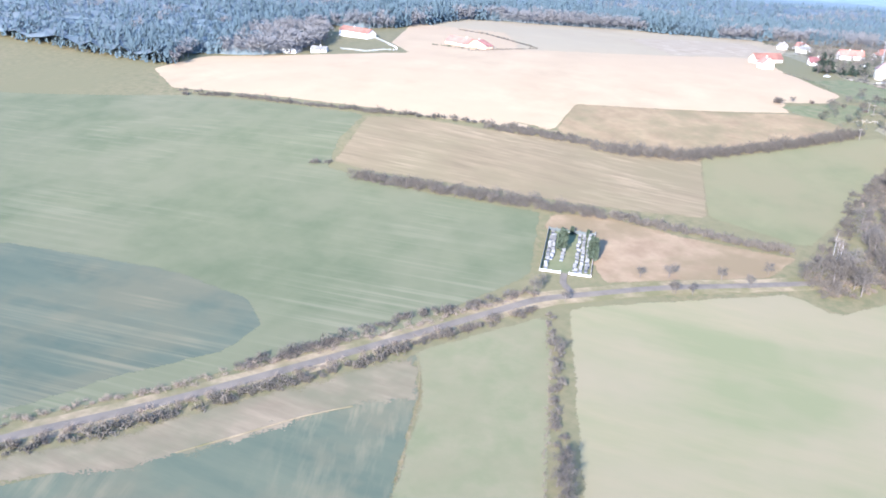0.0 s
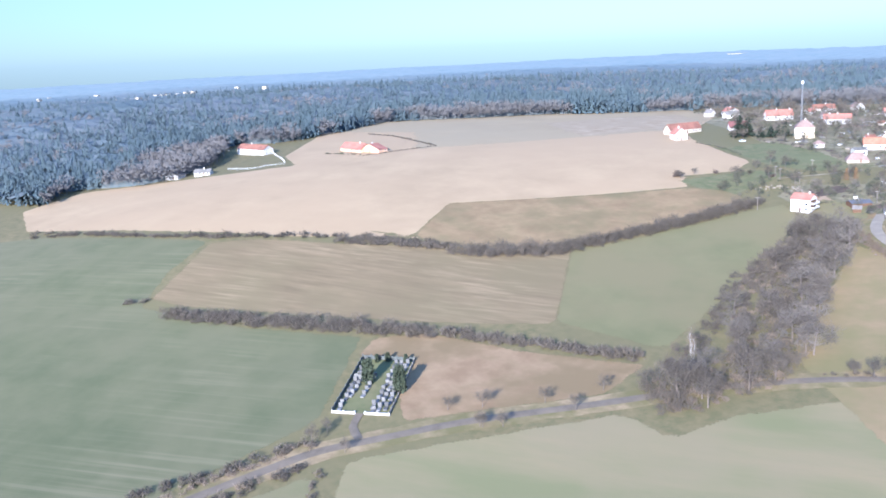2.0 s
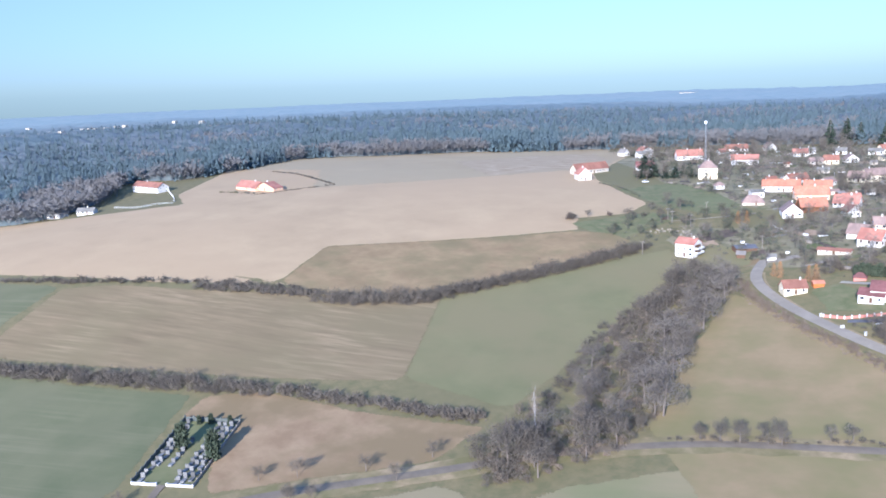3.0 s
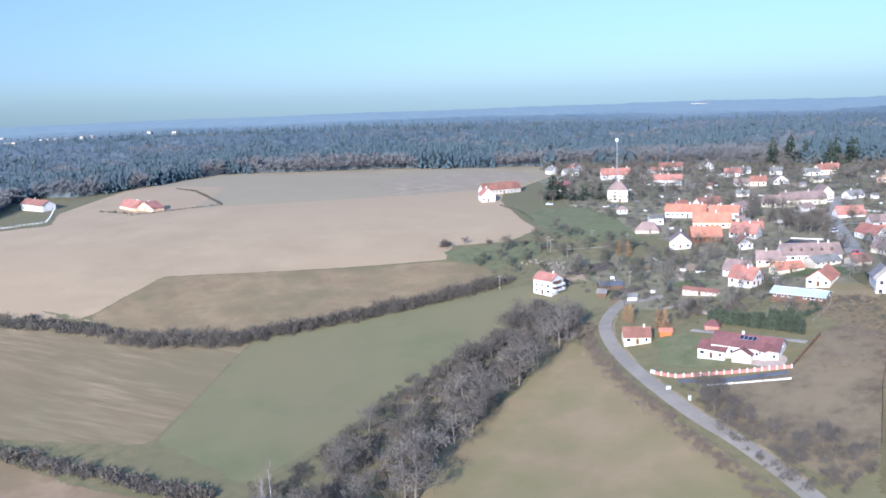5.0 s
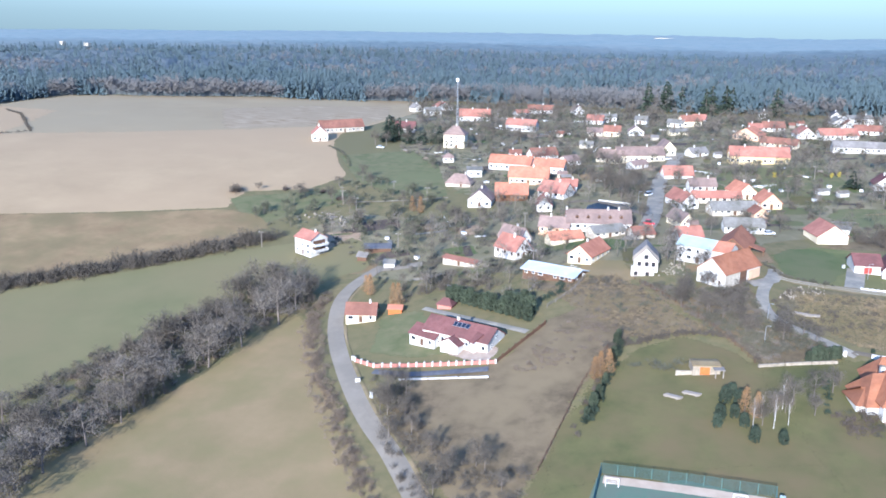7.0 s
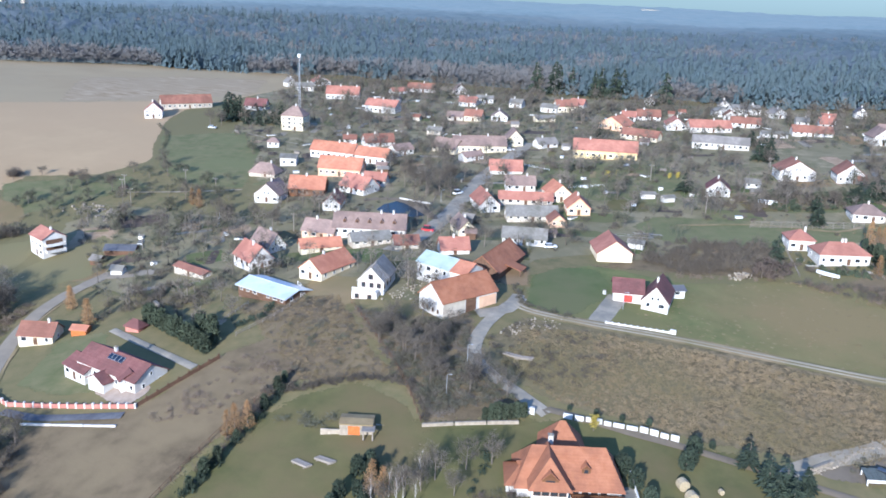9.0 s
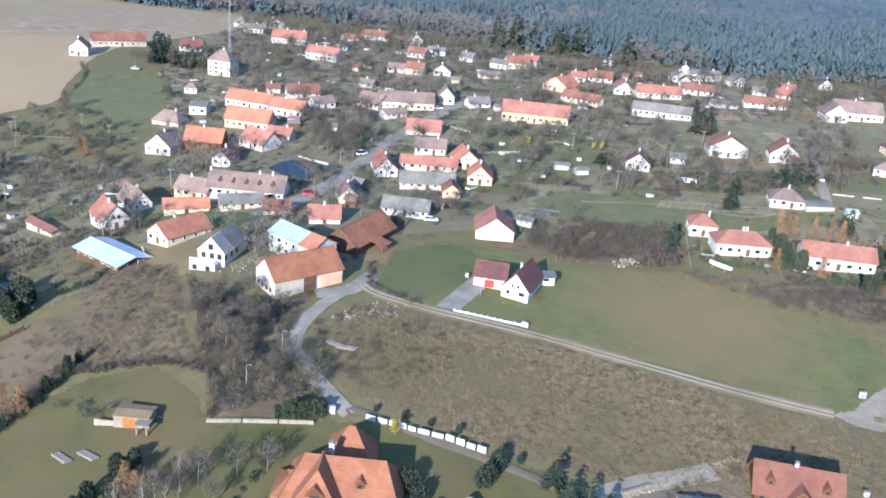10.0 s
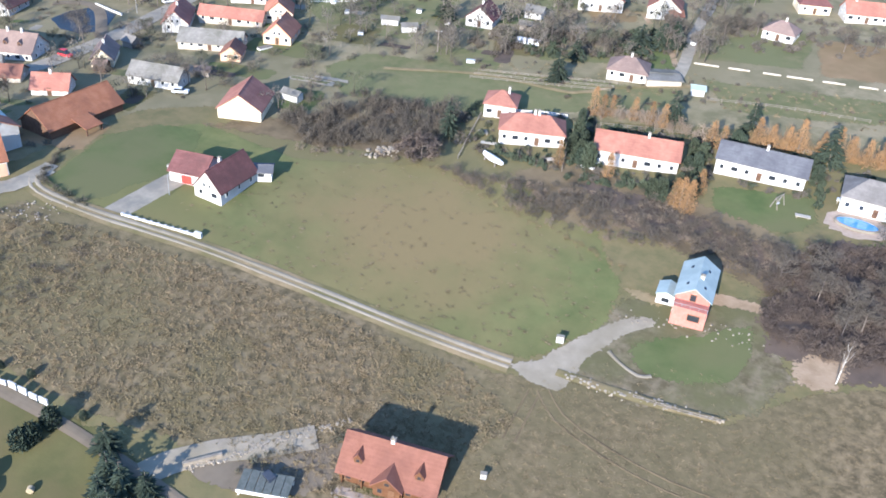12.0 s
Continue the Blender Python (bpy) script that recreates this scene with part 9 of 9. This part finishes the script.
# beds, paths and sheds of the back gardens
brng = random.Random(23)
bed_at = free(inside(village, 330, 92), 0.6)
for k, (x, y) in enumerate(bed_at[:170]):
    g = 0.3 + 0.5 * noise.noise((x * 0.01, y * 0.01, 4.0)) + brng.choice((0, 0, math.pi / 2))
    u, w = brng.uniform(1.5, 5.0), brng.uniform(0.5, 1.9)
    c, q = math.cos(g), math.sin(g)
    key, label = brng.choice((("earth", "dug brown vegetable bed"), ("dark_brush", "dark dug garden bed"), ("gravel", "pale trodden garden path"), ("garden", "green garden strip"), ("verge", "dry straw-coloured garden strip"), ("concrete", "pale garden paving"), ("bright_lawn", "small green garden lawn")))
    patch("garden_bed", [(x + c * a * u - q * b * w, y + q * a * u + c * b * w) for a, b in ((-1, -1), (1, -1), (1, 1), (-1, 1))], M[key], 0.14 + 0.0008 * k, label, "garden", 0.3, 1.0)


def wood_stack(p, rot):
    t = thing("wood_stack", pose(p[0], p[1], gz(*p), 0, 0, rot), "stacked firewood under a grey sheet in a garden", "firewood", "wood stacks")
    for k in range(3):
        part("log_row", tube([(-1.1, 0, 0.15 + 0.26 * k), (1.1, 0, 0.15 + 0.26 * k)], [0.2, 0.2], 6), M["grey_wood"], t)
    part("cover", box(-1.2, -0.35, 0.86, 1.2, 0.35, 0.92), M["eternit"], t, "grey cover sheet")


for k, p in enumerate(bed_at[170:205]):
    if k % 2:
        wood_stack(p, brng.uniform(0, 180))
    else:
        H(p[0], p[1], brng.uniform(-10, 40), brng.uniform(2.4, 3.8), brng.uniform(1.8, 2.6), brng.uniform(1.3, 1.7), "x", brng.uniform(0.4, 0.9), brng.choice(("eternit", "brown_tile", "russet_tile", "grey_slate")), brng.choice(("white", "grey_wood", "old_plaster", "dark_wood")), "among beds", "garden shed", 0, wins=False)

# stones and tent round the log house yard
stones("stone_edging", [(203.2, 386.0), (206.5, 389.7), (209.3, 393.6), (212.1, 397.2)], 110, 0.13, 0.3, "pale field stones along the yard's upper edge", 21)
stones("stone_edging", [(216.7, 387.7), (219.9, 388.2), (223.3, 389.6), (226.3, 390.1)], 70, 0.1, 0.3, "pale stones edging the oval lawn", 22)
for shift in (-0.75, 0.75):
    for pts in ([(230.3, 414.1), (234.0, 410.8), (240.8, 408.6), (248.8, 407.5), (258.0, 407.8)], [(229.5, 413.1), (229.8, 408.4), (230.1, 404.5)]):
        ribbon("track", pts, 0.4, M["brush_ground"], 0.07, "dark wheel track pressed into the meadow", "track", 0.3, shift)

for k in range(7):
    p, q = Vector((218.5, 517.0)), Vector((262.0, 525.0))
    low_wall(p.lerp(q, (k + 0.1 + 0.12 * (k % 3)) / 7), p.lerp(q, (k + 0.95) / 7), 0.35, "old_plaster", "low pale wall along the eastern gardens", 0.22)

# the village pond
patch("water", [(85.8, 462.5), (85.4, 468.0), (88.2, 474.0), (96.0, 472.5), (102.2, 463.0), (99.0, 459.0), (93.5, 458.8)], M["pond_water"], 0.4, "small dark village pond behind a white quay wall", "pond", 0.15, 0.5)
low_wall((87.1, 474.6), (98.0, 472.4), 0.5, "white", "low white quay wall of the pond", 0.3)
hedge([(117.6, 367.5), (117.9, 363.6), (118.3, 360.4), (118.2, 356.7), (118.3, 352.8), (118.0, 348.4), (117.9, 344.1), (117.6, 340.1)], 0.9, 1.6, 0.8, "needles", "dark spiky conifer row along the fence", 91, 0.1, 1.6)
hedge([(116.4, 371.2), (116.8, 365.0), (117.3, 357.8), (116.9, 349.6), (116.7, 342.0), (116.5, 337.1)], 1.0, 1.6, 0.8, "red_twigs", "brown bare brush along the fence", 92, 0.1, 1.1, WOODY)

# clipped shrubs, rough growth and odds and ends of the bungalow gardens
DENSE = [shrub_template(260 + k, 150, 0.42, 0.30, 1.0) for k in range(4)]
BUSHY = [shrub_template(270 + k, 130, 0.42, 0.15, 1.0) for k in range(4)]
row_gardens = [(186.0, 466.0), (192.0, 460.5), (200.0, 461.0), (214.0, 459.5), (232.0, 466.5), (237.0, 470.0), (254.0, 474.5), (262.0, 482.0), (258.0, 488.0), (238.0, 487.0), (214.0, 482.0), (204.0, 482.0), (188.0, 474.0)]
ROW_HOUSES = [(203.8, 467.2, 23, 11.7, 6.5), (222.6, 469.3, 16, 14.6, 6), (242.4, 475.7, 6, 14.8, 6), (261.3, 473.5, 3, 10.9, 8), (198.0, 474.5, 23, 6.5, 6.0)]
POOL_LAWNS = [[(236.5, 470.0), (252.0, 474.5), (252.8, 467.4), (239.5, 462.6)], [(255.0, 461.0), (255.0, 474.0), (268.0, 474.0), (268.0, 461.0)]]


def beside(pts, gap):
    """Those of the places that lie clear of the bungalows, their lawns and the pool."""
    out = []
    for x, y in pts:
        ok = not any(within((x, y), c) for c in POOL_LAWNS)
        for hx, hy, rot, L, W in ROW_HOUSES:
            c, q = math.cos(radians(rot)), math.sin(radians(rot))
            u, v = (x - hx) * c + (y - hy) * q, (y - hy) * c - (x - hx) * q
            ok = ok and not (abs(u) < L / 2 + gap and -gap < v < W + gap)
        if ok:
            out.append((x, y))
    return out


P = beside(inside(row_gardens, 190, 401), 1.0)
scatter("shrub", P, [trng.uniform(0.35, 0.9) for _ in P], DENSE, "thuja", "small dark evergreen shrubs of the bungalow gardens", "shrub", 401, 1.3)
P = beside(inside(row_gardens, 210, 402), 1.0)
scatter("shrub", P, [trng.uniform(0.4, 1.0) for _ in P], BUSHY, "pale_twigs", "bare pale garden shrubs round the bungalows", "shrub", 402, 1.1)
P = beside(inside(row_gardens, 130, 403), 0.8)
scatter("shrub", P, [trng.uniform(0.3, 0.8) for _ in P], DENSE, "green_twigs", "olive garden shrubs round the bungalows", "shrub", 403, 1.0)
for pts in ([(199.5, 461.6), (204.5, 462.2), (210.0, 461.2)], [(213.5, 460.2), (222.0, 462.6), (230.0, 466.6)], [(212.6, 464.6), (212.2, 471.0), (211.4, 477.0)], [(231.0, 470.6), (231.6, 476.0), (230.4, 482.0)], [(252.8, 473.0), (252.0, 479.0), (251.0, 485.5)]):
    hedge(pts, 0.7, 0.9, 0.62, "thuja", "dark clipped garden hedge between bungalow plots", seed=410 + int(pts[0][0]), gaps=0.12, tall=1.5, kind=DENSE)
# trodden and planted plots behind the bungalow row
plots = [(176.0, 488.0), (182.0, 481.0), (200.0, 487.0), (226.0, 497.0), (262.0, 505.0), (262.0, 519.0), (226.0, 513.0), (219.0, 512.0), (204.0, 505.0), (190.0, 500.0)]
P = free(inside(plots, 90, 421), 0.3)
scatter("shrub", P, [trng.uniform(0.3, 0.85) for _ in P], BUSHY, "twigs", "bare currant bushes in the back plots", "shrub", 421, 1.0)
P = free(inside(plots, 260, 422), 0.2)
scatter("dry_grass", P, [trng.uniform(0.25, 0.6) for _ in P], LOOSE, "straw_tuft", "dry grass tufts in the back plots", "grass", 422, 0.7)
for y in (487.2, 489.0, 491.0):
    wire_fence([(181.5, y - 1.2), (194.0, y + 3.0), (208.5, y + 8.0)], 0.6, 2.4, "grey_wood", "low pale rail fence across the long plots")
wire_fence([(212.0, 480.6), (224.0, 484.6), (238.0, 488.4), (252.0, 489.8)], 0.8, 2.2, "grey_wood", "grey fence behind the bungalow row")
wire_fence([(226.5, 501.0), (240.0, 505.0), (256.0, 507.5)], 0.7, 2.4, "grey_wood", "grey fence across the back plots")
# orchard and scrub among the upper houses
upper = [(172.0, 500.0), (188.0, 502.0), (206.0, 508.0), (214.0, 514.0), (212.0, 530.0), (196.0, 524.0), (178.0, 516.0)]
P = free(inside(upper, 120, 441), 0.2)
scatter("thicket", P, [trng.uniform(0.6, 1.5) for _ in P], BUSHY, "twigs", "dark bare bushes among the upper gardens", "thicket", 441, 1.1)
P = free(inside(upper, 40, 442), 0.3)
scatter("thicket", P, [trng.uniform(0.7, 1.5) for _ in P], DENSE, "thuja", "dark evergreen bushes among the upper gardens", "thicket", 442, 1.3)
terrace = [(216.0, 528.0), (226.0, 530.0), (242.0, 536.0), (262.0, 536.0), (262.0, 560.0), (222.0, 556.0)]
P = free(inside(terrace, 110, 443), 0.3)
scatter("thicket", P, [trng.uniform(0.5, 1.4) for _ in P], BUSHY, "pale_twigs", "bare bushes in the gardens of the terrace houses", "thicket", 443, 1.1)
trees("bare", free([(223.2, 537.5), (221.0, 534.0), (227.0, 541.0), (210.5, 526.0), (213.5, 528.5), (246.0, 541.0), (252.0, 545.0)], 0.2), 5.0, 1.1)
# pale clutter on the terraces of the bungalows
for p, rot, dims, key in (((197.2, 463.6), 20, (1.5, 0.5, 0.4), "old_plaster"), ((194.5, 466.5), 35, (0.8, 0.8, 0.5), "concrete"), ((215.6, 465.2), 10, (1.2, 0.4, 0.4), "frame_white"), ((233.6, 471.5), 5, (0.9, 0.5, 0.6), "concrete"), ((251.3, 468.6), 12, (1.2, 0.5, 0.35), "old_plaster"), ((209.0, 464.0), 50, (0.7, 0.5, 0.6), "old_plaster"), ((256.0, 476.0), 0, (0.8, 0.6, 0.6), "frame_white")):
    t = thing("garden_bench", pose(p[0], p[1], gz(*p), 0, 0, rot), "pale slab bench on a bungalow terrace", "bench", "garden benches")
    part("seat", bevelled(box(-dims[0], -dims[1], dims[2] - 0.1, dims[0], dims[1], dims[2]), 0.02), M[key], t)
    for sx in (-1, 1):
        part("leg", box(sx * dims[0] * 0.75 - 0.08, -dims[1] * 0.8, -0.2, sx * dims[0] * 0.75 + 0.08, dims[1] * 0.8, dims[2] - 0.1), M["concrete"], t)
for p, q in (((194.6, 476.6), (199.0, 478.6)), ((200.0, 479.2), (205.5, 480.6))):
    low_wall(p, q, 0.6, "white", "low white garden wall behind the paired bungalow", 0.25)
# rough growth on the grass field beside the new house
meadow = [(165.0, 418.0), (175.4, 413.9), (207.0, 416.5), (226.0, 418.5), (232.0, 429.0), (229.0, 440.0), (220.0, 452.0), (205.0, 453.5), (192.0, 450.5), (172.0, 439.0)]
P = inside(meadow, 700, 451)
scatter("grass_tuft", P, [trng.uniform(0.2, 0.5) for _ in P], BUSHY, "straw_tuft", "short dry tufts in the mown meadow", "grass", 451, 0.25)
